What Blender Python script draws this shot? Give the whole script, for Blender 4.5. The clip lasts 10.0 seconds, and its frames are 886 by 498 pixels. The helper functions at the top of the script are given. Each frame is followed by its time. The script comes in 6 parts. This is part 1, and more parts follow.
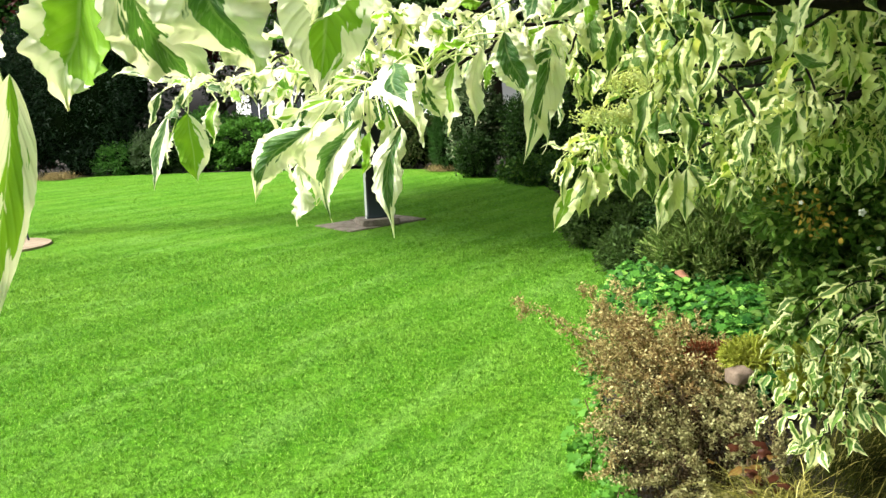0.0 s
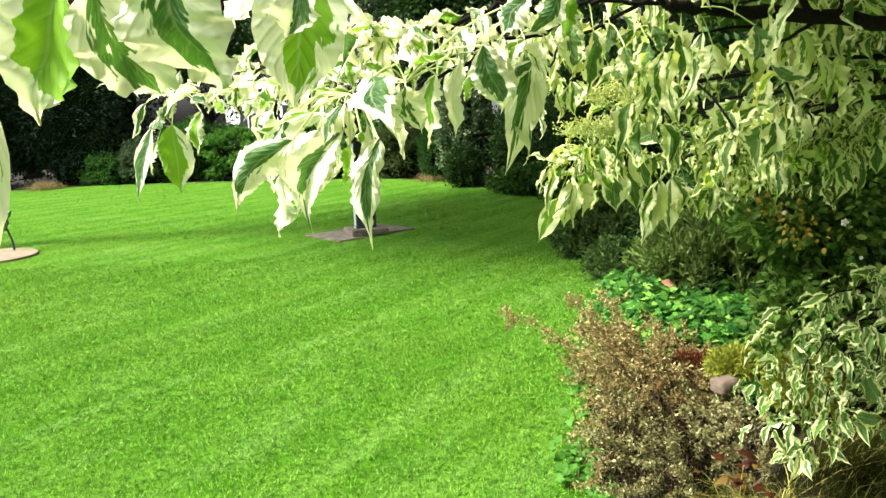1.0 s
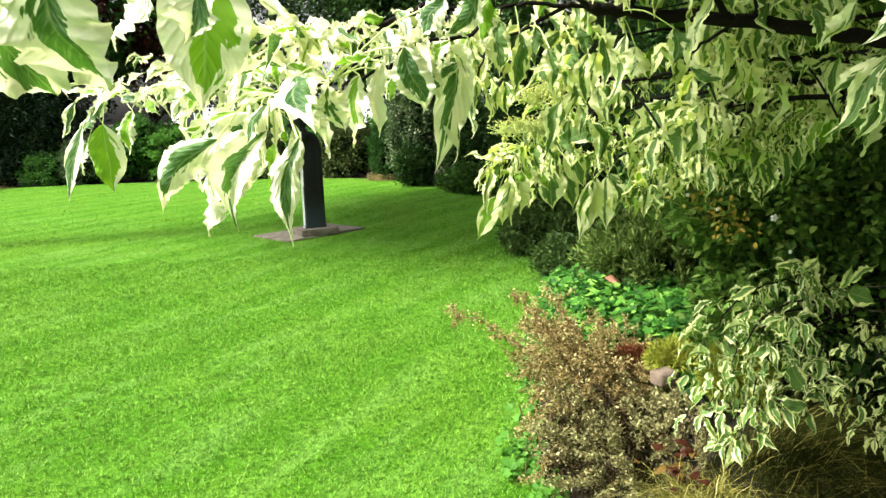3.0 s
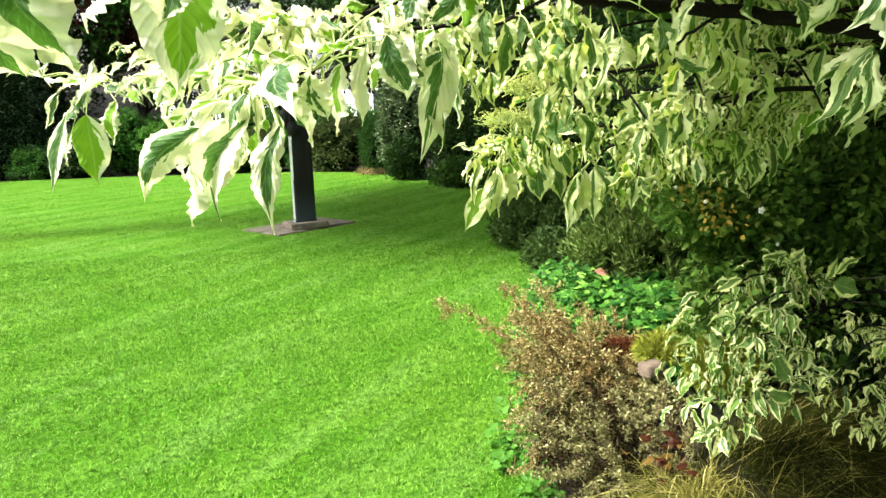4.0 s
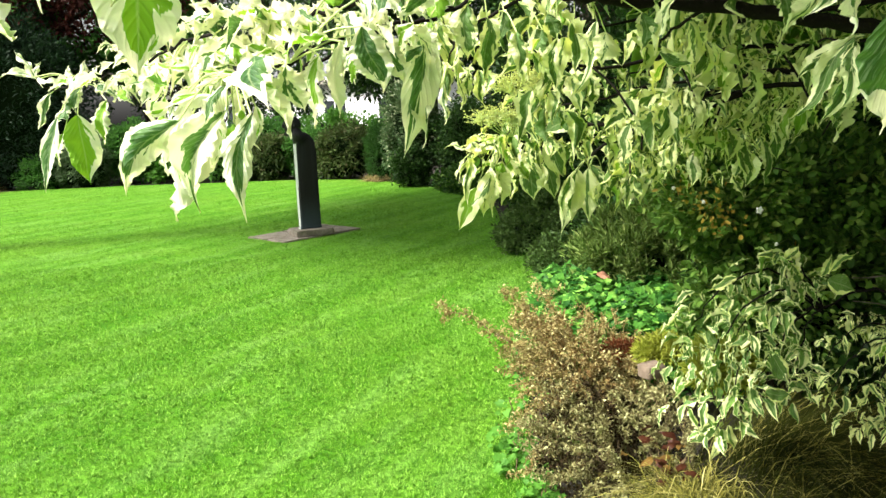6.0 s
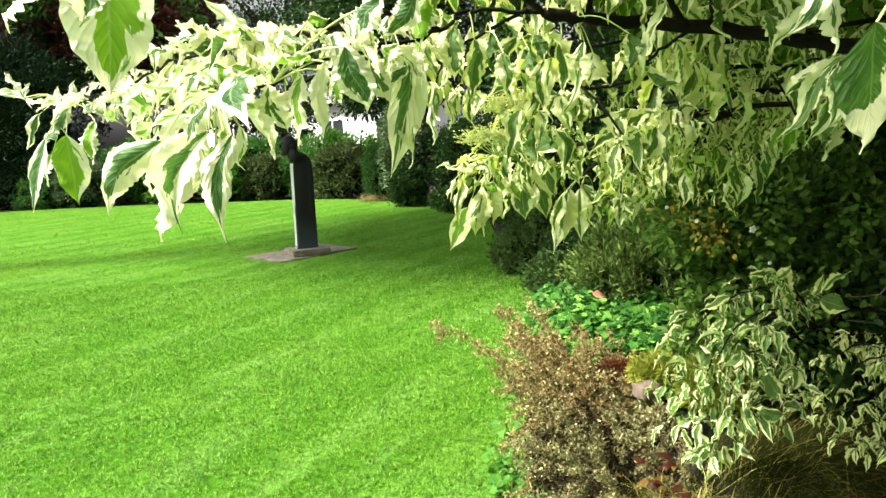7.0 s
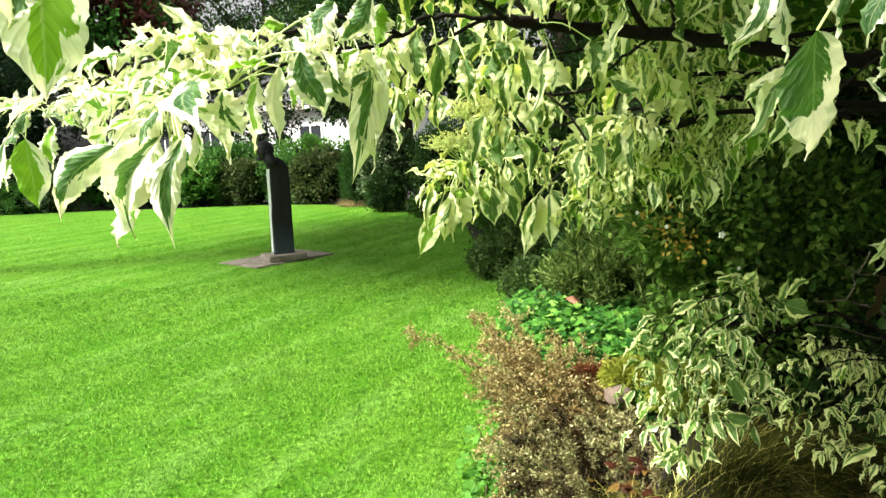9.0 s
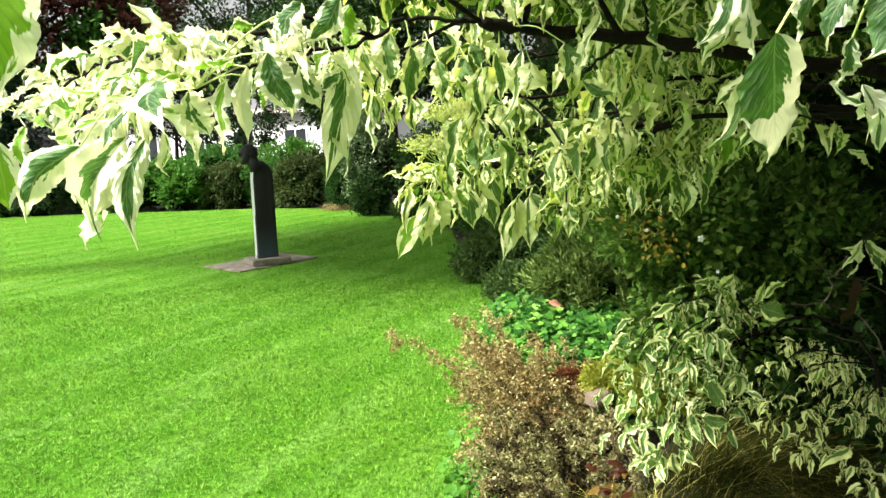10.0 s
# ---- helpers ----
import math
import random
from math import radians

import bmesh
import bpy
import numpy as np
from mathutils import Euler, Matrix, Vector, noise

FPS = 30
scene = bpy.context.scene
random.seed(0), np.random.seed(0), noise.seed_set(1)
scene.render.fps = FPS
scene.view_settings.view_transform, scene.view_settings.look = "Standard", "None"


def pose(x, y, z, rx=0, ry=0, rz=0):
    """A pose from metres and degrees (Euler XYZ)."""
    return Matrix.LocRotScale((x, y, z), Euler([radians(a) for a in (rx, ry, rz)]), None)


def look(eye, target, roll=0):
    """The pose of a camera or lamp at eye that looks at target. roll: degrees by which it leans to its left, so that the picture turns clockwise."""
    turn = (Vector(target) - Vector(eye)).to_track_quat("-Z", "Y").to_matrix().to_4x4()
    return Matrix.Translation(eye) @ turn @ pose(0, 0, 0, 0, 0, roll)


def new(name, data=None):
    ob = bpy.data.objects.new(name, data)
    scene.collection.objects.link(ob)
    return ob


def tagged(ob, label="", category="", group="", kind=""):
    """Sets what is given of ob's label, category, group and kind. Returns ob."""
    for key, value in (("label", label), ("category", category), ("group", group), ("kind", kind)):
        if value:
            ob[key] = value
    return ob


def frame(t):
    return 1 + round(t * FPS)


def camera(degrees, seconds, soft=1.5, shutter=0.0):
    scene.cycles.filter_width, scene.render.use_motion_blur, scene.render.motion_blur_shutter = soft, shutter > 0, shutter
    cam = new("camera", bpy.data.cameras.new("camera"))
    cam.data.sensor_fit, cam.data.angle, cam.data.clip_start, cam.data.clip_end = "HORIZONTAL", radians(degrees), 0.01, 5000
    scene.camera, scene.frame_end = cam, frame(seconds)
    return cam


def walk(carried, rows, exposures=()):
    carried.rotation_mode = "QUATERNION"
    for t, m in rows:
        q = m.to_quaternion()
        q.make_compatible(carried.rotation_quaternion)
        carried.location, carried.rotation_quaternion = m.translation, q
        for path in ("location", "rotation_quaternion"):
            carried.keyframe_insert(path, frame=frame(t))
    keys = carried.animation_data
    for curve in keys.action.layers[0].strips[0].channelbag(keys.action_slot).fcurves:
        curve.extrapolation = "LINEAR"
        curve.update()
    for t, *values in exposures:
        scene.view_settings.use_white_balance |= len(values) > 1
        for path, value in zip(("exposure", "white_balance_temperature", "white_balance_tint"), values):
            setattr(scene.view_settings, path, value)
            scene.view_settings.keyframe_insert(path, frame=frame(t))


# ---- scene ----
cam = camera(60.5, 10.0, 1.45)
PATH = [
    (0, (0.109, 0.327, 1.671), (0.114, 2.292, 1.295), -2.2),
    (0.5, (0.112, 0.326, 1.672), (0.122, 2.294, 1.318), -2.1),
    (1, (0.119, 0.322, 1.673), (0.152, 2.291, 1.321), -2.1),
    (1.5, (0.124, 0.317, 1.672), (0.189, 2.285, 1.32), -2.1),
    (2, (0.134, 0.307, 1.672), (0.251, 2.273, 1.318), -2.0),
    (2.5, (0.141, 0.303, 1.673), (0.283, 2.267, 1.32), -2.0),
    (4, (0.155, 0.302, 1.667), (0.335, 2.259, 1.292), -2.0),
    (4.5, (0.157, 0.302, 1.66), (0.336, 2.259, 1.291), -1.7),
    (5, (0.166, 0.297, 1.654), (0.336, 2.254, 1.281), -2.1),
    (6.5, (0.193, 0.291, 1.648), (0.356, 2.257, 1.319), -2.5),
    (7, (0.2, 0.295, 1.648), (0.371, 2.264, 1.343), -2.5),
    (7.5, (0.207, 0.297, 1.647), (0.397, 2.264, 1.338), -2.4),
    (8, (0.213, 0.296, 1.646), (0.417, 2.262, 1.338), -2.3),
    (8.5, (0.218, 0.295, 1.647), (0.436, 2.26, 1.34), -2.2),
    (9, (0.223, 0.295, 1.647), (0.45, 2.26, 1.354), -2.3),
    (9.5, (0.231, 0.294, 1.645), (0.476, 2.258, 1.352), -2.2),
    (10, (0.24, 0.295, 1.644), (0.505, 2.257, 1.36), -2.1),
]
EXPOSURE = 1.98
SUN_POWER = 2.75
walk(cam, [(t, look(eye, target, roll)) for t, eye, target, roll in PATH], exposures=[(0.0, EXPOSURE - 0.19), (2.5, EXPOSURE - 0.08), (5.0, EXPOSURE), (10.0, EXPOSURE)])

# ---- light: bright overcast sky, brightest over the open lawn ----
SUN_EL, SUN_AZ = 48.0, -108.0          # azimuth from +y towards +x
world = bpy.data.worlds.new("sky")
scene.world = world
world.use_nodes = True
wt = world.node_tree
sky = wt.nodes.new("ShaderNodeTexSky")
sky.sky_type, sky.sun_disc = "NISHITA", False
sky.sun_elevation, sky.sun_rotation = radians(SUN_EL), radians(SUN_AZ)
sky.air_density, sky.dust_density, sky.ozone_density = 1.6, 6.0, 1.0
pale = wt.nodes.new("ShaderNodeHueSaturation")
pale.inputs["Saturation"].default_value = 0.18
wt.links.new(sky.outputs[0], pale.inputs["Color"])
wt.links.new(pale.outputs[0], wt.nodes["Background"].inputs["Color"])
wt.nodes["Background"].inputs["Strength"].default_value = 0.069
sun = new("sun", bpy.data.lights.new("sun", "SUN"))
sun.data.energy, sun.data.angle, sun.data.color = SUN_POWER, radians(14), (1.0, 0.97, 0.9)
sun_from = Vector((math.sin(radians(SUN_AZ)) * math.cos(radians(SUN_EL)), math.cos(radians(SUN_AZ)) * math.cos(radians(SUN_EL)), math.sin(radians(SUN_EL))))
sun.matrix_world = look(sun_from * 30, (0, 0, 0))

rng = np.random.default_rng(7)


# ---- materials ----
class Nodes:
    """Short hand for building a node tree."""

    def __init__(self, name):
        self.m = bpy.data.materials.new(name)
        self.m.use_nodes = True
        self.t = self.m.node_tree
        self.bsdf = self.t.nodes["Principled BSDF"]
        self.out = self.t.nodes["Material Output"]

    def n(self, kind, **props):
        node = self.t.nodes.new("ShaderNode" + kind)
        for k, v in props.items():
            setattr(node, k, v)
        return node

    def put(self, socket, value):
        if isinstance(value, bpy.types.NodeSocket):
            self.t.links.new(value, socket)
        else:
            socket.default_value = value

    def math(self, op, a, b=0.0, c=0.0, clamp=False):
        node = self.n("Math", operation=op, use_clamp=clamp)
        for s, v in zip(node.inputs, (a, b, c)):
            self.put(s, v)
        return node.outputs[0]

    def mix(self, f, a, b, kind="MIX"):
        node = self.n("Mix", data_type="RGBA", blend_type=kind)
        self.put(node.inputs[0], f)
        for s, v in ((node.inputs[6], a), (node.inputs[7], b)):
            self.put(s, (*v, 1) if isinstance(v, tuple) and len(v) == 3 else v)
        return node.outputs[2]

    def ramp(self, f, a, b):
        node = self.n("MapRange", clamp=True, interpolation_type="SMOOTHSTEP")
        for s, v in zip(node.inputs, (f, a, b)):
            self.put(s, v)
        return node.outputs[0]

    def noise(self, vector, scale, detail=3.0, rough=0.55, dims="3D"):
        node = self.n("TexNoise", noise_dimensions=dims)
        if vector is not None:
            self.put(node.inputs["Vector"], vector)
        self.put(node.inputs["Scale"], scale)
        self.put(node.inputs["Detail"], detail)
        self.put(node.inputs["Roughness"], rough)
        return node.outputs[0]

    def pos(self):
        return self.n("NewGeometry").outputs["Position"]

    def bump(self, height, strength=0.3, distance=0.01):
        node = self.n("Bump")
        self.put(node.inputs["Height"], height)
        self.put(node.inputs["Strength"], strength)
        self.put(node.inputs["Distance"], distance)
        return node.outputs[0]

    def principled(self, color, rough=0.6, normal=None, **more):
        self.put(self.bsdf.inputs["Base Color"], (*color, 1) if isinstance(color, tuple) else color)
        self.put(self.bsdf.inputs["Roughness"], rough)
        if normal is not None:
            self.put(self.bsdf.inputs["Normal"], normal)
        for k, v in more.items():
            self.put(self.bsdf.inputs[k.replace("_", " ")], v)
        return self.m

    def translucent(self, color, amount):
        tr = self.n("BsdfTranslucent")
        self.put(tr.inputs["Color"], (*color, 1) if isinstance(color, tuple) else color)
        mx = self.n("MixShader")
        self.put(mx.inputs[0], amount)
        self.t.links.new(self.bsdf.outputs[0], mx.inputs[1])
        self.t.links.new(tr.outputs[0], mx.inputs[2])
        self.t.links.new(mx.outputs[0], self.out.inputs["Surface"])
        return self.m


def foliage_mat(name, a, b, c=None, rough=0.45, glow=0.3, patch=1.2, gloss=0.1):
    """Leaves in colours between a and b, one leaf unlike the next, with slow drifts over the plant."""
    k = Nodes(name)
    rnd = k.n("NewGeometry").outputs["Random Per Island"]
    drift = k.noise(k.pos(), patch, 2.0)
    f = k.math("ADD", k.math("MULTIPLY", rnd, 0.75), k.math("MULTIPLY", k.math("SUBTRACT", drift, 0.5), 1.1), clamp=True)
    col = k.mix(f, a, b)
    if c:
        col = k.mix(k.ramp(k.math("FRACT", k.math("MULTIPLY", rnd, 7.31)), 0.78, 0.95), col, c)
    grain = k.noise(k.pos(), 160.0, 2.0)
    col = k.mix(k.math("MULTIPLY", grain, 0.35), col, (a[0] * 0.5, a[1] * 0.5, a[2] * 0.5))
    k.principled(col, rough, k.bump(grain, 0.2, 0.002), Specular_IOR_Level=gloss)
    return k.translucent(k.mix(0.5, col, tuple(min(1.0, v * 1.6) for v in b)), glow)


def variegated_mat(name, cream, green, deep, glow=0.4, broken=1.7):
    """Cream-edged leaf: an irregular green heart whose border runs out along the side veins."""
    k = Nodes(name)
    uv = k.n("UVMap", uv_map="leaf").outputs[0]
    sep = k.n("SeparateXYZ")
    k.put(sep.inputs[0], uv)
    u, v = sep.outputs[0], sep.outputs[1]
    seed = k.math("ADD", k.n("Attribute", attribute_name="seed").outputs["Fac"], k.n("ObjectInfo").outputs["Random"])
    reach = k.n("Attribute", attribute_name="green").outputs["Fac"]
    tip = k.n("Attribute", attribute_name="tip").outputs["Fac"]
    across = k.math("SUBTRACT", k.math("MULTIPLY", u, 2.0), 1.0)
    a = k.math("ABSOLUTE", across)
    side = k.math("SIGN", across)
    vein = k.math("SUBTRACT", v, k.math("MULTIPLY", a, 0.34))
    lop = k.math("MULTIPLY", k.math("SUBTRACT", k.math("FRACT", k.math("MULTIPLY", seed, 7.77)), 0.5), 0.7)
    off = k.math("ABSOLUTE", k.math("ADD", across, lop))
    co = k.n("CombineXYZ")
    k.put(co.inputs[0], k.math("MULTIPLY", vein, 3.8))
    k.put(co.inputs[1], k.math("ADD", k.math("MULTIPLY", side, 3.7), k.math("MULTIPLY", seed, 91.0)))
    k.put(co.inputs[2], k.math("MULTIPLY", a, 1.6))
    jag = k.noise(co.outputs[0], 1.0, 3.0, 0.62)
    co2 = k.n("CombineXYZ")
    k.put(co2.inputs[0], k.math("MULTIPLY", vein, 15.0))
    k.put(co2.inputs[1], k.math("ADD", k.math("MULTIPLY", side, 5.1), k.math("MULTIPLY", seed, 53.0)))
    k.put(co2.inputs[2], k.math("MULTIPLY", a, 2.0))
    jag2 = k.noise(co2.outputs[0], 1.0, 2.0)
    past = k.math("MAXIMUM", k.math("SUBTRACT", v, tip), 0.0)
    limit = k.math("SUBTRACT", k.math("ADD", reach, k.math("MULTIPLY", k.math("SUBTRACT", jag, 0.5), broken)), k.math("MULTIPLY", past, 7.0))
    is_green = k.ramp(k.math("SUBTRACT", limit, off), -0.02, 0.03)
    inner = k.ramp(k.math("SUBTRACT", k.math("ADD", k.math("MULTIPLY", reach, 0.8), k.math("MULTIPLY", k.math("SUBTRACT", jag2, 0.5), 1.3)), a), -0.03, 0.05)
    rib = k.math("SUBTRACT", 1.0, k.ramp(a, 0.0, 0.07))
    veins = k.math("POWER", k.math("ABSOLUTE", k.math("SINE", k.math("MULTIPLY", vein, 30.0))), 6.0)
    gcol = k.mix(inner, green, deep)
    gcol = k.mix(k.math("MULTIPLY", jag2, 0.35), gcol, (0.115, 0.22, 0.075))
    co3 = k.n("CombineXYZ")
    k.put(co3.inputs[0], k.math("MULTIPLY", vein, 34.0))
    k.put(co3.inputs[1], k.math("ADD", k.math("MULTIPLY", side, 9.3), k.math("MULTIPLY", seed, 37.0)))
    k.put(co3.inputs[2], k.math("MULTIPLY", a, 3.5))
    fleck = k.ramp(k.noise(co3.outputs[0], 1.0, 2.0), 0.52, 0.66)
    gcol = k.mix(k.math("MULTIPLY", fleck, 0.6), gcol, (0.38, 0.47, 0.28))
    young = k.n("Attribute", attribute_name="young").outputs["Fac"]
    gcol = k.mix(k.math("MULTIPLY", young, 0.9), gcol, (0.22, 0.42, 0.028))
    # pale 1: white as in sun; pale 0: darker, yellower, as in crown shade
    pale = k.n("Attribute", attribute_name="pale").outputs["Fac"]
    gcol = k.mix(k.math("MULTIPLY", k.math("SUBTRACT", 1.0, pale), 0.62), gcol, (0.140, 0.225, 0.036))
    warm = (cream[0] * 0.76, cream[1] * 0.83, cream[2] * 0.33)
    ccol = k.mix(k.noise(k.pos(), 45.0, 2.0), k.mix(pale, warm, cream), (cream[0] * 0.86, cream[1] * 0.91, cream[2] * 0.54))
    col = k.mix(is_green, ccol, gcol)
    col = k.mix(k.math("MULTIPLY", rib, 0.55), col, (0.52, 0.60, 0.28))
    relief = k.math("ADD", k.math("MULTIPLY", veins, 0.6), k.math("MULTIPLY", k.noise(k.pos(), 300.0), 0.4))
    k.principled(col, 0.5, k.bump(relief, 0.5, 0.0018))
    k.bsdf.inputs["Specular IOR Level"].default_value = 0.2
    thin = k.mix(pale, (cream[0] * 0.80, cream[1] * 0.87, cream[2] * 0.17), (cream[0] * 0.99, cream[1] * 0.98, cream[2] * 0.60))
    tcol = k.mix(is_green, thin, k.mix(young, (0.085, 0.21, 0.020), (0.26, 0.50, 0.020)))
    return k.translucent(tcol, glow)


def bark_mat(name, a, b):
    k = Nodes(name)
    n1 = k.noise(k.pos(), 14.0, 4.0)
    n2 = k.noise(k.pos(), 120.0, 3.0)
    col = k.mix(n1, a, b)
    col = k.mix(k.ramp(n2, 0.55, 0.75), col, tuple(v * 1.7 for v in b))
    return k.principled(col, 0.85, k.bump(k.math("ADD", n1, n2), 0.6, 0.004), Specular_IOR_Level=0.12)


def stone_mat(name, a, b, scale=9.0):
    k = Nodes(name)
    n1 = k.noise(k.pos(), scale, 5.0, 0.65)
    n2 = k.noise(k.pos(), scale * 14, 3.0)
    col = k.mix(k.ramp(n1, 0.35, 0.68), a, b)
    col = k.mix(k.ramp(n2, 0.6, 0.72), col, tuple(v * 0.55 for v in a))
    return k.principled(col, 0.88, k.bump(k.math("ADD", n1, k.math("MULTIPLY", n2, 0.5)), 0.5, 0.006))


STRIPE = Vector((0.818, -0.575, 0)).normalized()


def lawn_colour(k):
    """Mown grass: broad mowing bands, yellower and bluer drifts, fine tufts."""
    p = k.pos()
    dot = k.n("VectorMath", operation="DOT_PRODUCT")
    k.put(dot.inputs[0], p)
    dot.inputs[1].default_value = STRIPE
    warp = k.noise(p, 0.9, 3.0)
    band = k.math("SINE", k.math("SUBTRACT", k.math("MULTIPLY", k.math("ADD", dot.outputs["Value"], k.math("MULTIPLY", warp, 0.3)), 9.0), 1.765))
    band = k.ramp(band, -0.6, 0.95)
    drift = k.noise(p, 1.1, 2.0, 0.5)
    tuft = k.noise(p, 38.0, 3.0, 0.7)
    mottle = k.noise(p, 9.0, 4.0, 0.6)
    along = k.n("VectorMath", operation="DOT_PRODUCT")
    k.put(along.inputs[0], p)
    along.inputs[1].default_value = (-STRIPE.y, STRIPE.x, 0)
    co = k.n("CombineXYZ")
    k.put(co.inputs[0], k.math("MULTIPLY", k.math("ADD", dot.outputs["Value"], k.math("MULTIPLY", warp, 0.35)), 3.6))
    k.put(co.inputs[1], k.math("MULTIPLY", along.outputs["Value"], 0.55))
    streak = k.noise(co.outputs[0], 1.0, 3.0, 0.55)
    broad = k.noise(p, 0.33, 2.0)
    col = k.mix(band, (0.104, 0.296, 0.011), (0.158, 0.378, 0.030))
    col = k.mix(k.math("MULTIPLY", k.ramp(broad, 0.48, 0.68), 0.5), col, (0.190, 0.350, 0.028))
    col = k.mix(k.math("MULTIPLY", k.ramp(streak, 0.48, 0.72), 0.6), col, (0.272, 0.500, 0.105))
    col = k.mix(k.math("MULTIPLY", k.ramp(streak, 0.47, 0.33), 0.42), col, (0.066, 0.225, 0.008))
    col = k.mix(k.math("MULTIPLY", k.ramp(drift, 0.45, 0.8), 0.55), col, (0.210, 0.385, 0.040))
    col = k.mix(k.math("MULTIPLY", k.ramp(drift, 0.5, 0.2), 0.4), col, (0.068, 0.215, 0.014))
    col = k.mix(k.math("MULTIPLY", k.ramp(mottle, 0.52, 0.36), 0.45), col, (0.045, 0.165, 0.006))
    col = k.mix(k.math("MULTIPLY", k.ramp(mottle, 0.54, 0.72), 0.4), col, (0.205, 0.395, 0.055))
    return k.mix(0.16, col, (0.004, 0.06, 0.001)), tuft


def lawn_mat():
    k = Nodes("mown_lawn")
    col, tuft = lawn_colour(k)
    fine = k.noise(k.pos(), 130.0, 2.0, 0.7)
    col = k.mix(k.math("MULTIPLY", k.ramp(k.math("ADD", k.math("MULTIPLY", tuft, 0.6), k.math("MULTIPLY", fine, 0.4)), 0.56, 0.38), 0.6), col, (0.030, 0.100, 0.005))
    col = k.mix(0.22, col, (0.02, 0.06, 0.003))
    return k.principled(col, 0.8, k.bump(k.math("ADD", tuft, k.math("MULTIPLY", fine, 0.8)), 0.5, 0.02), Specular_IOR_Level=0.08)


def blade_mat():
    k = Nodes("grass_blades")
    col, tuft = lawn_colour(k)
    rnd = k.n("NewGeometry").outputs["Random Per Island"]
    col = k.mix(k.math("MULTIPLY", k.ramp(rnd, 0.66, 0.96), 0.8), col, (0.30, 0.50, 0.085))
    col = k.mix(k.math("MULTIPLY", k.ramp(rnd, 0.42, 0.1), 0.9), col, (0.026, 0.100, 0.005))
    col = k.mix(k.math("MULTIPLY", k.ramp(tuft, 0.51, 0.32), 0.75), col, (0.028, 0.110, 0.004))
    col = k.mix(k.math("MULTIPLY", k.ramp(tuft, 0.51, 0.68), 0.75), col, (0.30, 0.55, 0.075))
    k.principled(col, 0.6, None, Specular_IOR_Level=0.12)
    return k.translucent(k.mix(0.5, col, (0.20, 0.42, 0.025)), 0.3)


def soil_mat():
    k = Nodes("bed_soil")
    n1, n2 = k.noise(k.pos(), 6.0, 5.0, 0.65), k.noise(k.pos(), 70.0, 4.0, 0.7)
    col = k.mix(n1, (0.012, 0.009, 0.005), (0.032, 0.024, 0.014))
    col = k.mix(k.ramp(n2, 0.6, 0.75), col, (0.13, 0.085, 0.05))
    return k.principled(col, 0.95, k.bump(k.math("ADD", n1, n2), 0.9, 0.02))


def bronze_mat():
    k = Nodes("dark_bronze")
    streak = k.n("Mapping")
    streak.inputs["Scale"].default_value = (9, 9, 1.2)
    k.put(streak.inputs[0], k.pos())
    n1 = k.noise(streak.outputs[0], 1.0, 4.0)
    n2 = k.noise(k.pos(), 40.0, 4.0)
    col = k.mix(k.ramp(n1, 0.4, 0.75), (0.011, 0.010, 0.010), (0.020, 0.022, 0.022))
    col = k.mix(k.ramp(n2, 0.6, 0.8), col, (0.032, 0.030, 0.027))
    height = k.n("SeparateXYZ")
    k.put(height.inputs[0], k.pos())
    col = k.mix(k.math("MULTIPLY", k.ramp(k.math("ADD", height.outputs[2], k.math("MULTIPLY", n1, 0.3)), 0.75, 0.25), 0.8), col, (0.040, 0.060, 0.068))
    return k.principled(col, k.math("ADD", 0.42, k.math("MULTIPLY", n2, 0.3)), k.bump(n2, 0.35, 0.004), Specular_IOR_Level=0.3)


def plain_mat(name, a, b, rough=0.7, scale=12.0):
    k = Nodes(name)
    n1 = k.noise(k.pos(), scale, 4.0)
    return k.principled(k.mix(n1, a, b), rough, k.bump(n1, 0.2, 0.004))


def glass_mat():
    k = Nodes("window_glass")
    return k.principled((0.03, 0.035, 0.04), 0.06, None, Specular_IOR_Level=0.8)


M_VAR = variegated_mat("variegated_leaf", (0.93, 0.92, 0.86), (0.110, 0.225, 0.062), (0.040, 0.108, 0.036), 0.38)
M_VAR_LOW = variegated_mat("variegated_low_leaf", (0.94, 0.95, 0.66), (0.205, 0.36, 0.075), (0.105, 0.225, 0.042), 0.38, 1.0)
M_BARK = bark_mat("dogwood_bark", (0.006, 0.005, 0.004), (0.016, 0.012, 0.010))
M_TWIG = bark_mat("brown_twig", (0.085, 0.060, 0.032), (0.17, 0.125, 0.07))
M_STEM = bark_mat("dark_stem", (0.03, 0.025, 0.018), (0.07, 0.055, 0.04))
M_PETIOLE = plain_mat("leaf_stalk", (0.42, 0.52, 0.16), (0.60, 0.68, 0.28), 0.5, 40)
M_LAWN, M_BLADE, M_SOIL, M_BRONZE, M_GLASS = lawn_mat(), blade_mat(), soil_mat(), bronze_mat(), glass_mat()
M_SLAB = stone_mat("paving_stone", (0.130, 0.112, 0.082), (0.235, 0.205, 0.160))
# light grey for the pillar's left face, sunlight put into the colour
M_LIT_SIDE = plain_mat("sunlit_metal_side", (0.42, 0.44, 0.42), (0.58, 0.60, 0.57), 0.45, 14.0)
M_PLASTER = plain_mat("white_plaster", (0.86, 0.86, 0.84), (0.91, 0.91, 0.89), 0.9, 3.0)
M_ROOF = plain_mat("grey_roof", (0.10, 0.10, 0.11), (0.16, 0.16, 0.17), 0.8, 6.0)


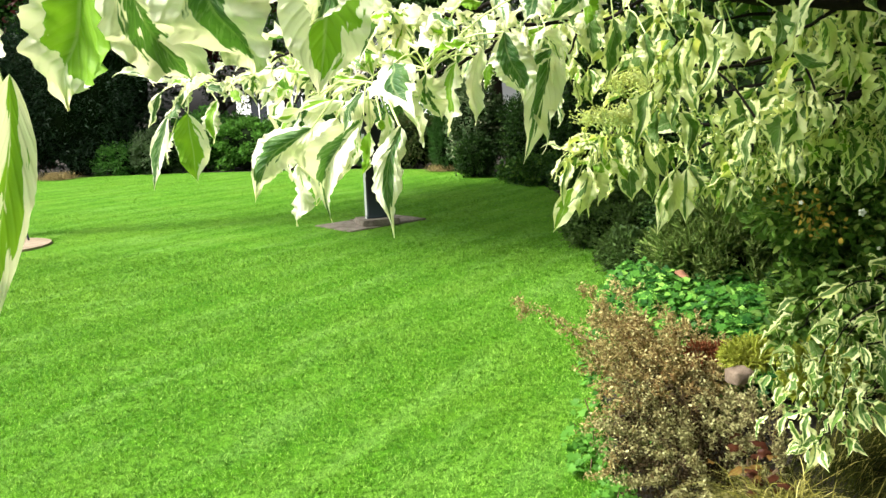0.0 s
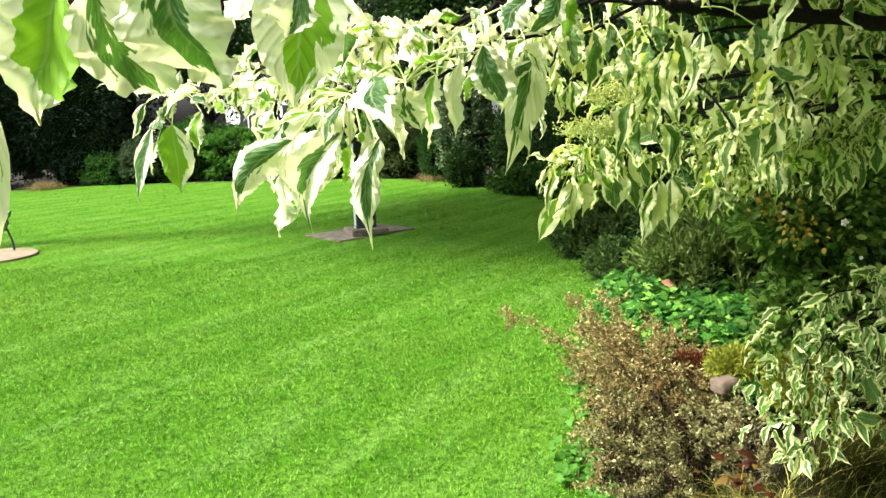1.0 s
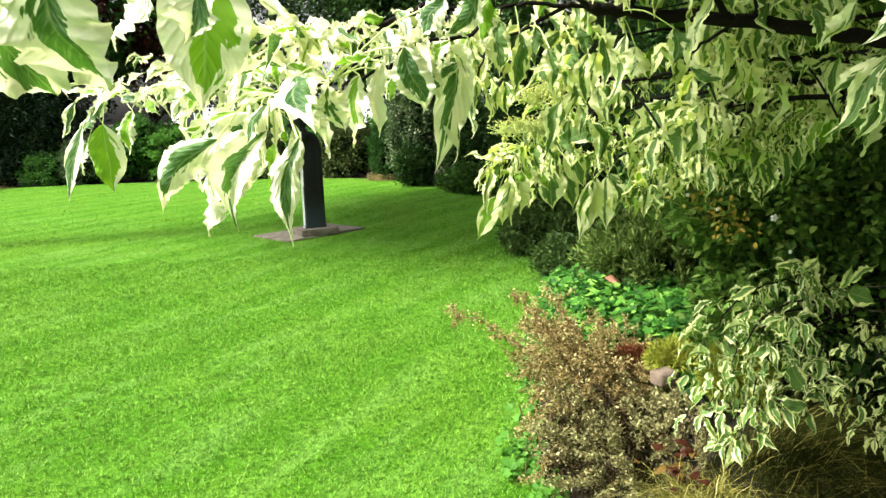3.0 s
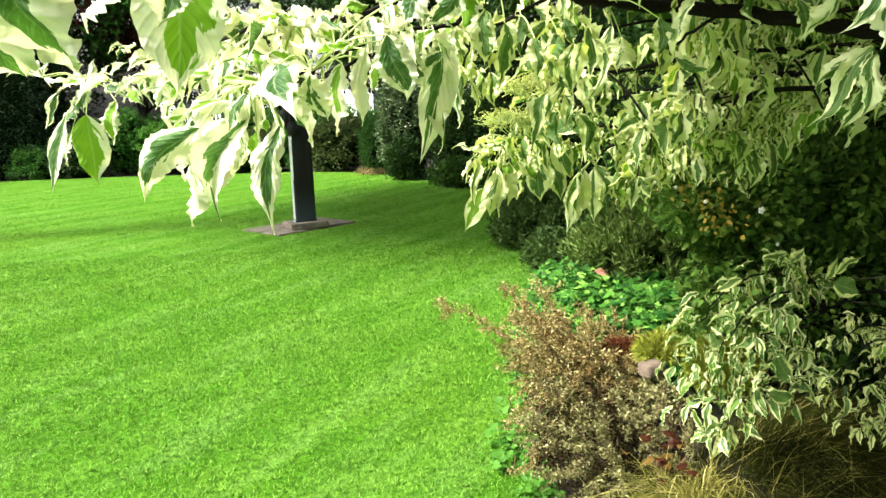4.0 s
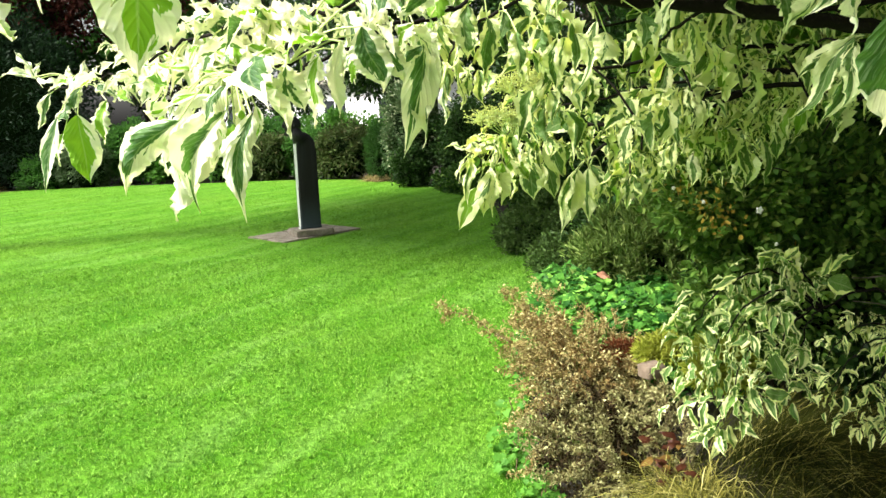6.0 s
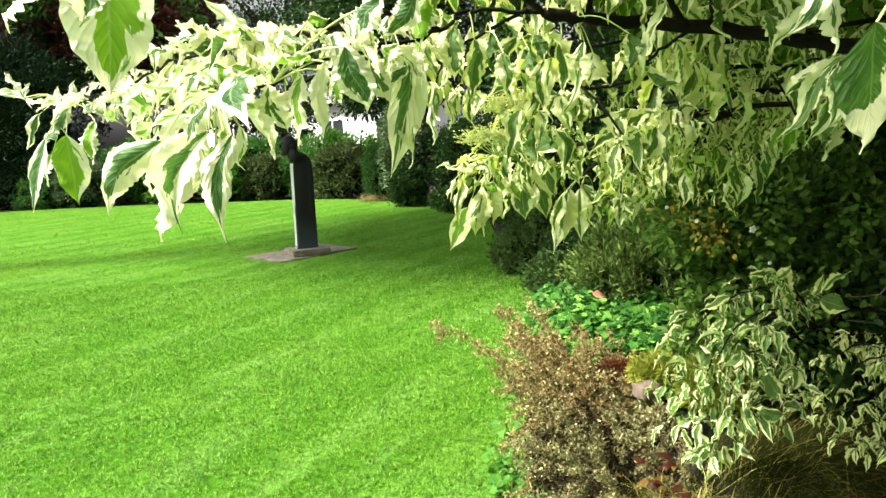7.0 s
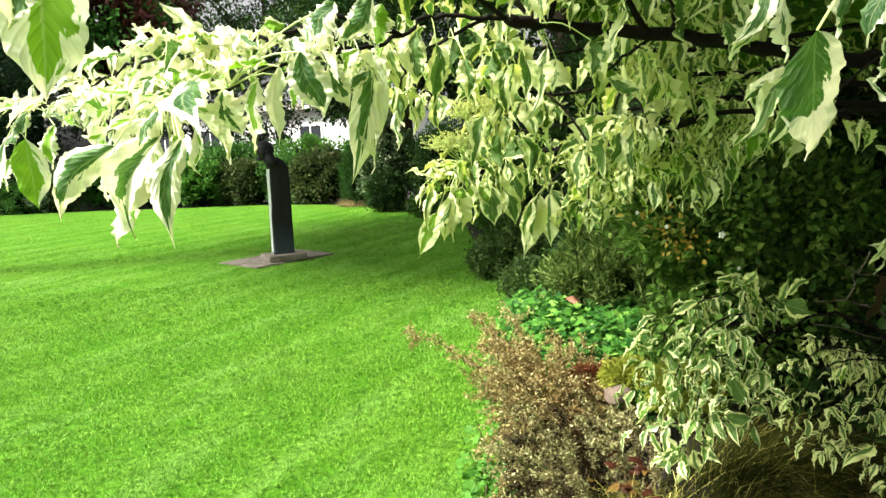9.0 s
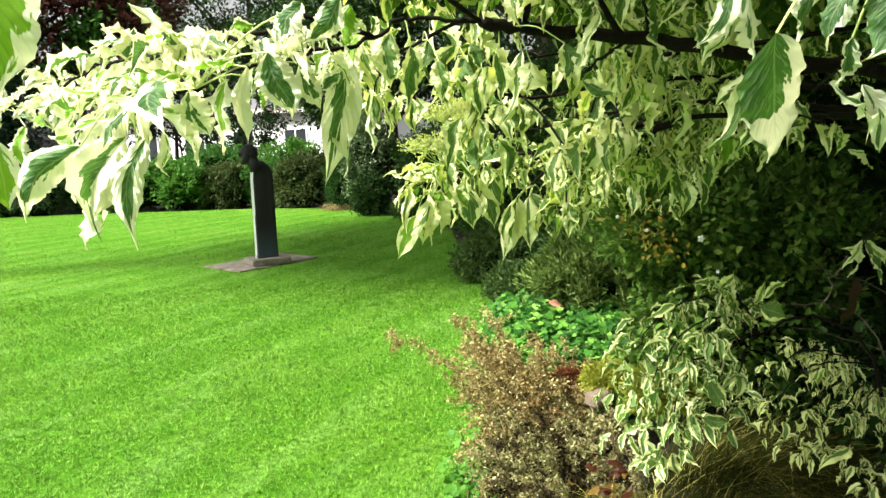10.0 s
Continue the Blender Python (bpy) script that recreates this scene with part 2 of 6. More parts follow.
# ---- mesh helpers ----
def link(name, mesh, mats, parent=None, label=""):
    for m in mats if isinstance(mats, (list, tuple)) else [mats]:
        mesh.materials.append(m)
    ob = new(name, mesh)
    ob.parent = parent
    if label:
        tagged(ob, label)
    return ob


def part(name, bm, material, parent=None, label="", smooth=False):
    """A bmesh as one mesh object under a thing or a part; its coordinates are the world's."""
    mesh = bpy.data.meshes.new(name)
    for f in bm.faces:
        f.smooth = smooth
    bm.to_mesh(mesh)
    bm.free()
    ob = link(name, mesh, material, parent, label)
    if parent is not None:
        ob.matrix_parent_inverse = Matrix.Translation(-world_base(parent))
    return ob


def world_base(ob):
    """Where the parent's own origin lies; meshes are built in the world's coordinates."""
    return Vector(ob.location) if ob.data is None else Vector((0, 0, 0))


def thing(name, at, label, category, group="", kind=""):
    ob = new(name)
    ob.location = at
    ob.empty_display_size = 0.1
    return tagged(ob, label, category, group, kind)


def raw_mesh(name, verts, faces_flat, face_size, uv=None, attrs=()):
    """Mesh from numpy arrays; all faces have face_size corners."""
    me = bpy.data.meshes.new(name)
    nf = len(faces_flat) // face_size
    me.vertices.add(len(verts))
    me.vertices.foreach_set("co", np.asarray(verts, np.float32).ravel())
    me.loops.add(nf * face_size)
    me.loops.foreach_set("vertex_index", np.asarray(faces_flat, np.int32))
    me.polygons.add(nf)
    me.polygons.foreach_set("loop_start", np.arange(nf, dtype=np.int32) * face_size)
    me.polygons.foreach_set("use_smooth", np.ones(nf, bool))
    if uv is not None:
        layer = me.uv_layers.new(name="leaf")
        layer.data.foreach_set("uv", np.asarray(uv, np.float32)[faces_flat].ravel())
    for key, values in attrs:
        me.attributes.new(key, "FLOAT", "POINT").data.foreach_set("value", np.asarray(values, np.float32))
    me.update(calc_edges=True)
    return me


def unit(a):
    return a / np.maximum(np.linalg.norm(a, axis=-1, keepdims=True), 1e-9)


def scatter(name, leaf, pos, axis, normal, size, material, parent, label="", attrs=(), kind="stuff"):
    """One mesh of many leaves: leaf = (verts, faces, uv), each leaf grows from pos along axis."""
    v, f, uv = leaf
    pos, axis, normal = np.asarray(pos, float), unit(np.asarray(axis, float)), np.asarray(normal, float)
    side = unit(np.cross(axis, normal))
    up = np.cross(side, axis)
    size = np.asarray(size, float)
    if size.ndim == 1:
        size = np.stack([size, size, size], 1)
    m = len(pos)
    co = pos[:, None, :] + (v[None, :, 0:1] * size[:, None, 0:1]) * side[:, None, :] + (v[None, :, 1:2] * size[:, None, 1:2]) * axis[:, None, :] + (v[None, :, 2:3] * size[:, None, 2:3]) * up[:, None, :]
    faces = (f[None] + (np.arange(m) * len(v))[:, None, None]).ravel()
    me = raw_mesh(name, co.reshape(-1, 3), faces, f.shape[1], np.tile(uv, (m, 1)), [(k, np.repeat(a, len(v))) for k, a in attrs])
    ob = link(name, me, material, parent, label)
    if parent is not None:
        ob.matrix_parent_inverse = Matrix.Translation(-world_base(parent))
    if kind:
        tagged(ob, kind=kind)
    return ob


def blade_shape(rows, cols, width=0.5, fold=0.18, droop=0.35, wave=0.05, waves=2.5, phase=0.0, twist=0.0, widest=0.42, curl=0.0, ragged=0.0, loose=1.0):
    """A leaf along +y from 0 to 1: a pointed oval with a drawn-out tip, folded along its rib, its margin wavy and ragged, its end drooping."""
    vs, uvs = [], []
    cs = np.linspace(-1, 1, cols)
    chance = np.random.default_rng(int(abs(phase) * 1e5) + 1)
    notch = chance.normal(0, 1, (rows, 2))
    dent = chance.uniform(0, 6.28, 4)
    hook = chance.uniform(-1.6, 1.6)
    for i in range(rows):
        t = i / (rows - 1)
        body = (t ** 0.75) * (1 - t) ** 1.05
        peak = (widest ** 0.75) * (1 - widest) ** 1.05
        w = width * 0.5 * max(body / peak, 0.0)
        w = min(w, width * 0.5) if t < 0.7 else max(w * (1 - 2.5 * (t - 0.7)), 0.05 * (1 - t) + 0.002)
        ang = droop * t * t
        for c in cs:
            rag = 1 + ragged * (math.sin(13.0 * t + phase * 3 + (2.0 if c > 0 else 0)) * 0.3 + 0.3 * notch[i, int(c > 0)]) * abs(c) ** 3
            x = c * w * rag
            z = abs(x) * fold * 2 - curl * x * x / max(width, 0.05) * 2 + wave * abs(c) ** 2 * math.sin(waves * 6.28 * t + phase + (1.7 if c > 0 else 0.0)) * min(1, 4 * t * (1 - t) + 0.1)
            z += ragged * width * abs(c) ** 2 * (0.50 * math.sin(33.0 * t + 5.0 * c + dent[2]) + 0.34 * math.sin(57.0 * t + 3.0 * c + dent[3])) * min(1, 5 * t * (1 - t))
            z += 0.35 * ragged * width * math.sin(9.0 * t + 2.2 * c + dent[0]) * math.sin(5.0 * t - 2.6 * c + dent[1])
            x, z = x * math.cos(twist * t) - z * math.sin(twist * t), x * math.sin(twist * t) + z * math.cos(twist * t)
            sway = loose * 0.09 * math.sin(3.1 * t + phase) * math.sin(3.14 * t) + loose * hook * max(0.0, t - 0.72) ** 2
            vs.append((x + sway, t * math.cos(ang * 0.5) + z * math.sin(ang) * 0.4, z - math.sin(ang) * t * 0.75))
            uvs.append((0.5 + 0.5 * c, t))
    fs = [(i * cols + j, i * cols + j + 1, (i + 1) * cols + j + 1, (i + 1) * cols + j) for i in range(rows - 1) for j in range(cols - 1)]
    return np.array(vs), np.array(fs), np.array(uvs)


def tri_leaf(width=0.5, fold=0.12):
    """A small leaf of two folded halves."""
    v = np.array([(0, 0, 0), (width * 0.5, 0.45, fold), (0, 1, -fold * 0.6), (-width * 0.5, 0.45, fold)])
    return v, np.array([(0, 1, 2), (0, 2, 3)]), np.array([(0.5, 0), (1, 0.45), (0.5, 1), (0, 0.45)])


def oval_leaf(width=0.6, fold=0.10):
    """A small pointed oval leaf, slightly folded along its rib."""
    rim = [(0, 0), (0.46, 0.28), (0.38, 0.66), (0, 1), (-0.38, 0.66), (-0.46, 0.28)]
    v = [(x * width, y, fold * abs(x) * 2 - fold * y * y) for x, y in rim]
    f = [(0, 1, 2), (0, 2, 3), (0, 3, 4), (0, 4, 5)]
    return np.array(v), np.array(f), np.array([(0.5 + a[0], a[1]) for a in v])


def lobed_leaf():
    """An ivy leaf with five lobes, slightly cupped."""
    rim = [(0.0, 0.0), (0.32, -0.10), (0.52, 0.12), (0.34, 0.30), (0.52, 0.56), (0.22, 0.58), (0.0, 1.0), (-0.22, 0.58), (-0.52, 0.56), (-0.34, 0.30), (-0.52, 0.12), (-0.32, -0.10)]
    v = [(0, 0.34, -0.05)] + [(x, y, 0.10 * abs(x) + 0.04 * math.sin(9 * y)) for x, y in rim]
    n = len(rim)
    f = [(0, 1 + i, 1 + (i + 1) % n) for i in range(n)]
    return np.array(v), np.array(f), np.array([(0.5 + a[0], a[1]) for a in v])


def tuft_shape():
    """Four mown blades leaning apart."""
    v, f = [], []
    for k in range(4):
        a = k * 1.7
        dx, dy = math.cos(a), math.sin(a)
        b = len(v)
        v += [(0.12 * dx - 0.12 * dy, 0.0, 0.12 * dy + 0.12 * dx), (0.12 * dx + 0.12 * dy, 0.0, 0.12 * dy - 0.12 * dx), (1.05 * dx, 0.62, 1.05 * dy)]
        f.append((b, b + 1, b + 2))
    return np.array(v), np.array(f), np.array([(x + 0.5, y) for x, y, z in v])


def tube(bm, pts, radii, sides=7):
    """A tapering branch through pts."""
    rings = []
    pts = [Vector(p) for p in pts]
    for i, p in enumerate(pts):
        d = (pts[min(i + 1, len(pts) - 1)] - pts[max(i - 1, 0)]).normalized()
        a = d.orthogonal().normalized() if abs(d.z) > 0.95 else d.cross(Vector((0, 0, 1))).normalized()
        b = d.cross(a)
        r = radii[i] if isinstance(radii, (list, tuple)) else radii
        rings.append([bm.verts.new(p + r * (math.cos(6.2832 * s / sides) * a + math.sin(6.2832 * s / sides) * b)) for s in range(sides)])
    for r0, r1 in zip(rings, rings[1:]):
        for s in range(sides):
            bm.faces.new((r0[s], r0[(s + 1) % sides], r1[(s + 1) % sides], r1[s]))
    bm.faces.new(rings[0])
    bm.faces.new(list(reversed(rings[-1])))
    bmesh.ops.recalc_face_normals(bm, faces=bm.faces)


def smooth_line(pts, steps=5, jitter=0.0):
    """A rounded line through pts."""
    pts = [np.array(p, float) for p in pts]
    ext = [2 * pts[0] - pts[1]] + pts + [2 * pts[-1] - pts[-2]]
    out = []
    for i in range(1, len(ext) - 2):
        for s in range(steps):
            t = s / steps
            a, b, c, d = ext[i - 1:i + 3]
            out.append(0.5 * (2 * b + (c - a) * t + (2 * a - 5 * b + 4 * c - d) * t * t + (3 * b - a - 3 * c + d) * t ** 3))
    out.append(pts[-1])
    out = np.array(out)
    if jitter:
        out[1:-1] += rng.normal(0, jitter, (len(out) - 2, 3))
    return out


def box(bm, x0, x1, y0, y1, z0, z1, m=Matrix(), bevel=0.0):
    r = bmesh.ops.create_cube(bm, size=1.0, matrix=m @ Matrix.Translation(((x0 + x1) / 2, (y0 + y1) / 2, (z0 + z1) / 2)) @ Matrix.Diagonal((x1 - x0, y1 - y0, z1 - z0, 1)))
    if bevel:
        bmesh.ops.bevel(bm, geom=list({e for v in r["verts"] for e in v.link_edges}), offset=bevel, segments=2, affect="EDGES")
    return r["verts"]

# ---- ground, bank and lawn ----
EDGE = smooth_line([(0.50, -12, 0), (0.52, 0, 0), (0.66, 2.2, 0), (0.82, 3.4, 0), (0.95, 4.3, 0), (1.35, 5.8, 0), (1.80, 7.4, 0), (1.88, 8.9, 0), (2.02, 11.6, 0), (2.25, 14.4, 0), (1.85, 16.6, 0), (0.50, 19.2, 0), (-1.2, 20.9, 0), (-4.5, 21.6, 0), (-9.0, 22.2, 0), (-12.0, 20.9, 0), (-15.0, 17.5, 0), (-17.0, 8.0, 0), (-17.0, -12, 0)], 6)[:, :2]
RIGHT = EDGE[EDGE[:, 1] < 16.6][:]
RIGHT = RIGHT[RIGHT[:, 0] > 0]


def edge_x(y):
    return np.interp(y, RIGHT[:, 1], RIGHT[:, 0])


def bank(x, y):
    """Height of the planted bank beside the lawn: steep close by, fading out farther along."""
    d = np.clip((x - edge_x(np.clip(y, -12, 16.5))) / 0.6, 0, 1)
    h = 0.50 * d * d * (3 - 2 * d)
    return h * np.clip(0.2 + (7.4 - y) / 2.2, 0.2, 1) * np.clip((16.5 - y) / 2, 0, 1)


def ground_sheet():
    xs = np.unique(np.concatenate([np.linspace(-400, -20, 10), np.linspace(-20, 0.4, 18), np.linspace(0.4, 5.0, 80), np.linspace(5, 20, 10), np.linspace(20, 400, 10)]))
    ys = np.unique(np.concatenate([np.linspace(-400, -12, 10), np.linspace(-12, 1.5, 14), np.linspace(1.5, 10, 60), np.linspace(10, 30, 30), np.linspace(30, 600, 14)]))
    gx, gy = np.meshgrid(xs, ys)
    gz = bank(gx, gy) - 0.03
    rough = np.array([[noise.noise((a * 3, b * 3, 0)) for a, b in zip(r, s)] for r, s in zip(gx, gy)])
    gz = gz + 0.03 * rough * (gz > 0.02)
    nx = len(xs)
    idx = np.arange(len(ys) * nx).reshape(len(ys), nx)
    f = np.stack([idx[:-1, :-1], idx[:-1, 1:], idx[1:, 1:], idx[1:, :-1]], -1).reshape(-1)
    me = raw_mesh("ground", np.stack([gx, gy, gz], -1).reshape(-1, 3), f, 4)
    return tagged(link("ground", me, M_SOIL), "dark bare soil of the planting beds", "ground", kind="structure")


ground_sheet()


def lawn_sheet():
    bm = bmesh.new()
    top = [bm.verts.new((x, y, 0.0)) for x, y in EDGE]
    f = bm.faces.new(top)
    if f.normal.z < 0:
        f.normal_flip()
    r = bmesh.ops.extrude_face_region(bm, geom=[f])
    for v in r["geom"]:
        if isinstance(v, bmesh.types.BMVert):
            v.co.z -= 0.06
    bmesh.ops.recalc_face_normals(bm, faces=bm.faces)
    ob = part("lawn", bm, M_LAWN)
    return tagged(ob, "closely mown bright green lawn with mowing bands", "lawn", kind="structure")


lawn = lawn_sheet()


def grass():
    """Short blades standing in the lawn, finer close by."""
    spots = []
    for y0, y1, dens, h in ((2.4, 4.6, 6200, 0.022), (4.6, 6.5, 3900, 0.026), (6.5, 9.5, 1900, 0.031), (9.5, 14, 900, 0.026), (14, 22, 420, 0.026)):
        x0, x1 = -0.72 * y1 - 0.6, 2.4
        n = int(dens * (x1 - x0) * (y1 - y0))
        x, y = rng.uniform(x0, x1, n), rng.uniform(y0, y1, n)
        ok = (x < edge_x(np.minimum(y, 16.5)) + 0.05 * rng.normal(size=n)) & (x > -0.72 * y - 0.6)
        ok &= ~((np.abs((x + 0.90) * 0.74 + (y - 11.3) * 0.67) < 0.62) & (np.abs(-(x + 0.90) * 0.67 + (y - 11.3) * 0.74) < 0.41))
        far = (y > 16) & (y > np.interp(x, EDGE[60:100:1, 0][::-1], EDGE[60:100:1, 1][::-1]))
        ok &= ~far
        x, y = x[ok], y[ok]
        tuft = np.array([noise.noise((a * 34, b * 34, 0.0)) for a, b in zip(x, y)])
        keep = rng.uniform(0, 1, len(x)) < 0.86 + 0.5 * tuft
        x, y, tuft = x[keep], y[keep], tuft[keep]
        spots.append(np.stack([x, y, np.full(len(x), -0.004), h * rng.uniform(0.6, 1.3, len(x)) * np.clip(1.0 + 0.5 * tuft, 0.65, 1.4)], 1))
    s = np.concatenate(spots)
    n = len(s)
    lean = np.stack([rng.normal(0, 0.35, n), rng.normal(0, 0.35, n), np.ones(n)], 1)
    turn = rng.uniform(0, 6.283, n)
    ob = scatter("grass", tuft_shape(), s[:, :3], lean, np.stack([np.cos(turn), np.sin(turn), np.zeros(n)], 1), np.stack([s[:, 3], s[:, 3], s[:, 3]], 1), M_BLADE, None)
    return tagged(ob, "short mown green grass blades of the lawn", "grass", kind="stuff")


grass()

# ---- bronze bust on its pillar, on a stone slab set in the grass ----
def bust():
    turn = pose(-0.80, 11.12, 0, 0, 0, 22)
    slab_at = pose(-0.90, 11.3, 0, 0, 0, 42)
    slab = thing("stone_slab", (-0.90, 11.3, 0), "worn grey-brown paving slabs sunk in the lawn", "paving")
    for x0, x1, y0, y1, z in ((-0.68, -0.02, -0.45, 0.0, 0.018), (0.0, 0.68, -0.45, 0.01, 0.022), (-0.68, -0.10, 0.02, 0.45, 0.014), (-0.08, 0.68, 0.03, 0.45, 0.02)):
        bm = bmesh.new()
        box(bm, x0, x1, y0, y1, -0.05, z, slab_at, 0.01)
        part("paving_stone", bm, M_SLAB, slab)
    base = thing("portrait_bust", (-0.80, 11.12, 0.02), "dark bronze portrait bust on a tall bronze pillar", "statue")
    bm = bmesh.new()
    box(bm, -0.27, 0.27, -0.25, 0.22, 0.02, 0.105, turn, 0.012)
    part("plinth", bm, M_SLAB, base, "low grey stone plinth")
    # the statue itself is one plain mesh: pillar, shoulders, neck and head
    bm = bmesh.new()
    lean = [(0.105, 0.155, 0.075, 0.0), (0.13, 0.158, 0.08, 0.0), (0.14, 0.15, 0.075, 0.0), (0.70, 0.148, 0.075, 0.0), (1.20, 0.146, 0.08, 0.0), (1.30, 0.138, 0.085, -0.004), (1.36, 0.128, 0.09, -0.01), (1.41, 0.105, 0.085, -0.03), (1.45, 0.075, 0.07, -0.06)]
    rings = []
    for z, hw, hd, dx in lean:
        ring = []
        for i in range(16):
            a = 6.2832 * (i + 0.5) / 16
            p = 0.25 if z < 1.32 else 0.6
            c, s = math.cos(a), math.sin(a)
            ring.append(bm.verts.new(turn @ Vector((dx + hw * math.copysign(abs(c) ** p, c), hd * math.copysign(abs(s) ** p, s), z))))
        rings.append(ring)
    for r0, r1 in zip(rings, rings[1:]):
        for i in range(16):
            bm.faces.new((r0[i], r0[(i + 1) % 16], r1[(i + 1) % 16], r1[i]))
    bm.faces.new(rings[-1])
    bm.faces.new(list(reversed(rings[0])))
    tube(bm, [turn @ Vector(p) for p in ((-0.04, 0, 1.34), (-0.10, 0, 1.42), (-0.145, 0, 1.52))], [0.12, 0.088, 0.078], 16)
    head = (((-0.160, 0, 1.590), (0.108, 0.090, 0.100), 0.05), ((-0.188, 0, 1.540), (0.082, 0.078, 0.122), 0.02), ((-0.276, 0, 1.545), (0.024, 0.016, 0.028), 0.0), ((-0.236, 0, 1.440), (0.042, 0.046, 0.032), 0.0))
    head += (((-0.250, 0, 1.590), (0.028, 0.058, 0.018), 0.0), ((-0.145, 0.084, 1.545), (0.024, 0.012, 0.034), 0.0), ((-0.145, -0.084, 1.545), (0.024, 0.012, 0.034), 0.0), ((-0.100, 0, 1.560), (0.070, 0.080, 0.095), 0.06))
    for c, r, wob in head:
        n0 = len(bm.verts)
        bmesh.ops.create_icosphere(bm, subdivisions=3, radius=1.0)
        bm.verts.ensure_lookup_table()
        for v in list(bm.verts)[n0:]:
            k = 1 + wob * noise.noise(v.co * 4)
            v.co = turn @ Vector((c[0] + v.co.x * r[0] * k, c[1] + v.co.y * r[1] * k, c[2] + v.co.z * r[2] * k))
    bmesh.ops.recalc_face_normals(bm, faces=bm.faces)
    ob = part("bust_figure", bm, M_BRONZE, base, smooth=True)
    ob.data.materials.append(M_LIT_SIDE)
    # left-facing pillar faces take the lighter metal, as if lit from the left
    left = (turn.to_3x3() @ Vector((-1, 0, 0))).normalized()
    for p in ob.data.polygons:
        p.material_index = 1 if p.normal.dot(left) > 0.93 and p.center.z < 1.31 else 0
        p.use_smooth = p.center.z > 1.33
    return base


bust()

# ---- shrubs and trees ----
F_DARK = foliage_mat("dark_evergreen", (0.007, 0.024, 0.005), (0.040, 0.096, 0.016), (0.07, 0.14, 0.027), 0.4, 0.15)
# near-black, for the hulls that stand for shade inside the shrubs
F_CORE = foliage_mat("shade_core", (0.006, 0.012, 0.004), (0.020, 0.034, 0.012), None, 0.9, 0.05, 9.0, 0.02)
F_YEW = foliage_mat("yew_green", (0.008, 0.022, 0.011), (0.031, 0.067, 0.028), None, 0.5, 0.1)
F_RHOD = foliage_mat("olive_evergreen", (0.026, 0.050, 0.013), (0.092, 0.130, 0.034), (0.08, 0.07, 0.03), 0.5, 0.2)
F_RHOD_DARK = foliage_mat("dull_evergreen", (0.022, 0.050, 0.010), (0.105, 0.180, 0.040), None, 0.5, 0.2, 3.0)
F_IVY_LIGHT = foliage_mat("young_ivy", (0.055, 0.17, 0.02), (0.14, 0.33, 0.05), None, 0.4, 0.3, 3.0)
F_AMBER = foliage_mat("amber_leaf", (0.13, 0.075, 0.02), (0.25, 0.15, 0.04), None, 0.4, 0.3, 5.0)
F_RUST = foliage_mat("rust_frond", (0.10, 0.032, 0.012), (0.26, 0.09, 0.035), None, 0.6, 0.2, 8.0)
M_GREYTWIG = bark_mat("grey_twig", (0.10, 0.085, 0.065), (0.20, 0.17, 0.13))
M_PALE = stone_mat("pale_stone", (0.22, 0.165, 0.11), (0.34, 0.26, 0.18), 7.0)
M_GREENMETAL = plain_mat("green_metal", (0.05, 0.11, 0.05), (0.08, 0.15, 0.07), 0.5, 30)
F_MID = foliage_mat("mid_green", (0.030, 0.095, 0.018), (0.100, 0.255, 0.042), None, 0.45, 0.3)
F_BRIGHT = foliage_mat("fresh_green", (0.034, 0.105, 0.014), (0.120, 0.290, 0.040), None, 0.45, 0.35)
F_GREY = foliage_mat("grey_green", (0.040, 0.075, 0.030), (0.130, 0.190, 0.085), None, 0.5, 0.25)
F_CONIFER = foliage_mat("conifer_green", (0.018, 0.062, 0.012), (0.062, 0.155, 0.030), None, 0.5, 0.2)
F_FLECK = foliage_mat("cream_flecked_leaf", (0.035, 0.075, 0.025), (0.12, 0.18, 0.07), (0.42, 0.45, 0.28), 0.5, 0.25)
F_IVY = foliage_mat("ivy_green", (0.012, 0.062, 0.010), (0.125, 0.345, 0.045), (0.25, 0.49, 0.08), 0.45, 0.2, 2.5, 0.12)
F_COVER = foliage_mat("ground_cover", (0.010, 0.040, 0.007), (0.075, 0.170, 0.024), (0.13, 0.22, 0.036), 0.5, 0.2)
F_BERRY = foliage_mat("berry_leaf", (0.024, 0.070, 0.010), (0.200, 0.360, 0.060), (0.30, 0.40, 0.09), 0.45, 0.25, 3.0)
F_WILLOWY = foliage_mat("narrow_olive", (0.028, 0.066, 0.010), (0.240, 0.350, 0.080), (0.34, 0.42, 0.13), 0.45, 0.2, 3.0)
# brown leaf darkened to carry the shade inside the shrub
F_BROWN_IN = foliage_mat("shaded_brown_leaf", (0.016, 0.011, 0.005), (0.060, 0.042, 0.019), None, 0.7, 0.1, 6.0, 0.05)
F_BROWN = foliage_mat("faded_brown_leaf", (0.130, 0.068, 0.022), (0.510, 0.450, 0.185), (0.62, 0.57, 0.27), 0.6, 0.2, 4.0)
F_BROWN_LOW = foliage_mat("grey_cream_leaf", (0.062, 0.038, 0.012), (0.380, 0.375, 0.160), (0.54, 0.54, 0.26), 0.6, 0.2, 5.0)
F_RED = foliage_mat("copper_red", (0.032, 0.010, 0.008), (0.120, 0.034, 0.026), None, 0.45, 0.3)
F_ORANGE = foliage_mat("orange_leaf", (0.22, 0.18, 0.03), (0.48, 0.34, 0.055), (0.12, 0.19, 0.03), 0.5, 0.3)
F_YELLOW = foliage_mat("golden_leaf", (0.22, 0.27, 0.03), (0.42, 0.44, 0.07), None, 0.5, 0.3)
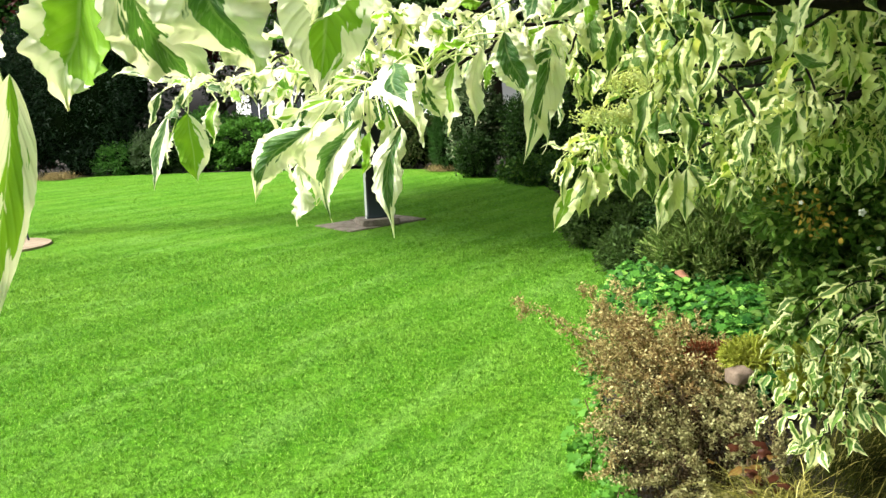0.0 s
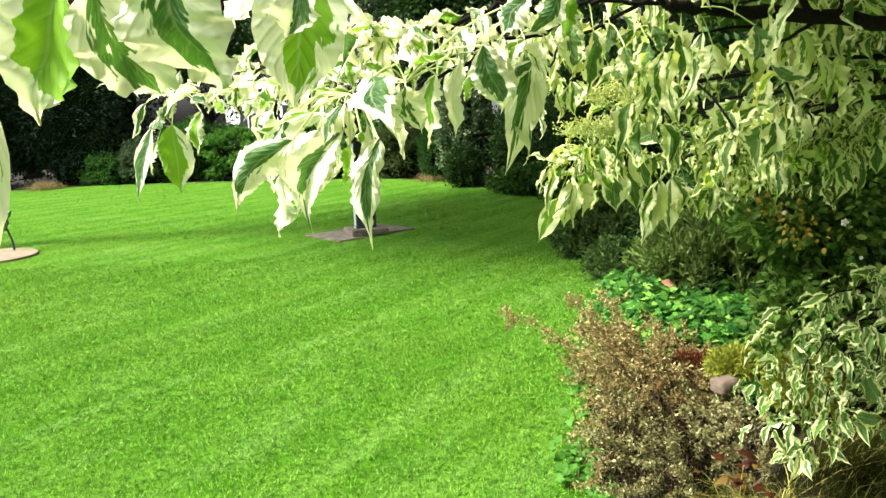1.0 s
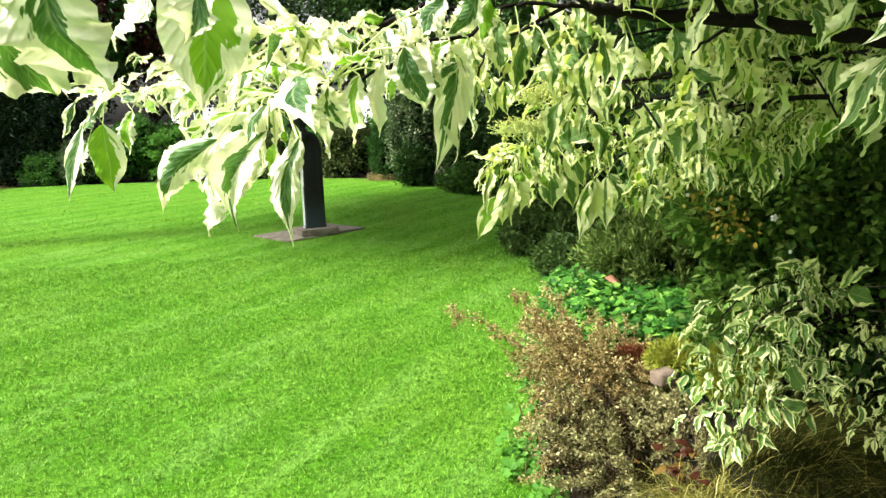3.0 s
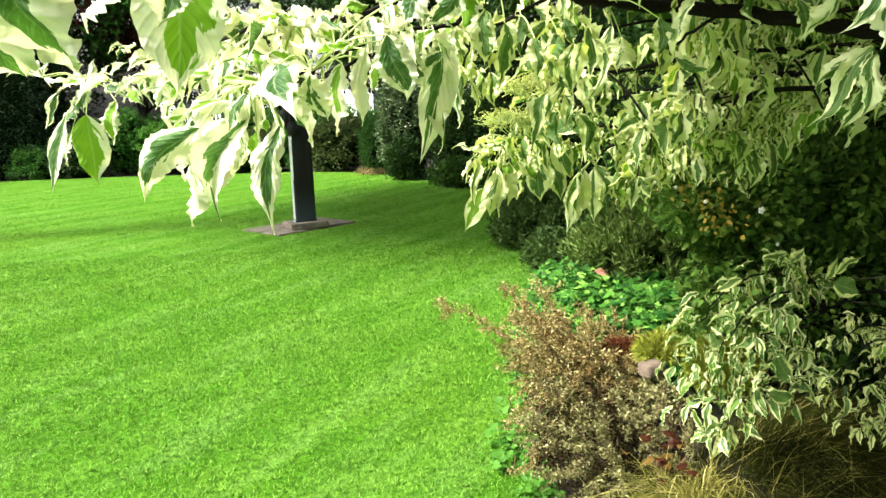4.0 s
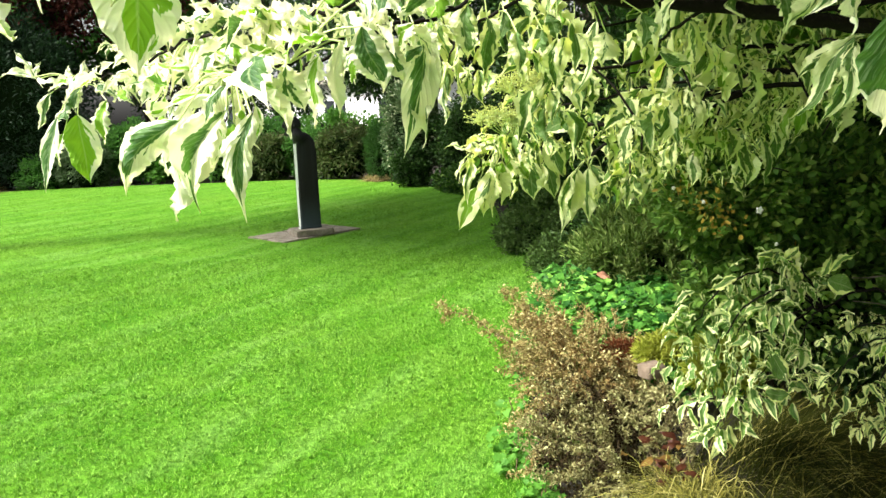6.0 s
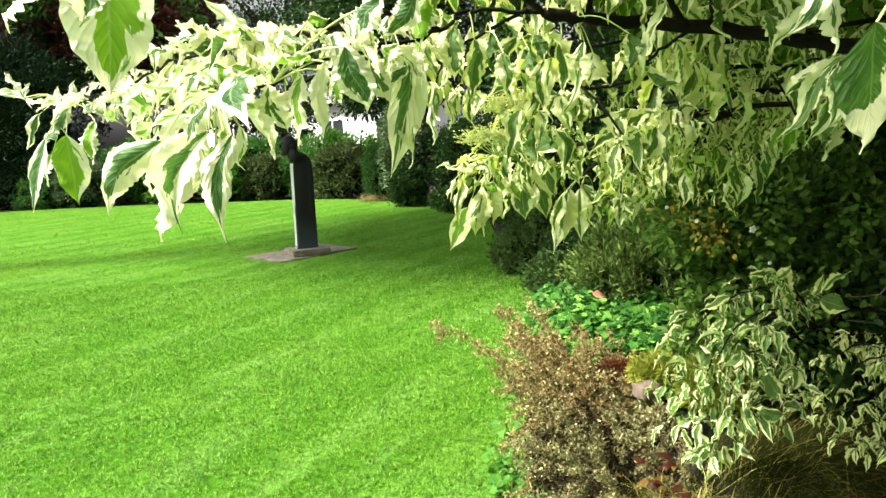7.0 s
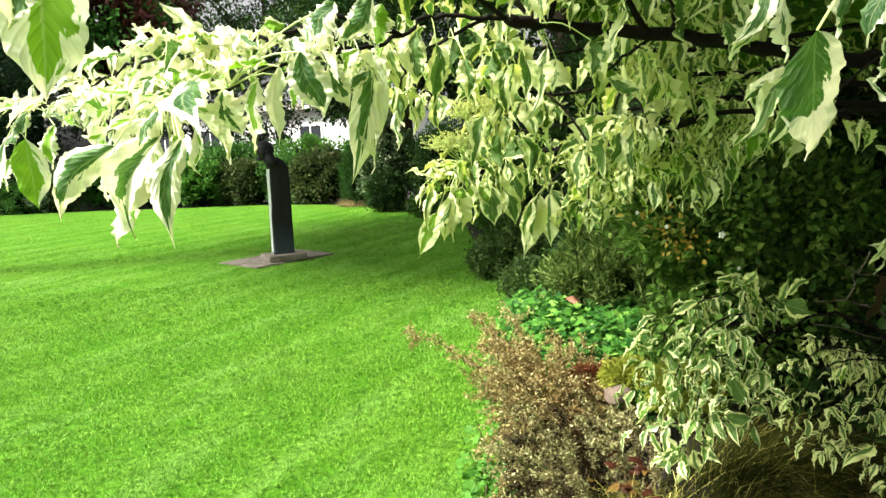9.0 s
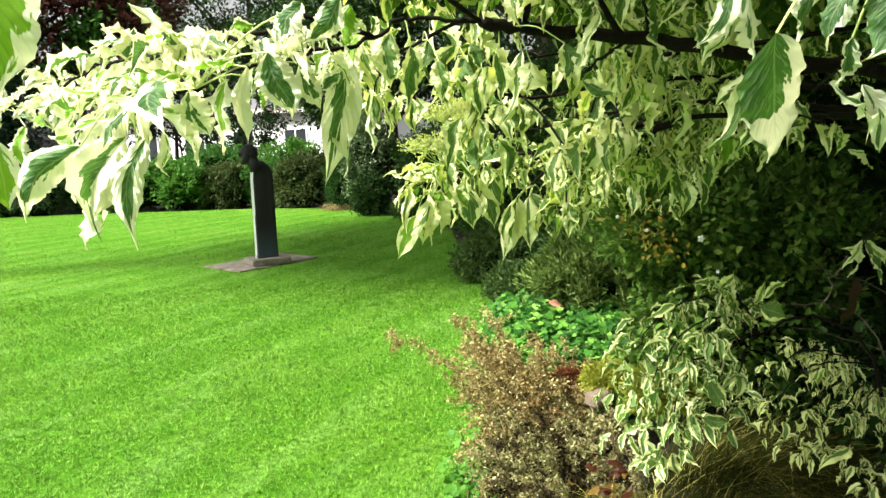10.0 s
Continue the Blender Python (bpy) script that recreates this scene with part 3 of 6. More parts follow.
F_SEDGE = foliage_mat("straw_sedge", (0.005, 0.010, 0.001), (0.064, 0.074, 0.010), (0.50, 0.45, 0.12), 0.55, 0.2, 4.0)
F_STRAW = foliage_mat("pale_straw", (0.045, 0.048, 0.007), (0.42, 0.39, 0.085), (0.70, 0.64, 0.24), 0.55, 0.2, 4.0)
F_TAN = foliage_mat("tan_grass", (0.20, 0.16, 0.06), (0.42, 0.33, 0.15), None, 0.6, 0.2)
F_MAROON = foliage_mat("maroon_leaf", (0.040, 0.012, 0.008), (0.095, 0.036, 0.015), (0.33, 0.15, 0.04), 0.4, 0.25, 5.0)

LEAF2 = tri_leaf(0.55)
NARROW2 = tri_leaf(0.26)
BROAD2 = tri_leaf(0.72)
NEEDLE2 = tri_leaf(0.16)
OVAL = oval_leaf()
IVY = lobed_leaf()


def sphere_dirs(n, low=-0.35):
    z = rng.uniform(low, 1, n)
    a = rng.uniform(0, 6.283, n)
    r = np.sqrt(1 - z * z)
    return np.stack([r * np.cos(a), r * np.sin(a), z], 1)


def clumped(center, radii, clumps, per, clump_size, low=-0.35, flat=1.0):
    """Leaf spots in clumps over a rounded mass, with gaps between the clumps; also the way out from each clump."""
    c, r = np.array(center, float), np.array(radii, float)
    d = sphere_dirs(clumps, low)
    cc = c + d * r * rng.uniform(0.62, 1.06, (clumps, 1))
    cs = clump_size * rng.uniform(0.6, 1.35, clumps)
    k = rng.integers(0, clumps, clumps * per)
    o = sphere_dirs(len(k), -1.0) * (rng.uniform(0, 1, (len(k), 1)) ** 0.45)
    o[:, 2] *= flat
    return cc[k] + o * cs[k][:, None], unit(0.6 * o + 0.5 * d[k]), cc


def stems(name, base, tops, radius, material, parent, spread=0.12):
    for top in tops:
        b = np.array(base) + np.array([rng.normal(0, spread), rng.normal(0, spread), 0])
        m = (b + np.array(top)) / 2 + rng.normal(0, 0.06, 3)
        m[2] += 0.1
        bm = bmesh.new()
        tube(bm, smooth_line([b, m, top], 3), [radius * (1 - 0.11 * i) for i in range(7)], 5)
        part(name, bm, material, parent)


def bush(name, label, center, radii, leaf, size, material, clumps=60, per=60, clump=0.22, category="shrub", group="", low=-0.7, hang=0.0, base_z=None, flat=1.0, n_stems=5, thick=1.0, core=0.74):
    """A shrub: stems from the soil and clumped leaves, one joined mass."""
    bx, by = center[0], center[1]
    bz = float(bank(np.array(bx), np.array(by))) - 0.03 if base_z is None else base_z
    root = thing(name, (bx, by, bz), label, category, group)
    p, out, cc = clumped(center, radii, int(clumps * thick), int(per * thick), clump, low, flat)
    keep = p[:, 2] > bz + 0.02
    p, out = p[keep], out[keep]
    n = len(p)
    axis = out + rng.normal(0, 0.6, (n, 3))
    axis[:, 2] += 0.25 - hang
    normal = out * 0.7 + np.array([0, 0, 0.9]) + rng.normal(0, 0.45, (n, 3))
    s = size * rng.uniform(0.6, 1.3, n)
    if name in ("yew_hedge_mass", "dark_border_shrub", "tall_shrub", "evergreen_shrub", "shade_shrub"):
        few = np.arange(n) % 4 != 0          # a quarter fewer leaves, a little larger, in the dense dark masses
        p, axis, normal, s = p[few], axis[few], normal[few], s[few] * 1.12
    scatter("foliage", leaf, p, axis, normal, s, material, root)
    # lumpy dark hull: paints the shaded inside and closes gaps between leaves
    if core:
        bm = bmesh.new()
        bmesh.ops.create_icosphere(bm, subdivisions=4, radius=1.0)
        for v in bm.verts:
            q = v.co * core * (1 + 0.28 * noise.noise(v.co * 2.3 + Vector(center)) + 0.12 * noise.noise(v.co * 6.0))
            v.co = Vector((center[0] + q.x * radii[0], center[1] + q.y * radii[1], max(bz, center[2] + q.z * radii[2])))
        part("shade_core", bm, F_CORE, root, "dark hull standing for the shade inside the shrub", True)
    stems("stem", (bx, by, bz), cc[:n_stems], 0.005 + 0.012 * max(radii), M_STEM, root, 0.15 * radii[0])
    return root


def tree(name, label, base, height, trunk_r, crown, radii, leaf, size, material, clumps=120, per=60, clump=0.6, extra=None):
    """A tree: tapered trunk, limbs reaching into the crown, clumps of leaves."""
    root = thing(name, base, label, "tree")
    b = np.array(base, float)
    top = np.array(crown, float) + np.array([0, 0, radii[2] * 0.5])
    bm = bmesh.new()
    tube(bm, smooth_line([b - np.array([0, 0, 0.1]), b + (top - b) * 0.45 + rng.normal(0, 0.1, 3), top], 4), [trunk_r * v for v in (1.35, 1.05, 1, 0.92, 0.82, 0.66, 0.5, 0.34, 0.18)], 10)
    part("trunk", bm, M_STEM, root, smooth=True)
    p, out, cc = clumped(crown, radii, clumps, per, clump, -0.8)
    for q in cc[:9]:
        s = b + (top - b) * rng.uniform(0.35, 0.7)
        bm = bmesh.new()
        tube(bm, smooth_line([s, (s + q) / 2 + np.array([0, 0, 0.25]), q], 3), [trunk_r * 0.4 * (1 - 0.13 * i) for i in range(7)], 6)
        part("limb", bm, M_STEM, root)
    n = len(p)
    axis = out + rng.normal(0, 0.7, (n, 3))
    normal = np.array([0, 0, 1.0]) + 0.5 * out + rng.normal(0, 0.5, (n, 3))
    k = np.ones(n, bool)
    if extra:
        k = np.array([noise.noise(Vector(v) * 0.55) for v in p]) < -0.02
        scatter("crown", leaf, p[~k], axis[~k], normal[~k], size * rng.uniform(0.6, 1.3, (~k).sum()), extra, root)
    s = size * rng.uniform(0.6, 1.3, k.sum()) * 1.12
    few = np.arange(k.sum()) % 4 != 0
    scatter("crown", leaf, p[k][few], axis[k][few], normal[k][few], s[few], material, root)
    return root


def arching_grass(name, label, center, n, length, radius, material, spread=0.12, width=0.006, category="grass clump", lean=(0, 0)):
    """A tussock of long arching blades."""
    root = thing(name, center, label, category)
    c = np.array(center, float)
    az = rng.uniform(0, 6.283, n)
    start = c + np.stack([rng.normal(0, spread, n), rng.normal(0, spread, n), np.full(n, -0.02)], 1)
    ln = length * rng.uniform(0.55, 1.15, n)
    rise, reach = rng.uniform(0.15, 0.75, n), rng.uniform(0.4, 1.25, n) * radius
    d = np.stack([np.cos(az) + lean[0], np.sin(az) + lean[1], np.zeros(n)], 1)
    side = np.stack([-np.sin(az), np.cos(az), np.zeros(n)], 1) * width * 0.5
    rows = 6
    vs = np.zeros((n, rows, 2, 3))
    for i in range(rows):
        t = i / (rows - 1)
        p = start + d * (reach * t ** 1.3)[:, None]
        p[:, 2] += ln * rise * (1.9 * t - 1.75 * t * t)
        w = side * (1 - t) ** 0.6
        vs[:, i, 0], vs[:, i, 1] = p - w, p + w
    q = np.array([(2 * i, 2 * i + 1, 2 * i + 3, 2 * i + 2) for i in range(rows - 1)])
    for chunk in np.array_split(np.argsort(az), 9):
        f = (q[None] + (np.arange(len(chunk)) * rows * 2)[:, None, None]).ravel()
        ob = link("tuft", raw_mesh("tuft", vs[chunk].reshape(-1, 3), f, 4), material, root)
        ob.matrix_parent_inverse = Matrix.Translation(-Vector(center))
    return root


# far border behind the lawn
rng = np.random.default_rng(21)
bush("yew_hedge_mass", "tall dark clipped yew at the lawn's end", (-10.6, 23.4, 2.2), (2.6, 1.3, 2.7), NARROW2, 0.14, F_YEW, 260, 90, 0.45, "yew", thick=1.4)
bush("yew_hedge_mass", "tall dark clipped yew at the lawn's end", (-14.2, 22.4, 1.9), (2.4, 1.6, 2.3), NARROW2, 0.12, F_YEW, 160, 80, 0.45, "yew", thick=1.4)
bush("yew_hedge_mass", "tall dark clipped yew at the lawn's end", (-17.5, 21.5, 1.9), (2.4, 1.6, 2.5), NARROW2, 0.14, F_YEW, 160, 80, 0.45, "yew", thick=1.4)
bush("grey_shrub", "rounded grey-green shrub at the border's foot", (-7.9, 22.4, 0.5), (0.75, 0.5, 0.75), LEAF2, 0.07, F_GREY, 60, 70, 0.2, thick=1.4)
bush("grey_shrub", "low dark green shrub before the yew", (-9.0, 22.5, 0.35), (0.8, 0.45, 0.5), LEAF2, 0.07, F_MID, 50, 60, 0.2, thick=1.4)
bush("laurel_shrub", "fresh green laurel shrub at the lawn's end", (-5.2, 22.7, 0.65), (1.2, 0.7, 0.75), BROAD2, 0.11, F_BRIGHT, 90, 55, 0.25, flat=0.5, thick=1.4)
bush("laurel_shrub", "mid green broad-leaved shrub at the lawn's end", (-6.9, 23.2, 0.8), (0.9, 0.7, 0.9), BROAD2, 0.10, F_MID, 70, 55, 0.25, thick=1.4)
bush("laurel_shrub", "fresh green laurel shrub at the lawn's end", (-3.9, 22.1, 0.55), (0.75, 0.6, 0.72), BROAD2, 0.10, F_BRIGHT, 70, 55, 0.22, flat=0.5, thick=1.4)
bush("rhododendron", "dark olive rounded rhododendron", (-2.75, 22.0, 0.5), (0.75, 0.6, 0.65), LEAF2, 0.09, F_RHOD, 70, 60, 0.2, thick=1.4)
bush("round_shrub", "mid green rounded shrub", (-1.75, 21.9, 0.6), (0.6, 0.6, 0.75), LEAF2, 0.08, F_MID, 60, 60, 0.2, thick=1.4)
bush("rhododendron", "dark olive rounded rhododendron", (-0.55, 21.1, 0.62), (0.85, 0.6, 0.78), LEAF2, 0.09, F_RHOD, 90, 60, 0.22, thick=1.4)
bush("tall_shrub", "tall fresh green shrub behind the border", (-0.9, 23.6, 0.85), (1.5, 0.9, 0.85), LEAF2, 0.10, F_BRIGHT, 120, 55, 0.3, thick=1.4)
bush("tall_shrub", "tall mid green shrub behind the border", (-3.4, 24.2, 0.8), (1.6, 0.9, 0.8), LEAF2, 0.10, F_MID, 130, 55, 0.3, thick=1.4)
bush("tall_shrub", "tall mid green shrub behind the border", (-6.4, 25.0, 0.75), (1.7, 0.9, 0.75), LEAF2, 0.10, F_MID, 110, 55, 0.3, thick=1.4)
bush("dwarf_conifer", "small fresh green conical conifer", (0.32, 19.7, 0.45), (0.34, 0.34, 0.95), NEEDLE2, 0.10, F_CONIFER, 70, 60, 0.12, "conifer", thick=1.4)
arching_grass("tan_tussock", "straw-coloured ornamental grass tussock", (0.25, 19.65, 0.0), 900, 0.55, 0.5, F_TAN, 0.12, 0.012)
arching_grass("tan_tussock", "straw-coloured ornamental grass tussock", (-10.45, 21.5, 0.0), 900, 0.6, 0.55, F_TAN, 0.15, 0.012)
bush("grey_tree_shrub", "tall grey-green shrub with cream-flecked leaves", (1.02, 18.6, 1.15), (0.55, 0.6, 1.2), LEAF2, 0.085, F_FLECK, 110, 75, 0.22, thick=1.4)
bush("dark_shrub", "dense dark evergreen shrub", (2.5, 18.0, 0.95), (1.0, 0.9, 1.05), LEAF2, 0.07, F_DARK, 120, 75, 0.24, thick=1.4)
bush("dark_shrub", "dense dark evergreen shrub", (0.95, 17.7, 0.40), (0.42, 0.45, 0.48), LEAF2, 0.06, F_DARK, 60, 70, 0.16, thick=1.4)
bush("ground_cover_patch", "low dark ground cover at the lawn's rim", (2.35, 16.4, 0.1), (0.9, 1.2, 0.32), BROAD2, 0.09, F_COVER, 120, 40, 0.16, "ground cover", n_stems=2, thick=1.4)
bush("ground_cover_patch", "low dark ground cover at the lawn's rim", (2.9, 13.6, 0.15), (0.7, 1.6, 0.35), BROAD2, 0.09, F_COVER, 140, 40, 0.16, "ground cover", n_stems=2, thick=1.4)
for i, (x, y, z, r, h) in enumerate(((3.8, 16.2, 1.4, 1.3, 1.6), (3.9, 13.2, 1.4, 1.2, 1.7), (4.0, 10.6, 1.3, 1.3, 1.6), (3.9, 8.3, 1.3, 1.2, 1.6), (4.3, 6.2, 1.4, 1.2, 1.7), (3.6, 4.6, 1.3, 1.0, 1.5), (3.4, 3.0, 1.3, 0.9, 1.5))):
    bush("dark_border_shrub", "tall dark shrub in the shaded border", (x, y, z), (r, r, h), LEAF2, 0.085, F_DARK, 190, 80, 0.32, group="shaded border")

# trees behind
rng = np.random.default_rng(22)
tree("copper_beech", "copper beech with dark red foliage", (-10.8, 27.2, 0), 11, 0.28, (-10.2, 26.8, 5.9), (5.2, 3.0, 3.4), LEAF2, 0.20, F_RED, 420, 130, 0.8, F_MID)
tree("border_tree", "broad green tree behind the border", (-13.5, 27.0, 0), 9, 0.22, (-13.5, 27, 5.4), (3.4, 2.8, 3.4), LEAF2, 0.16, F_MID, 320, 120, 0.7)
tree("border_tree", "dark leafy tree behind the border", (2.2, 25.5, 0), 9, 0.2, (2.25, 25.5, 5.0), (3.8, 2.4, 3.15), LEAF2, 0.15, F_DARK, 460, 120, 0.66)
tree("border_tree", "dark leafy tree high behind the border", (-4.0, 41.0, 0), 12, 0.26, (-3.6, 41, 8.0), (7.5, 2.4, 4.6), LEAF2, 0.19, F_DARK, 420, 120, 0.8)
tree("small_tree", "small open tree with a dark trunk", (-2.7, 26.5, 0), 4, 0.10, (-2.9, 26.5, 2.7), (1.4, 1.2, 1.7), LEAF2, 0.11, F_DARK, 120, 60, 0.30)
tree("small_tree", "small open tree with a dark trunk", (-4.9, 27.2, 0), 4, 0.08, (-4.9, 27.2, 2.9), (1.6, 1.2, 1.2), LEAF2, 0.11, F_DARK, 70, 60, 0.26)
tree("small_tree", "small open tree with a dark trunk", (-7.4, 27.5, 0), 4, 0.10, (-7.4, 27.5, 3.0), (2.0, 1.3, 1.4), LEAF2, 0.11, F_DARK, 75, 60, 0.28)
tree("border_tree", "dark leafy tree behind the border", (6.5, 20.0, 0), 9, 0.2, (6.2, 19.5, 4.2), (3.0, 3.0, 3.6), LEAF2, 0.16, F_DARK, 240, 90, 0.65)
# these two crowns hang above the view, added to shade the lawn's right rear
tree("border_tree", "dark leafy tree added to block light on the right", (5.4, 15.5, 0), 10, 0.24, (3.6, 14.8, 7.0), (3.9, 3.8, 2.1), LEAF2, 0.18, F_DARK, 240, 90, 0.7)
tree("border_tree", "dark leafy tree added to block light on the right", (5.8, 10.5, 0), 9, 0.22, (3.9, 10.4, 6.6), (3.3, 3.4, 2.2), LEAF2, 0.16, F_DARK, 240, 90, 0.6)
# out of view: added so that its shadow falls round the bust
tree("border_tree", "unseen broad leafy tree added to shade the lawn", (-8.4, 11.0, 0), 9, 0.2, (-3.7, 11.0, 6.9), (3.0, 4.4, 1.5), LEAF2, 0.19, F_MID, 330, 120, 0.6)
# added on the right to keep light off the near border
tree("border_tree", "dark leafy tree added to block light on the right", (5.2, 5.4, 0), 8, 0.18, (5.2, 5.2, 4.6), (2.6, 3.0, 2.8), LEAF2, 0.14, F_DARK, 220, 90, 0.5)


def house():
    """White-plastered bungalow behind the garden: wall, eaves, low slate roof, windows with frames and panes."""
    x0, x1, y0 = -11.2, 3.2, 36.0
    root = thing("house", (-3.0, y0, 0), "white rendered house behind the garden trees", "house")
    root.rotation_euler = (0, 0, radians(-30))
    bm = bmesh.new()
    box(bm, x0, x1, y0, y0 + 7, 0, 3.3)
    part("wall", bm, M_PLASTER, root)
    bm = bmesh.new()
    v = [bm.verts.new(p) for p in ((x0 - 0.5, y0 - 0.4, 3.3), (x1 + 0.5, y0 - 0.4, 3.3), (x1 + 0.5, y0 + 7.6, 3.3), (x0 - 0.5, y0 + 7.6, 3.3), (x0 + 3, y0 + 3.5, 5.3), (x1 - 3, y0 + 3.5, 5.3))]
    for f in ((0, 1, 5, 4), (1, 2, 5), (2, 3, 4, 5), (3, 0, 4), (3, 2, 1, 0)):
        bm.faces.new([v[i] for i in f])
    part("roof", bm, M_ROOF, root)
    bm = bmesh.new()
    box(bm, x0 - 0.5, x1 + 0.5, y0 - 0.46, y0 - 0.4, 3.08, 3.32)
    part("fascia", bm, M_FASCIA, root, "beige eaves board")
    for i in range(5):
        x, z0 = x0 + 1.0 + 2.8 * i, 1.0
        bm = bmesh.new()
        for a, b, c, d in ((x - 0.06, x, z0, z0 + 1.4), (x + 1.1, x + 1.16, z0, z0 + 1.4), (x, x + 1.1, z0, z0 + 0.06), (x, x + 1.1, z0 + 1.34, z0 + 1.4), (x + 0.52, x + 0.58, z0 + 0.06, z0 + 1.34)):
            box(bm, a, b, y0 - 0.05, y0 + 0.02, c, d)
        win = part("window", bm, M_PLASTER, root)
        bm = bmesh.new()
        box(bm, x, x + 1.1, y0 - 0.03, y0 - 0.01, z0 + 0.06, z0 + 1.34)
        part("pane", bm, M_GLASS, win, "dark window glass")


M_FASCIA = plain_mat("beige_board", (0.55, 0.50, 0.42), (0.62, 0.57, 0.49), 0.7, 5.0)


house()

# ---- planted bank beside the lawn ----
rng = np.random.default_rng(23)
bush("evergreen_shrub", "dark green small-leaved rounded shrub on the lawn's edge", (2.25, 8.95, 0.20), (0.66, 0.6, 0.42), LEAF2, 0.048, F_RHOD_DARK, 220, 110, 0.13, base_z=0.02)
bush("evergreen_shrub", "dark green small-leaved shrub in the bank", (2.95, 7.6, 0.45), (0.7, 0.7, 0.55), LEAF2, 0.04, F_DARK, 150, 120, 0.16)
bush("narrow_leaved_shrub", "olive green shrub with upright narrow leaves", (1.88, 4.75, 0.64), (0.50, 0.40, 0.42), NARROW2, 0.055, F_WILLOWY, 380, 110, 0.08, hang=-0.6)
bush("evergreen_shrub", "deep green leafy shrub in the shaded bank", (2.95, 4.5, 1.05), (0.9, 0.8, 1.0), OVAL, 0.052, F_COVER, 300, 110, 0.2)
bush("evergreen_shrub", "deep green leafy shrub in the shaded bank", (2.75, 6.0, 0.85), (0.7, 0.7, 0.75), OVAL, 0.052, F_COVER, 190, 90, 0.18)
bush("shade_shrub", "dark leafy undergrowth below the berry shrub", (2.05, 3.35, 0.75), (0.5, 0.35, 0.35), OVAL, 0.040, F_DARK, 170, 80, 0.12)
bush("shade_shrub", "dark leafy undergrowth below the berry shrub", (1.78, 3.0, 0.88), (0.45, 0.22, 0.32), OVAL, 0.034, F_BERRY, 200, 110, 0.09, core=0.6)
bush("ground_cover_patch", "low dark ground cover at the lawn's rim", (2.0, 7.75, 0.10), (0.30, 0.55, 0.20), LEAF2, 0.045, F_RHOD_DARK, 130, 60, 0.09, "ground cover", n_stems=2)
berry = bush("berry_shrub", "dark leafy shrub with a few orange autumn leaves", (1.74, 3.05, 1.29), (0.50, 0.30, 0.20), OVAL, 0.034, F_BERRY, 260, 84, 0.085, base_z=0.48, core=0.0)
c = np.array([(1.34, 2.76, 1.30), (1.31, 2.76, 1.28), (1.26, 2.80, 1.31), (1.36, 2.78, 1.24), (1.22, 2.82, 1.38), (1.62, 2.80, 1.17)])
k = rng.integers(0, len(c), 110)
q = c[k] + rng.normal(0, 0.036, (110, 3))
scatter("autumn_foliage", OVAL, q, rng.normal(0, 1, (110, 3)), rng.normal(0, 0.6, (110, 3)) + np.array([0, -0.6, 0.8]), 0.023 * rng.uniform(0.6, 1.3, 110), F_ORANGE, berry, "orange autumn leaves")


def petals(name, at, r, material, parent):
    bm = bmesh.new()
    for i in range(5):
        a = 6.2832 * i / 5
        m = Matrix.Translation(at) @ Matrix.Rotation(a, 4, "Y") @ Matrix.Translation((r * 0.55, 0, 0)) @ Matrix.Diagonal((r * 0.6, r * 0.25, r * 0.45, 1))
        bmesh.ops.create_icosphere(bm, subdivisions=1, radius=1.0, matrix=m)
    part(name, bm, material, parent, "small white blossom", True)


M_PETAL = plain_mat("white_petal", (0.78, 0.78, 0.72), (0.86, 0.86, 0.80), 0.5, 60)
for at in ((1.447, 2.70, 1.282), (1.27, 2.74, 1.315), (1.19, 2.80, 1.36), (1.52, 2.72, 1.16)):
    petals("blossom", at, 0.013 if at[0] == 1.447 else 0.007, M_PETAL, berry)


def ivy_patch():
    """A mounded carpet of ivy over the bank."""
    root = thing("ivy_patch", (1.55, 4.2, float(bank(np.array(1.55), np.array(4.2)))), "glossy green ivy carpet over the bank", "ivy")
    n = 12500
    x, y = rng.uniform(0.85, 2.25, n), rng.uniform(3.1, 5.7, n)
    rr = np.maximum(0, (1.5 - x) / 0.56) ** 2 + np.maximum(0, (x - 1.5) / 0.75) ** 2 + ((y - 4.35) / 1.25) ** 2
    ok = rr < 1.0 + 0.12 * rng.normal(size=n)
    x, y, rr = x[ok], y[ok], rr[ok]
    n = len(x)
    lump = np.array([noise.noise((a * 5, b * 5, 3.0)) for a, b in zip(x, y)])
    top = 0.66 * np.sqrt(np.clip(1.0 - rr ** 2.2, 0, 1)) + 0.07 * lump
    z = np.maximum(bank(x, y) + 0.03, top) + rng.uniform(-0.09, 0.03, n)
    az = rng.uniform(0, 6.283, n)
    axis = np.stack([np.cos(az), np.sin(az), rng.normal(-0.3, 0.3, n)], 1)
    normal = np.stack([rng.normal(-0.25, 0.4, n), rng.normal(-0.35, 0.4, n), np.ones(n)], 1)
    scatter("ivy_foliage", IVY, np.stack([x, y, z], 1), axis, normal, 0.043 * rng.uniform(0.5, 1.35, n), F_IVY, root)
    for k in range(8):
        a = rng.uniform(0, 6.283)
        p0 = np.array([1.5 + 0.2 * math.cos(a), 4.2 + 0.2 * math.sin(a), 0.45])
        p1 = p0 + np.array([0.4 * math.cos(a), 0.6 * math.sin(a), 0.08])
        bm = bmesh.new()
        tube(bm, smooth_line([p0, (p0 + p1) / 2, p1], 3, 0.02), 0.004, 5)
        part("runner", bm, M_TWIG, root)


ivy_patch()


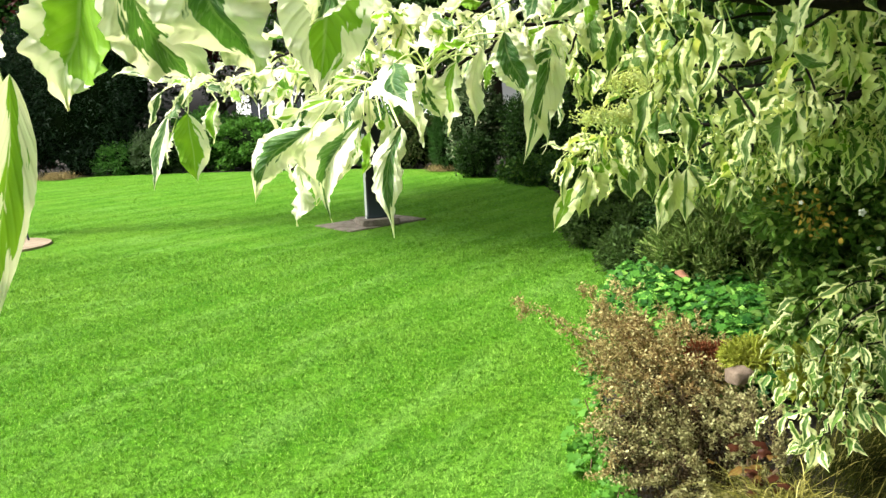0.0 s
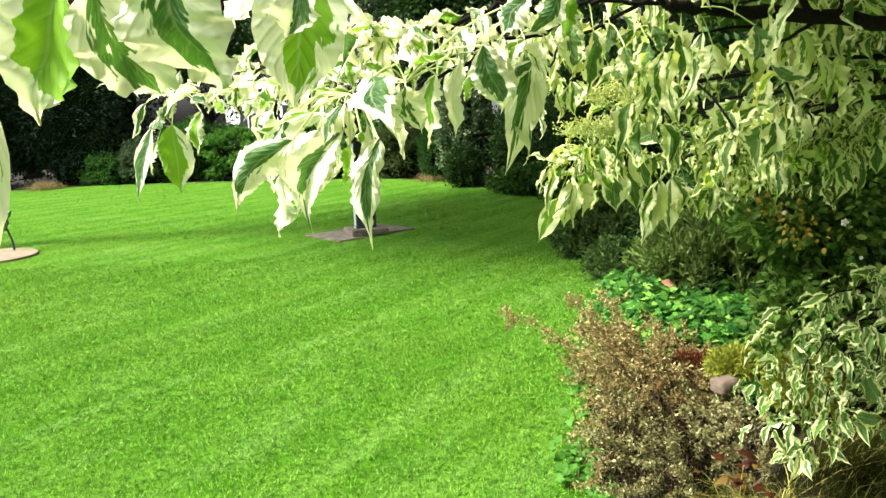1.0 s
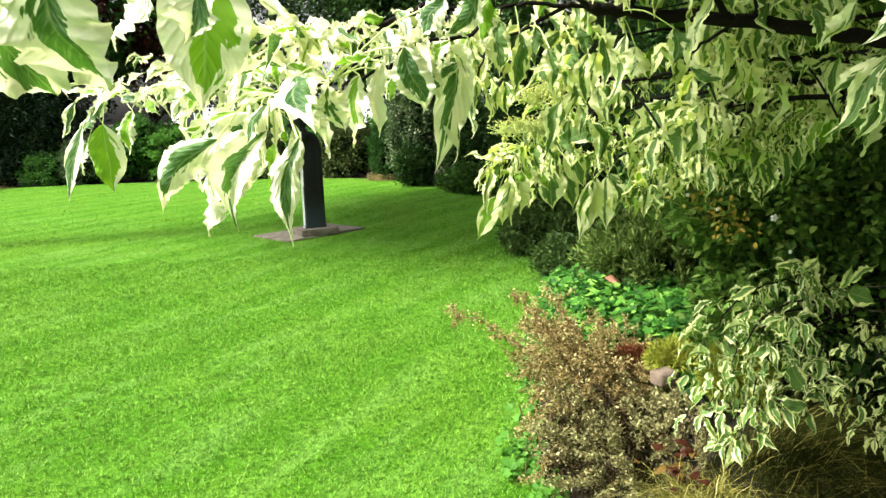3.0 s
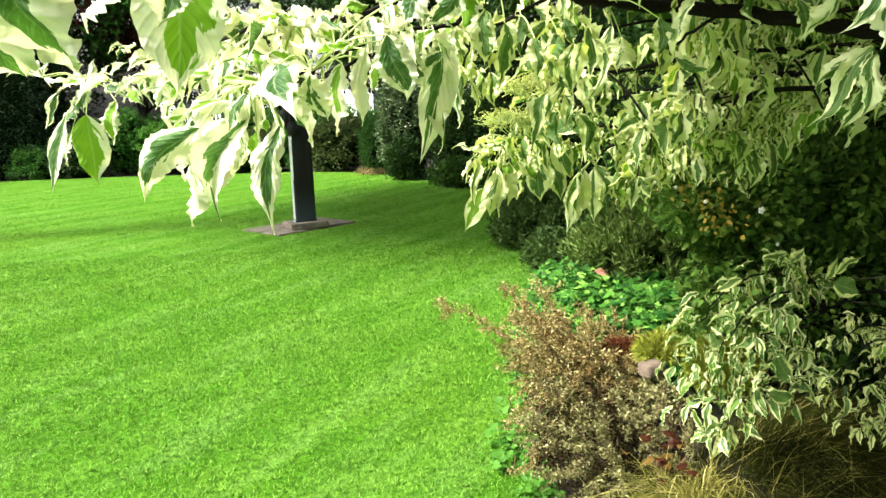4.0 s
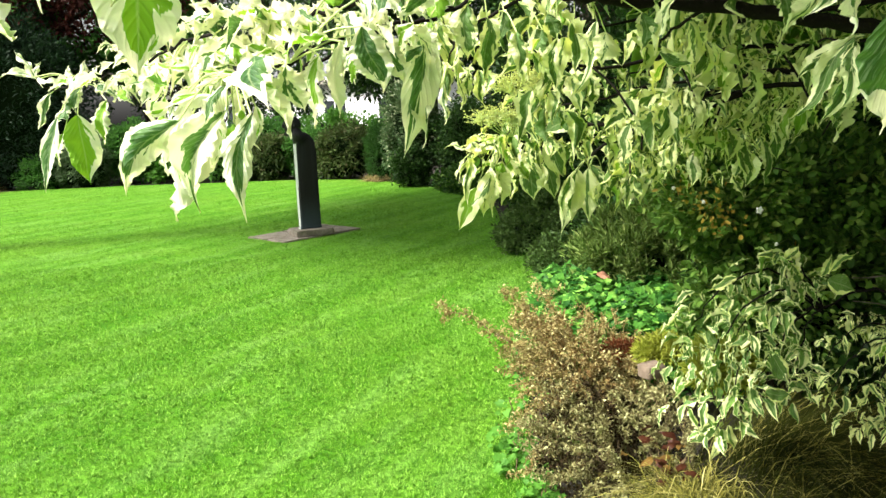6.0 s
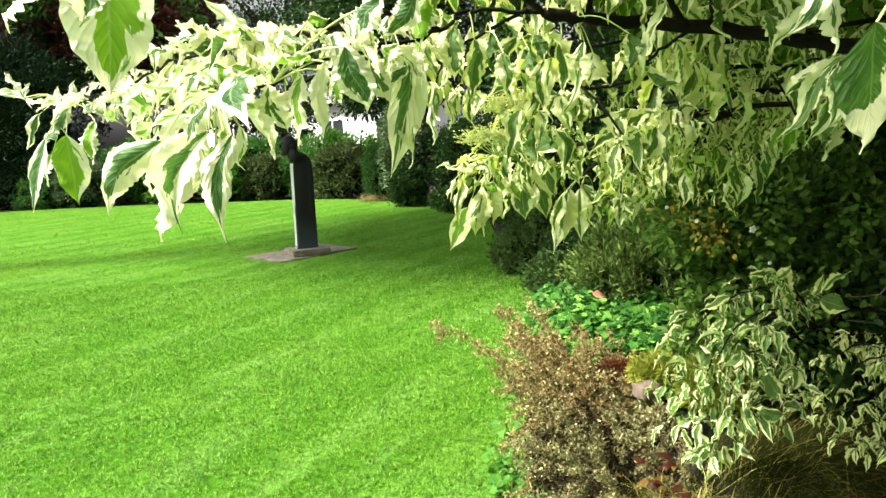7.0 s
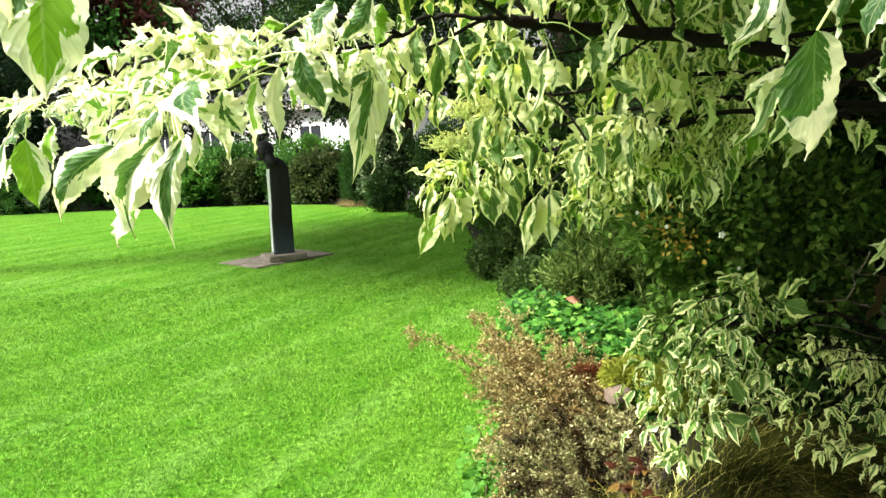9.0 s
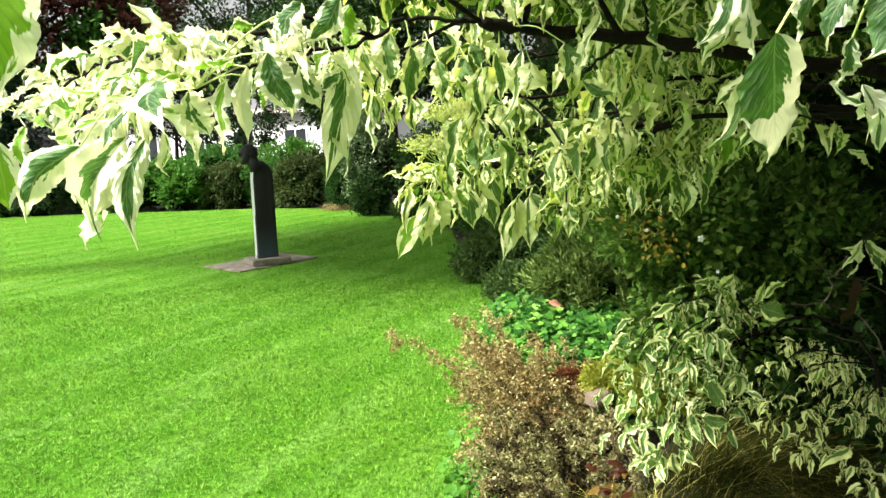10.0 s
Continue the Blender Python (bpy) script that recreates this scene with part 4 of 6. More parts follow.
def leaf_patch(name, label, center, radii, n, leaf, size, material, category="ground cover"):
    root = thing(name, center, label, category)
    c = np.array(center)
    p = c + sphere_dirs(n, 0.0) * np.array(radii) * rng.uniform(0.3, 1, (n, 1))
    az = rng.uniform(0, 6.283, n)
    scatter("foliage", leaf, p, np.stack([np.cos(az), np.sin(az), rng.normal(-0.2, 0.3, n)], 1), np.stack([rng.normal(-0.3, 0.35, n), rng.normal(-0.4, 0.35, n), np.ones(n)], 1), size * rng.uniform(0.5, 1.3, n), material, root)
    bm = bmesh.new()
    tube(bm, smooth_line([c + np.array([0, 0, -0.03]), c + np.array([0.02, 0.01, radii[2] * 0.5]), c + np.array([-0.02, 0, radii[2] * 0.9])], 3), 0.003, 5)
    part("runner", bm, M_TWIG, root)


leaf_patch("ivy_sprig", "fresh green ivy creeping at the lawn's edge", (0.74, 3.50, 0.02), (0.12, 0.18, 0.38), 130, IVY, 0.042, F_IVY_LIGHT, "ivy")
leaf_patch("ivy_sprig", "fresh green ivy creeping at the lawn's edge", (0.78, 3.18, 0.02), (0.10, 0.20, 0.22), 110, IVY, 0.036, F_IVY_LIGHT, "ivy")
leaf_patch("weed_patch", "small dark weeds along the lawn's edge", (0.80, 2.75, 0.0), (0.14, 0.35, 0.22), 260, OVAL, 0.028, F_MID)


def spray(line, n, loose):
    """Leaf spots along a twig, closer together towards its end."""
    t = rng.uniform(0.0, 1.0, n) ** 0.7 * (len(line) - 1)
    i = np.minimum(t.astype(int), len(line) - 2)
    along = line[i + 1] - line[i]
    return line[i] + along * (t - i)[:, None] + rng.normal(0, loose, (n, 3)), unit(along)


def brown_shrub():
    """Faded brown low shrub leaning out over the lawn: wiry sprays set with tiny leaves."""
    root = thing("brown_shrub", (1.05, 3.0, 0.30), "low wiry shrub with tiny faded brown leaves", "shrub")
    masses = (((1.00, 2.98, 0.36), (0.30, 0.50, 0.34), 200, F_BROWN_LOW), ((0.98, 3.30, 0.58), (0.31, 0.38, 0.20), 170, F_BROWN), ((1.12, 2.68, 0.53), (0.12, 0.18, 0.18), 18, F_BROWN_LOW))
    for center, radii, count, leaf_material in masses:
        P, A = [], []
        d = sphere_dirs(count, -0.6)
        for k in range(count):
            end = np.array(center) + d[k] * np.array(radii) * rng.uniform(0.80, 1.12)
            start = np.array(center) + (end - np.array(center)) * rng.uniform(0.35, 0.6) + np.array([0.02, 0, -0.05])
            lean = np.array([-0.03, 0.0, 0.03]) * rng.uniform(0, 1.5)
            line = smooth_line([start, (start + end) / 2 + rng.normal(0, 0.012, 3) + np.array([0, 0, 0.02]), end + lean], 4)
            if k < 46:
                bm = bmesh.new()
                tube(bm, line, [0.0020 - 0.00014 * i for i in range(len(line))], 4)
                part("twig", bm, M_TWIG, root)
            q, along = spray(line, 112, 0.0085)
            P.append(q)
            A.append(along)
        P, A = np.concatenate(P), np.concatenate(A)
        n = len(P)
        scatter("foliage", LEAF2, P, A * 0.8 + rng.normal(0, 0.8, (n, 3)), rng.normal(0, 0.6, (n, 3)) + np.array([0, -0.2, 1.0]), 0.0135 * rng.uniform(0.6, 1.4, n), leaf_material, root)
    # darker inner leaves put shade into the hollows between the sprays
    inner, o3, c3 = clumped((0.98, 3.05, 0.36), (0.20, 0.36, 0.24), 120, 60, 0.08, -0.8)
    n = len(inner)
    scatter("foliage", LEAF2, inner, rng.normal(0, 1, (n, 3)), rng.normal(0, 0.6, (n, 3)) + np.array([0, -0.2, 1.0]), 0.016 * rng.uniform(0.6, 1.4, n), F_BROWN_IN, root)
    P = []
    for end, k in (((0.41, 3.48, 0.83), 420), ((0.72, 3.62, 0.85), 420), ((0.90, 3.75, 0.84), 420), ((0.66, 3.25, 0.34), 420), ((0.72, 3.05, 0.24), 420), ((0.74, 3.50, 0.74), 520), ((0.80, 3.45, 0.78), 520)):
        line = smooth_line([(1.0, 3.15, 0.40), ((1.0 + end[0]) / 2, (3.15 + end[1]) / 2, (0.40 + end[2]) / 2 + 0.07), end], 5, 0.008)
        bm = bmesh.new()
        tube(bm, line, [0.0045 - 0.0003 * i for i in range(len(line))], 5)
        part("twig", bm, M_TWIG, root)
        P.append(spray(line[2:], int(1.2 * k), 0.014)[0])
        for side in range(7):
            j = int(rng.integers(4, len(line)))
            tip = line[j] + rng.normal(0, 1, 3) * np.array([0.05, 0.05, 0.035])
            P.append(spray(smooth_line([line[j], (line[j] + tip) / 2, tip], 3), 60, 0.007)[0])
    P = np.concatenate(P)
    n = len(P)
    scatter("foliage", LEAF2, P, rng.normal(0, 1, (n, 3)) + np.array([0, 0, 0.4]), rng.normal(0, 0.6, (n, 3)) + np.array([0, -0.2, 1.0]), 0.0128 * rng.uniform(0.6, 1.4, n), F_BROWN, root)
    stems("twig", (1.02, 3.0, 0.20), c3[:30], 0.0038, M_TWIG, root, 0.08)


rng = np.random.default_rng(24)
brown_shrub()
rng = np.random.default_rng(25)
arching_grass("sedge_clump", "pale straw sedge beside the brown shrub", (1.07, 2.30, 0.42), 1000, 0.44, 0.26, F_STRAW, 0.05, 0.0030, lean=(-0.15, -0.1))
for at, count, length, reach, lean in (((1.42, 2.50, 0.47), 2600, 0.50, 0.66, (1.0, -0.1)), ((1.18, 2.26, 0.40), 1000, 0.40, 0.30, (-0.3, -0.1)), ((1.70, 2.15, 0.48), 1700, 0.46, 0.50, (0.3, 0.0)), ((1.36, 2.05, 0.44), 1700, 0.42, 0.46, (0.9, 0.0))):
    arching_grass("sedge_clump", "arching straw and green sedge under the dogwood", at, count, length, reach, F_SEDGE, 0.10, 0.0032, lean=lean)


def rock(name, label, at, size, material, turn=0, category="stone"):
    bm = bmesh.new()
    bmesh.ops.create_icosphere(bm, subdivisions=3, radius=1.0)
    m = pose(*at, 0, 0, turn)
    for v in bm.verts:
        q = v.co.copy()
        q = Vector([math.copysign(abs(c) ** 0.42, c) for c in q])
        q *= 1 + 0.16 * noise.noise(v.co * 1.7 + Vector(at)) + 0.05 * noise.noise(v.co * 6)
        v.co = m @ Vector((q.x * size[0], q.y * size[1], q.z * size[2]))
    ob = part(name, bm, material, smooth=True)
    return tagged(ob, label, category)


M_PINK = stone_mat("pinkish_stone", (0.12, 0.085, 0.058), (0.20, 0.15, 0.11), 16.0)
rock("bank_stone", "pinkish-brown stone standing in the bank", (1.125, 2.82, 0.708), (0.044, 0.034, 0.026), M_PINK, 20)


def big_leaf(name, label, base, tip, width, material, face=(0, -0.5, 1), seed=1, parent=None):
    """A single large leaf lying or standing among the plants."""
    r = np.random.default_rng(seed)
    b, e = Vector(base), Vector(tip)
    v, f, uv = blade_shape(8, 5, width / (e - b).length, 0.2, 0.4, 0.05, 2.2, r.uniform(0, 6), r.uniform(-0.4, 0.4), 0.45, 0.3, 0.15)
    me = raw_mesh(name, v * (e - b).length, f.ravel(), 4, uv)
    me.materials.append(material)
    ob = new(name, me)
    y = (e - b).normalized()
    x = y.cross(Vector(face)).normalized()
    m = Matrix.Translation(b) @ Matrix((x, y, x.cross(y))).transposed().to_4x4()
    if parent is not None:
        ob.parent = parent
        ob.matrix_parent_inverse = Matrix.Translation(-world_base(parent))
    ob.matrix_basis = m
    if label:
        tagged(ob, label, "" if parent is not None else "leaf")
    return ob


M_DRY = foliage_mat("dry_pink_leaf", (0.42, 0.19, 0.12), (0.58, 0.30, 0.20), None, 0.6, 0.2, 20.0)
big_leaf("fallen_leaf", "dry pinkish-brown leaf lying on the ivy", (1.375, 4.36, 0.715), (1.485, 4.40, 0.705), 0.07, M_DRY, (0, -0.4, 1), 3)
heuchera = thing("heuchera_plant", (1.05, 2.50, 0.40), "low plant with maroon and amber pointed leaves", "plant")
for i in range(26):
    a = rng.uniform(0, 6.283)
    b = np.array([1.05 + rng.normal(0, 0.05), 2.48 + rng.normal(0, 0.06), 0.55 + rng.uniform(-0.06, 0.06)])
    d = np.array([math.cos(a) * 0.042, math.sin(a) * 0.042, rng.uniform(-0.02, 0.03)])
    big_leaf("leaf", "", tuple(b), tuple(b + d * rng.uniform(0.8, 1.5)), 0.024, F_MAROON if i % 5 else F_AMBER, (rng.normal(0, 0.4), -0.6, 1), i, heuchera)
for i in range(10):
    bm = bmesh.new()
    a = rng.uniform(0, 6.283)
    tube(bm, smooth_line([(1.05, 2.5, 0.36), (1.05 + 0.02 * math.cos(a), 2.5 + 0.02 * math.sin(a), 0.46), (1.05 + 0.06 * math.cos(a), 2.48 + 0.06 * math.sin(a), 0.54)], 3), 0.002, 5)
    part("stalk", bm, M_TWIG, heuchera)


def fern_clump(label, at, radii, size, material, per):
    """A soft tuft of fine fronds on a few thin ribs."""
    root = thing("golden_fern" if material is F_YELLOW else "rust_fern", at, label, "fern")
    p, out, cc = clumped(at, radii, 46, per, 0.036, -0.5)
    n = len(p)
    scatter("fronds", NARROW2, p, out + rng.normal(0, 0.5, (n, 3)) + np.array([0, 0, 0.3]), rng.normal(0, 0.6, (n, 3)) + np.array([0, -0.3, 1.0]), size * rng.uniform(0.6, 1.3, n), material, root)
    for top in cc[:14]:
        base = np.array([at[0], at[1], at[2] - radii[2] - 0.06])
        bm = bmesh.new()
        tube(bm, smooth_line([base, (base + top) / 2 + rng.normal(0, 0.006, 3), top], 3), 0.0009, 4)
        part("rib", bm, M_TWIG, root)


fern_clump("golden-green fern between stone and dogwood", (1.20, 2.92, 0.735), (0.085, 0.07, 0.045), 0.026, F_YELLOW, 60)
fern_clump("golden-green fern under the dogwood shoots", (1.13, 2.30, 0.89), (0.07, 0.07, 0.05), 0.030, F_YELLOW, 70)
fern_clump("dry rust-red fern fronds beside the brown shrub", (1.13, 3.16, 0.655), (0.075, 0.05, 0.040), 0.022, F_RUST, 26)


bush("shade_shrub", "low dark leafy shrub behind the dogwood shoots", (2.25, 3.0, 0.62), (0.5, 0.4, 0.34), OVAL, 0.040, F_DARK, 170, 80, 0.12)
bush("shade_shrub", "low dark leafy shrub behind the dogwood shoots", (2.25, 2.35, 0.60), (0.32, 0.4, 0.30), OVAL, 0.040, F_DARK, 130, 80, 0.12)
# bare grey twigs reaching out of the shaded border
twigs = thing("bare_branch", (2.35, 2.75, 0.46), "thin bare grey twigs in the shaded border", "branch")
for pts in ([(2.35, 2.75, 0.44), (2.1, 2.6, 0.80), (1.996, 2.5, 0.907), (1.656, 2.5, 1.007)], [(2.1, 2.6, 0.80), (1.95, 2.6, 1.02), (1.72, 2.6, 1.056)], [(2.35, 2.75, 0.44), (2.2, 2.7, 1.0), (1.88, 2.6, 1.142), (1.80, 2.58, 1.19)], [(1.83, 2.59, 1.06), (1.879, 2.6, 1.15), (1.93, 2.62, 1.21)]):
    bm = bmesh.new()
    l = smooth_line(pts, 4, 0.006)
    tube(bm, l, [0.0032 - 0.00015 * i for i in range(len(l))], 5)
    part("twig", bm, M_GREYTWIG, twigs)

# stone disc with a small bent metal marker, out on the lawn
def lawn_marker():
    bm = bmesh.new()
    bmesh.ops.create_cone(bm, cap_ends=True, segments=40, radius1=0.62, radius2=0.60, depth=0.09, matrix=Matrix.Translation((-5.75, 10.35, -0.015)))
    ob = part("stone_disc", bm, M_PALE)
    tagged(ob, "pale round stone disc sunk in the lawn", "paving")
    root = thing("garden_marker", (-5.62, 10.75, 0.03), "small dark bent metal marker on a stone disc", "ornament")
    bm = bmesh.new()
    l = smooth_line([(-5.60, 10.75, 0.02), (-5.62, 10.75, 0.18), (-5.68, 10.75, 0.36)], 4)
    tube(bm, l, 0.014, 7)
    part("stem", bm, M_BRONZE, root, smooth=True)
    bm = bmesh.new()
    tube(bm, [(-5.70, 10.75, 0.30), (-5.67, 10.75, 0.42), (-5.63, 10.75, 0.52), (-5.58, 10.75, 0.58)], [0.012, 0.045, 0.04, 0.008], 8)
    part("blade", bm, M_GREENMETAL, root)


lawn_marker()

# ---- variegated dogwood whose branches hang over the lawn ----
def vleaf_mesh(name, length, width, green, tip, young, seed, pale=1.0, rows=41, cols=9, droop=0.5, wavy=1.0):
    r = np.random.default_rng(int(seed * 1e6))
    calm = wavy < 0.3
    v, f, uv = blade_shape(rows, cols, width / length, r.uniform(0.02, 0.16) if calm else r.uniform(0.05, 0.5), (0.3 if calm else 1.0) * droop * r.uniform(0.3, 1.0), wavy * r.uniform(0.05, 0.11), r.uniform(1.2, 2.6), r.uniform(0, 6.28), wavy * r.uniform(-1.3, 1.3), r.uniform(0.34, 0.48), r.uniform(0, 0.3) if calm else r.uniform(0, 1.0), 0.05 if calm else 0.09 + 0.11 * min(1.0, wavy), 0.25 if calm else 1.0)
    end = v[-cols:].mean(0)
    q = Vector(end).rotation_difference(Vector((0, 1, 0))).to_matrix()
    v = (np.array(q) @ v.T).T / np.linalg.norm(end)
    n = len(v)
    me = raw_mesh(name, v * length, f.ravel(), 4, uv, [("seed", np.full(n, seed)), ("green", np.full(n, green)), ("tip", np.full(n, tip)), ("young", np.full(n, young)), ("pale", np.full(n, pale))])
    me.materials.append(M_VAR)
    return me


rng = np.random.default_rng(26)
TREE_BASE = (2.75, 1.75, 0.40)
dogwood = thing("dogwood_tree", TREE_BASE, "variegated dogwood with tiers of cream-edged hanging leaves", "tree")
LEAF_COUNT = [0]


def frame_of(axis, face):
    y = Vector(axis).normalized()
    x = y.cross(Vector(face)).normalized()
    return Matrix((x, y, x.cross(y))).transposed().to_4x4()


def hang_leaf(row, parent=None, material=None):
    """One large leaf with its stalk end at the first point and its tip at the second."""
    bx, by, bz, tx, ty, tz, width, turn, green, tip, young = row
    b, e = Vector((bx, by, bz)), Vector((tx, ty, tz))
    axis = e - b
    LEAF_COUNT[0] += 1
    seed = (LEAF_COUNT[0] * 0.6180339) % 1.0
    face = Matrix.Rotation(radians(turn), 4, axis.normalized()) @ Vector((0.0, -1.0, 0.35))
    # leaves on the sunny side get the lit tone, those farther in the shaded one
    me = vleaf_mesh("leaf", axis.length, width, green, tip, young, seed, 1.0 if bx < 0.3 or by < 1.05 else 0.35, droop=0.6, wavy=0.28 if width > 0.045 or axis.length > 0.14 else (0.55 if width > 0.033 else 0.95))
    ob = new("leaf", me)
    if material:
        me.materials[0] = material
    ob.parent = parent or dogwood
    ob.matrix_parent_inverse = Matrix.Translation(-world_base(ob.parent))
    ob.matrix_basis = Matrix.Translation(b) @ frame_of(axis, face)
    return b


def stalk(b, to, r=0.0010):
    bm = bmesh.new()
    mid = (Vector(b) + Vector(to)) / 2 + Vector((0, 0, 0.012))
    tube(bm, smooth_line([to, mid, b], 3), r, 5)
    part("leaf_stalk", bm, M_PETIOLE, dogwood)


def bough(pts, r0, r1, name="branch", jitter=0.0025, material=None, blunt=False):
    line = smooth_line(pts, 5, jitter)
    bm = bmesh.new()
    tube(bm, line, [r0 + (r1 - r0) * i / (len(line) - 1) if i < len(line) - 1 else (0.7 * r1 if blunt else 0.0006) for i in range(len(line))], 8)
    part(name, bm, material or M_BARK, dogwood, smooth=True)
    return line


# single large leaves: stalk end, tip, width, turn, share of green, where the green ends, fresh green or dark
SINGLE_LEAVES = {}
SINGLE_LEAVES["near_left", None] = [
    (-0.021, 0.640, 1.736, -0.053, 0.670, 1.674, 0.040, 8, 0.80, 0.60, 1.0),
    (-0.004, 0.620, 1.733, -0.001, 0.680, 1.686, 0.033, -30, 0.34, 0.95, 0.0),
    (0.038, 0.580, 1.731, 0.039, 0.630, 1.685, 0.041, 10, 0.24, 0.80, 0.0),
    (0.052, 0.770, 1.766, 0.038, 0.800, 1.678, 0.055, -5, 0.52, 0.80, 1.0),
    (0.034, 0.720, 1.739, 0.010, 0.735, 1.710, 0.020, 5, -0.30, 0.90, 0.0),
    (0.063, 0.720, 1.750, 0.045, 0.740, 1.713, 0.026, -15, 0.45, 0.80, 0.0),
]
SINGLE_LEAVES["near_left_low", None] = [
    (-0.104, 0.720, 1.694, -0.121, 0.700, 1.553, 0.026, -48, 0.34, 1.00, 1.0),
    (-0.117, 0.740, 1.727, -0.130, 0.760, 1.678, 0.021, 15, 0.12, 0.70, 0.0),
]
SINGLE_LEAVES["near_right", None] = [
    (0.547, 0.800, 1.709, 0.572, 0.850, 1.617, 0.059, 4, 0.80, 0.50, 0.0),
    (0.602, 0.840, 1.762, 0.589, 0.850, 1.703, 0.024, -25, 0.60, 0.75, 0.0),
    (0.612, 0.800, 1.749, 0.599, 0.820, 1.698, 0.021, 20, 0.85, 0.85, 0.0),
    (0.646, 0.800, 1.749, 0.612, 0.800, 1.688, 0.034, -8, 0.86, 0.80, 0.0),
    (0.648, 0.860, 1.712, 0.648, 0.880, 1.676, 0.018, 15, 0.55, 0.62, 0.0),
    (0.656, 0.900, 1.680, 0.723, 0.940, 1.626, 0.022, -20, 0.16, 0.90, 0.0),
    (0.702, 0.920, 1.679, 0.745, 0.950, 1.617, 0.022, 15, 0.18, 0.90, 0.0),
]
SINGLE_LEAVES["near_right_2", None] = [
    (0.562, 0.880, 1.763, 0.534, 0.900, 1.711, 0.018, 15, 0.42, 0.90, 0.0),
    (0.625, 0.980, 1.793, 0.643, 1.000, 1.704, 0.032, -10, 0.14, 0.80, 0.0),
]
SINGLE_LEAVES["hanging", 'hanging'] = [
    (-0.021, 1.130, 1.651, -0.093, 1.160, 1.572, 0.040, -12, 0.48, 0.75, 0.0),
    (-0.047, 1.220, 1.669, -0.067, 1.240, 1.586, 0.024, 22, 0.25, 0.80, 0.0),
    (-0.059, 1.250, 1.606, -0.072, 1.280, 1.525, 0.030, 12, 0.00, 0.95, 1.0),
    (0.005, 1.140, 1.660, -0.028, 1.170, 1.567, 0.042, -4, -0.35, 0.80, 1.0),
    (0.037, 1.090, 1.659, -0.003, 1.110, 1.554, 0.040, 16, 0.18, 0.95, 0.0),
    (0.078, 0.980, 1.653, 0.070, 0.960, 1.561, 0.027, -22, 0.32, 0.90, 0.0),
    (-0.022, 1.180, 1.677, -0.040, 1.200, 1.588, 0.030, 20, -0.20, 0.80, 0.0),
]
SINGLE_LEAVES["hanging_2", 'hanging'] = [
    (0.042, 1.100, 1.646, 0.030, 1.120, 1.601, 0.014, 30, 0.80, 1.00, 1.0),
    (0.022, 1.120, 1.662, 0.007, 1.130, 1.597, 0.025, -16, 0.05, 0.90, 1.0),
    (-0.021, 1.200, 1.659, -0.036, 1.220, 1.558, 0.023, -24, 0.12, 0.95, 1.0),
    (-0.064, 1.250, 1.681, -0.078, 1.270, 1.626, 0.016, 10, 0.55, 0.90, 1.0),
    (0.057, 1.060, 1.658, 0.057, 1.060, 1.646, 0.010, 0, 0.75, 1.00, 1.0),
    (0.056, 1.160, 1.664, 0.055, 1.180, 1.614, 0.014, -20, 0.20, 0.90, 1.0),
]
SINGLE_LEAVES["upper", 'upper'] = [
    (0.069, 1.090, 1.710, 0.092, 1.000, 1.657, 0.045, 0, 0.50, 0.72, 0.0),
    (0.101, 1.080, 1.700, 0.115, 1.100, 1.654, 0.031, 10, 0.26, 0.90, 0.0),
    (0.156, 1.100, 1.724, 0.149, 1.120, 1.647, 0.019, -10, -0.25, 0.80, 0.0),
    (0.132, 1.120, 1.712, 0.121, 1.140, 1.636, 0.027, 14, 0.36, 0.62, 1.0),
    (0.178, 1.090, 1.737, 0.196, 1.110, 1.669, 0.040, -6, 0.46, 0.78, 0.0),
    (0.143, 1.100, 1.728, 0.100, 1.070, 1.709, 0.023, 6, 0.70, 0.90, 1.0),
    (0.170, 1.150, 1.711, 0.164, 1.160, 1.683, 0.014, 20, 0.75, 1.00, 1.0),
]
SINGLE_LEAVES["upper_2", 'upper'] = [
    (0.002, 1.290, 1.750, 0.001, 1.310, 1.796, 0.034, 5, 0.70, 0.90, 0.0),
    (-0.011, 1.240, 1.711, -0.084, 1.260, 1.715, 0.012, 0, 0.60, 1.00, 1.0),
    (0.037, 1.180, 1.700, -0.012, 1.200, 1.701, 0.011, 10, 0.50, 1.00, 1.0),
    (0.031, 1.140, 1.673, -0.082, 1.220, 1.665, 0.009, 0, 0.30, 1.00, 1.0),
    (-0.106, 1.330, 1.720, -0.122, 1.350, 1.672, 0.025, -10, 0.14, 0.90, 0.0),
    (-0.072, 1.300, 1.703, -0.088, 1.310, 1.679, 0.022, 8, 0.75, 1.00, 1.0),
    (0.082, 1.140, 1.719, 0.052, 1.140, 1.727, 0.014, 0, 0.50, 1.00, 1.0),
]
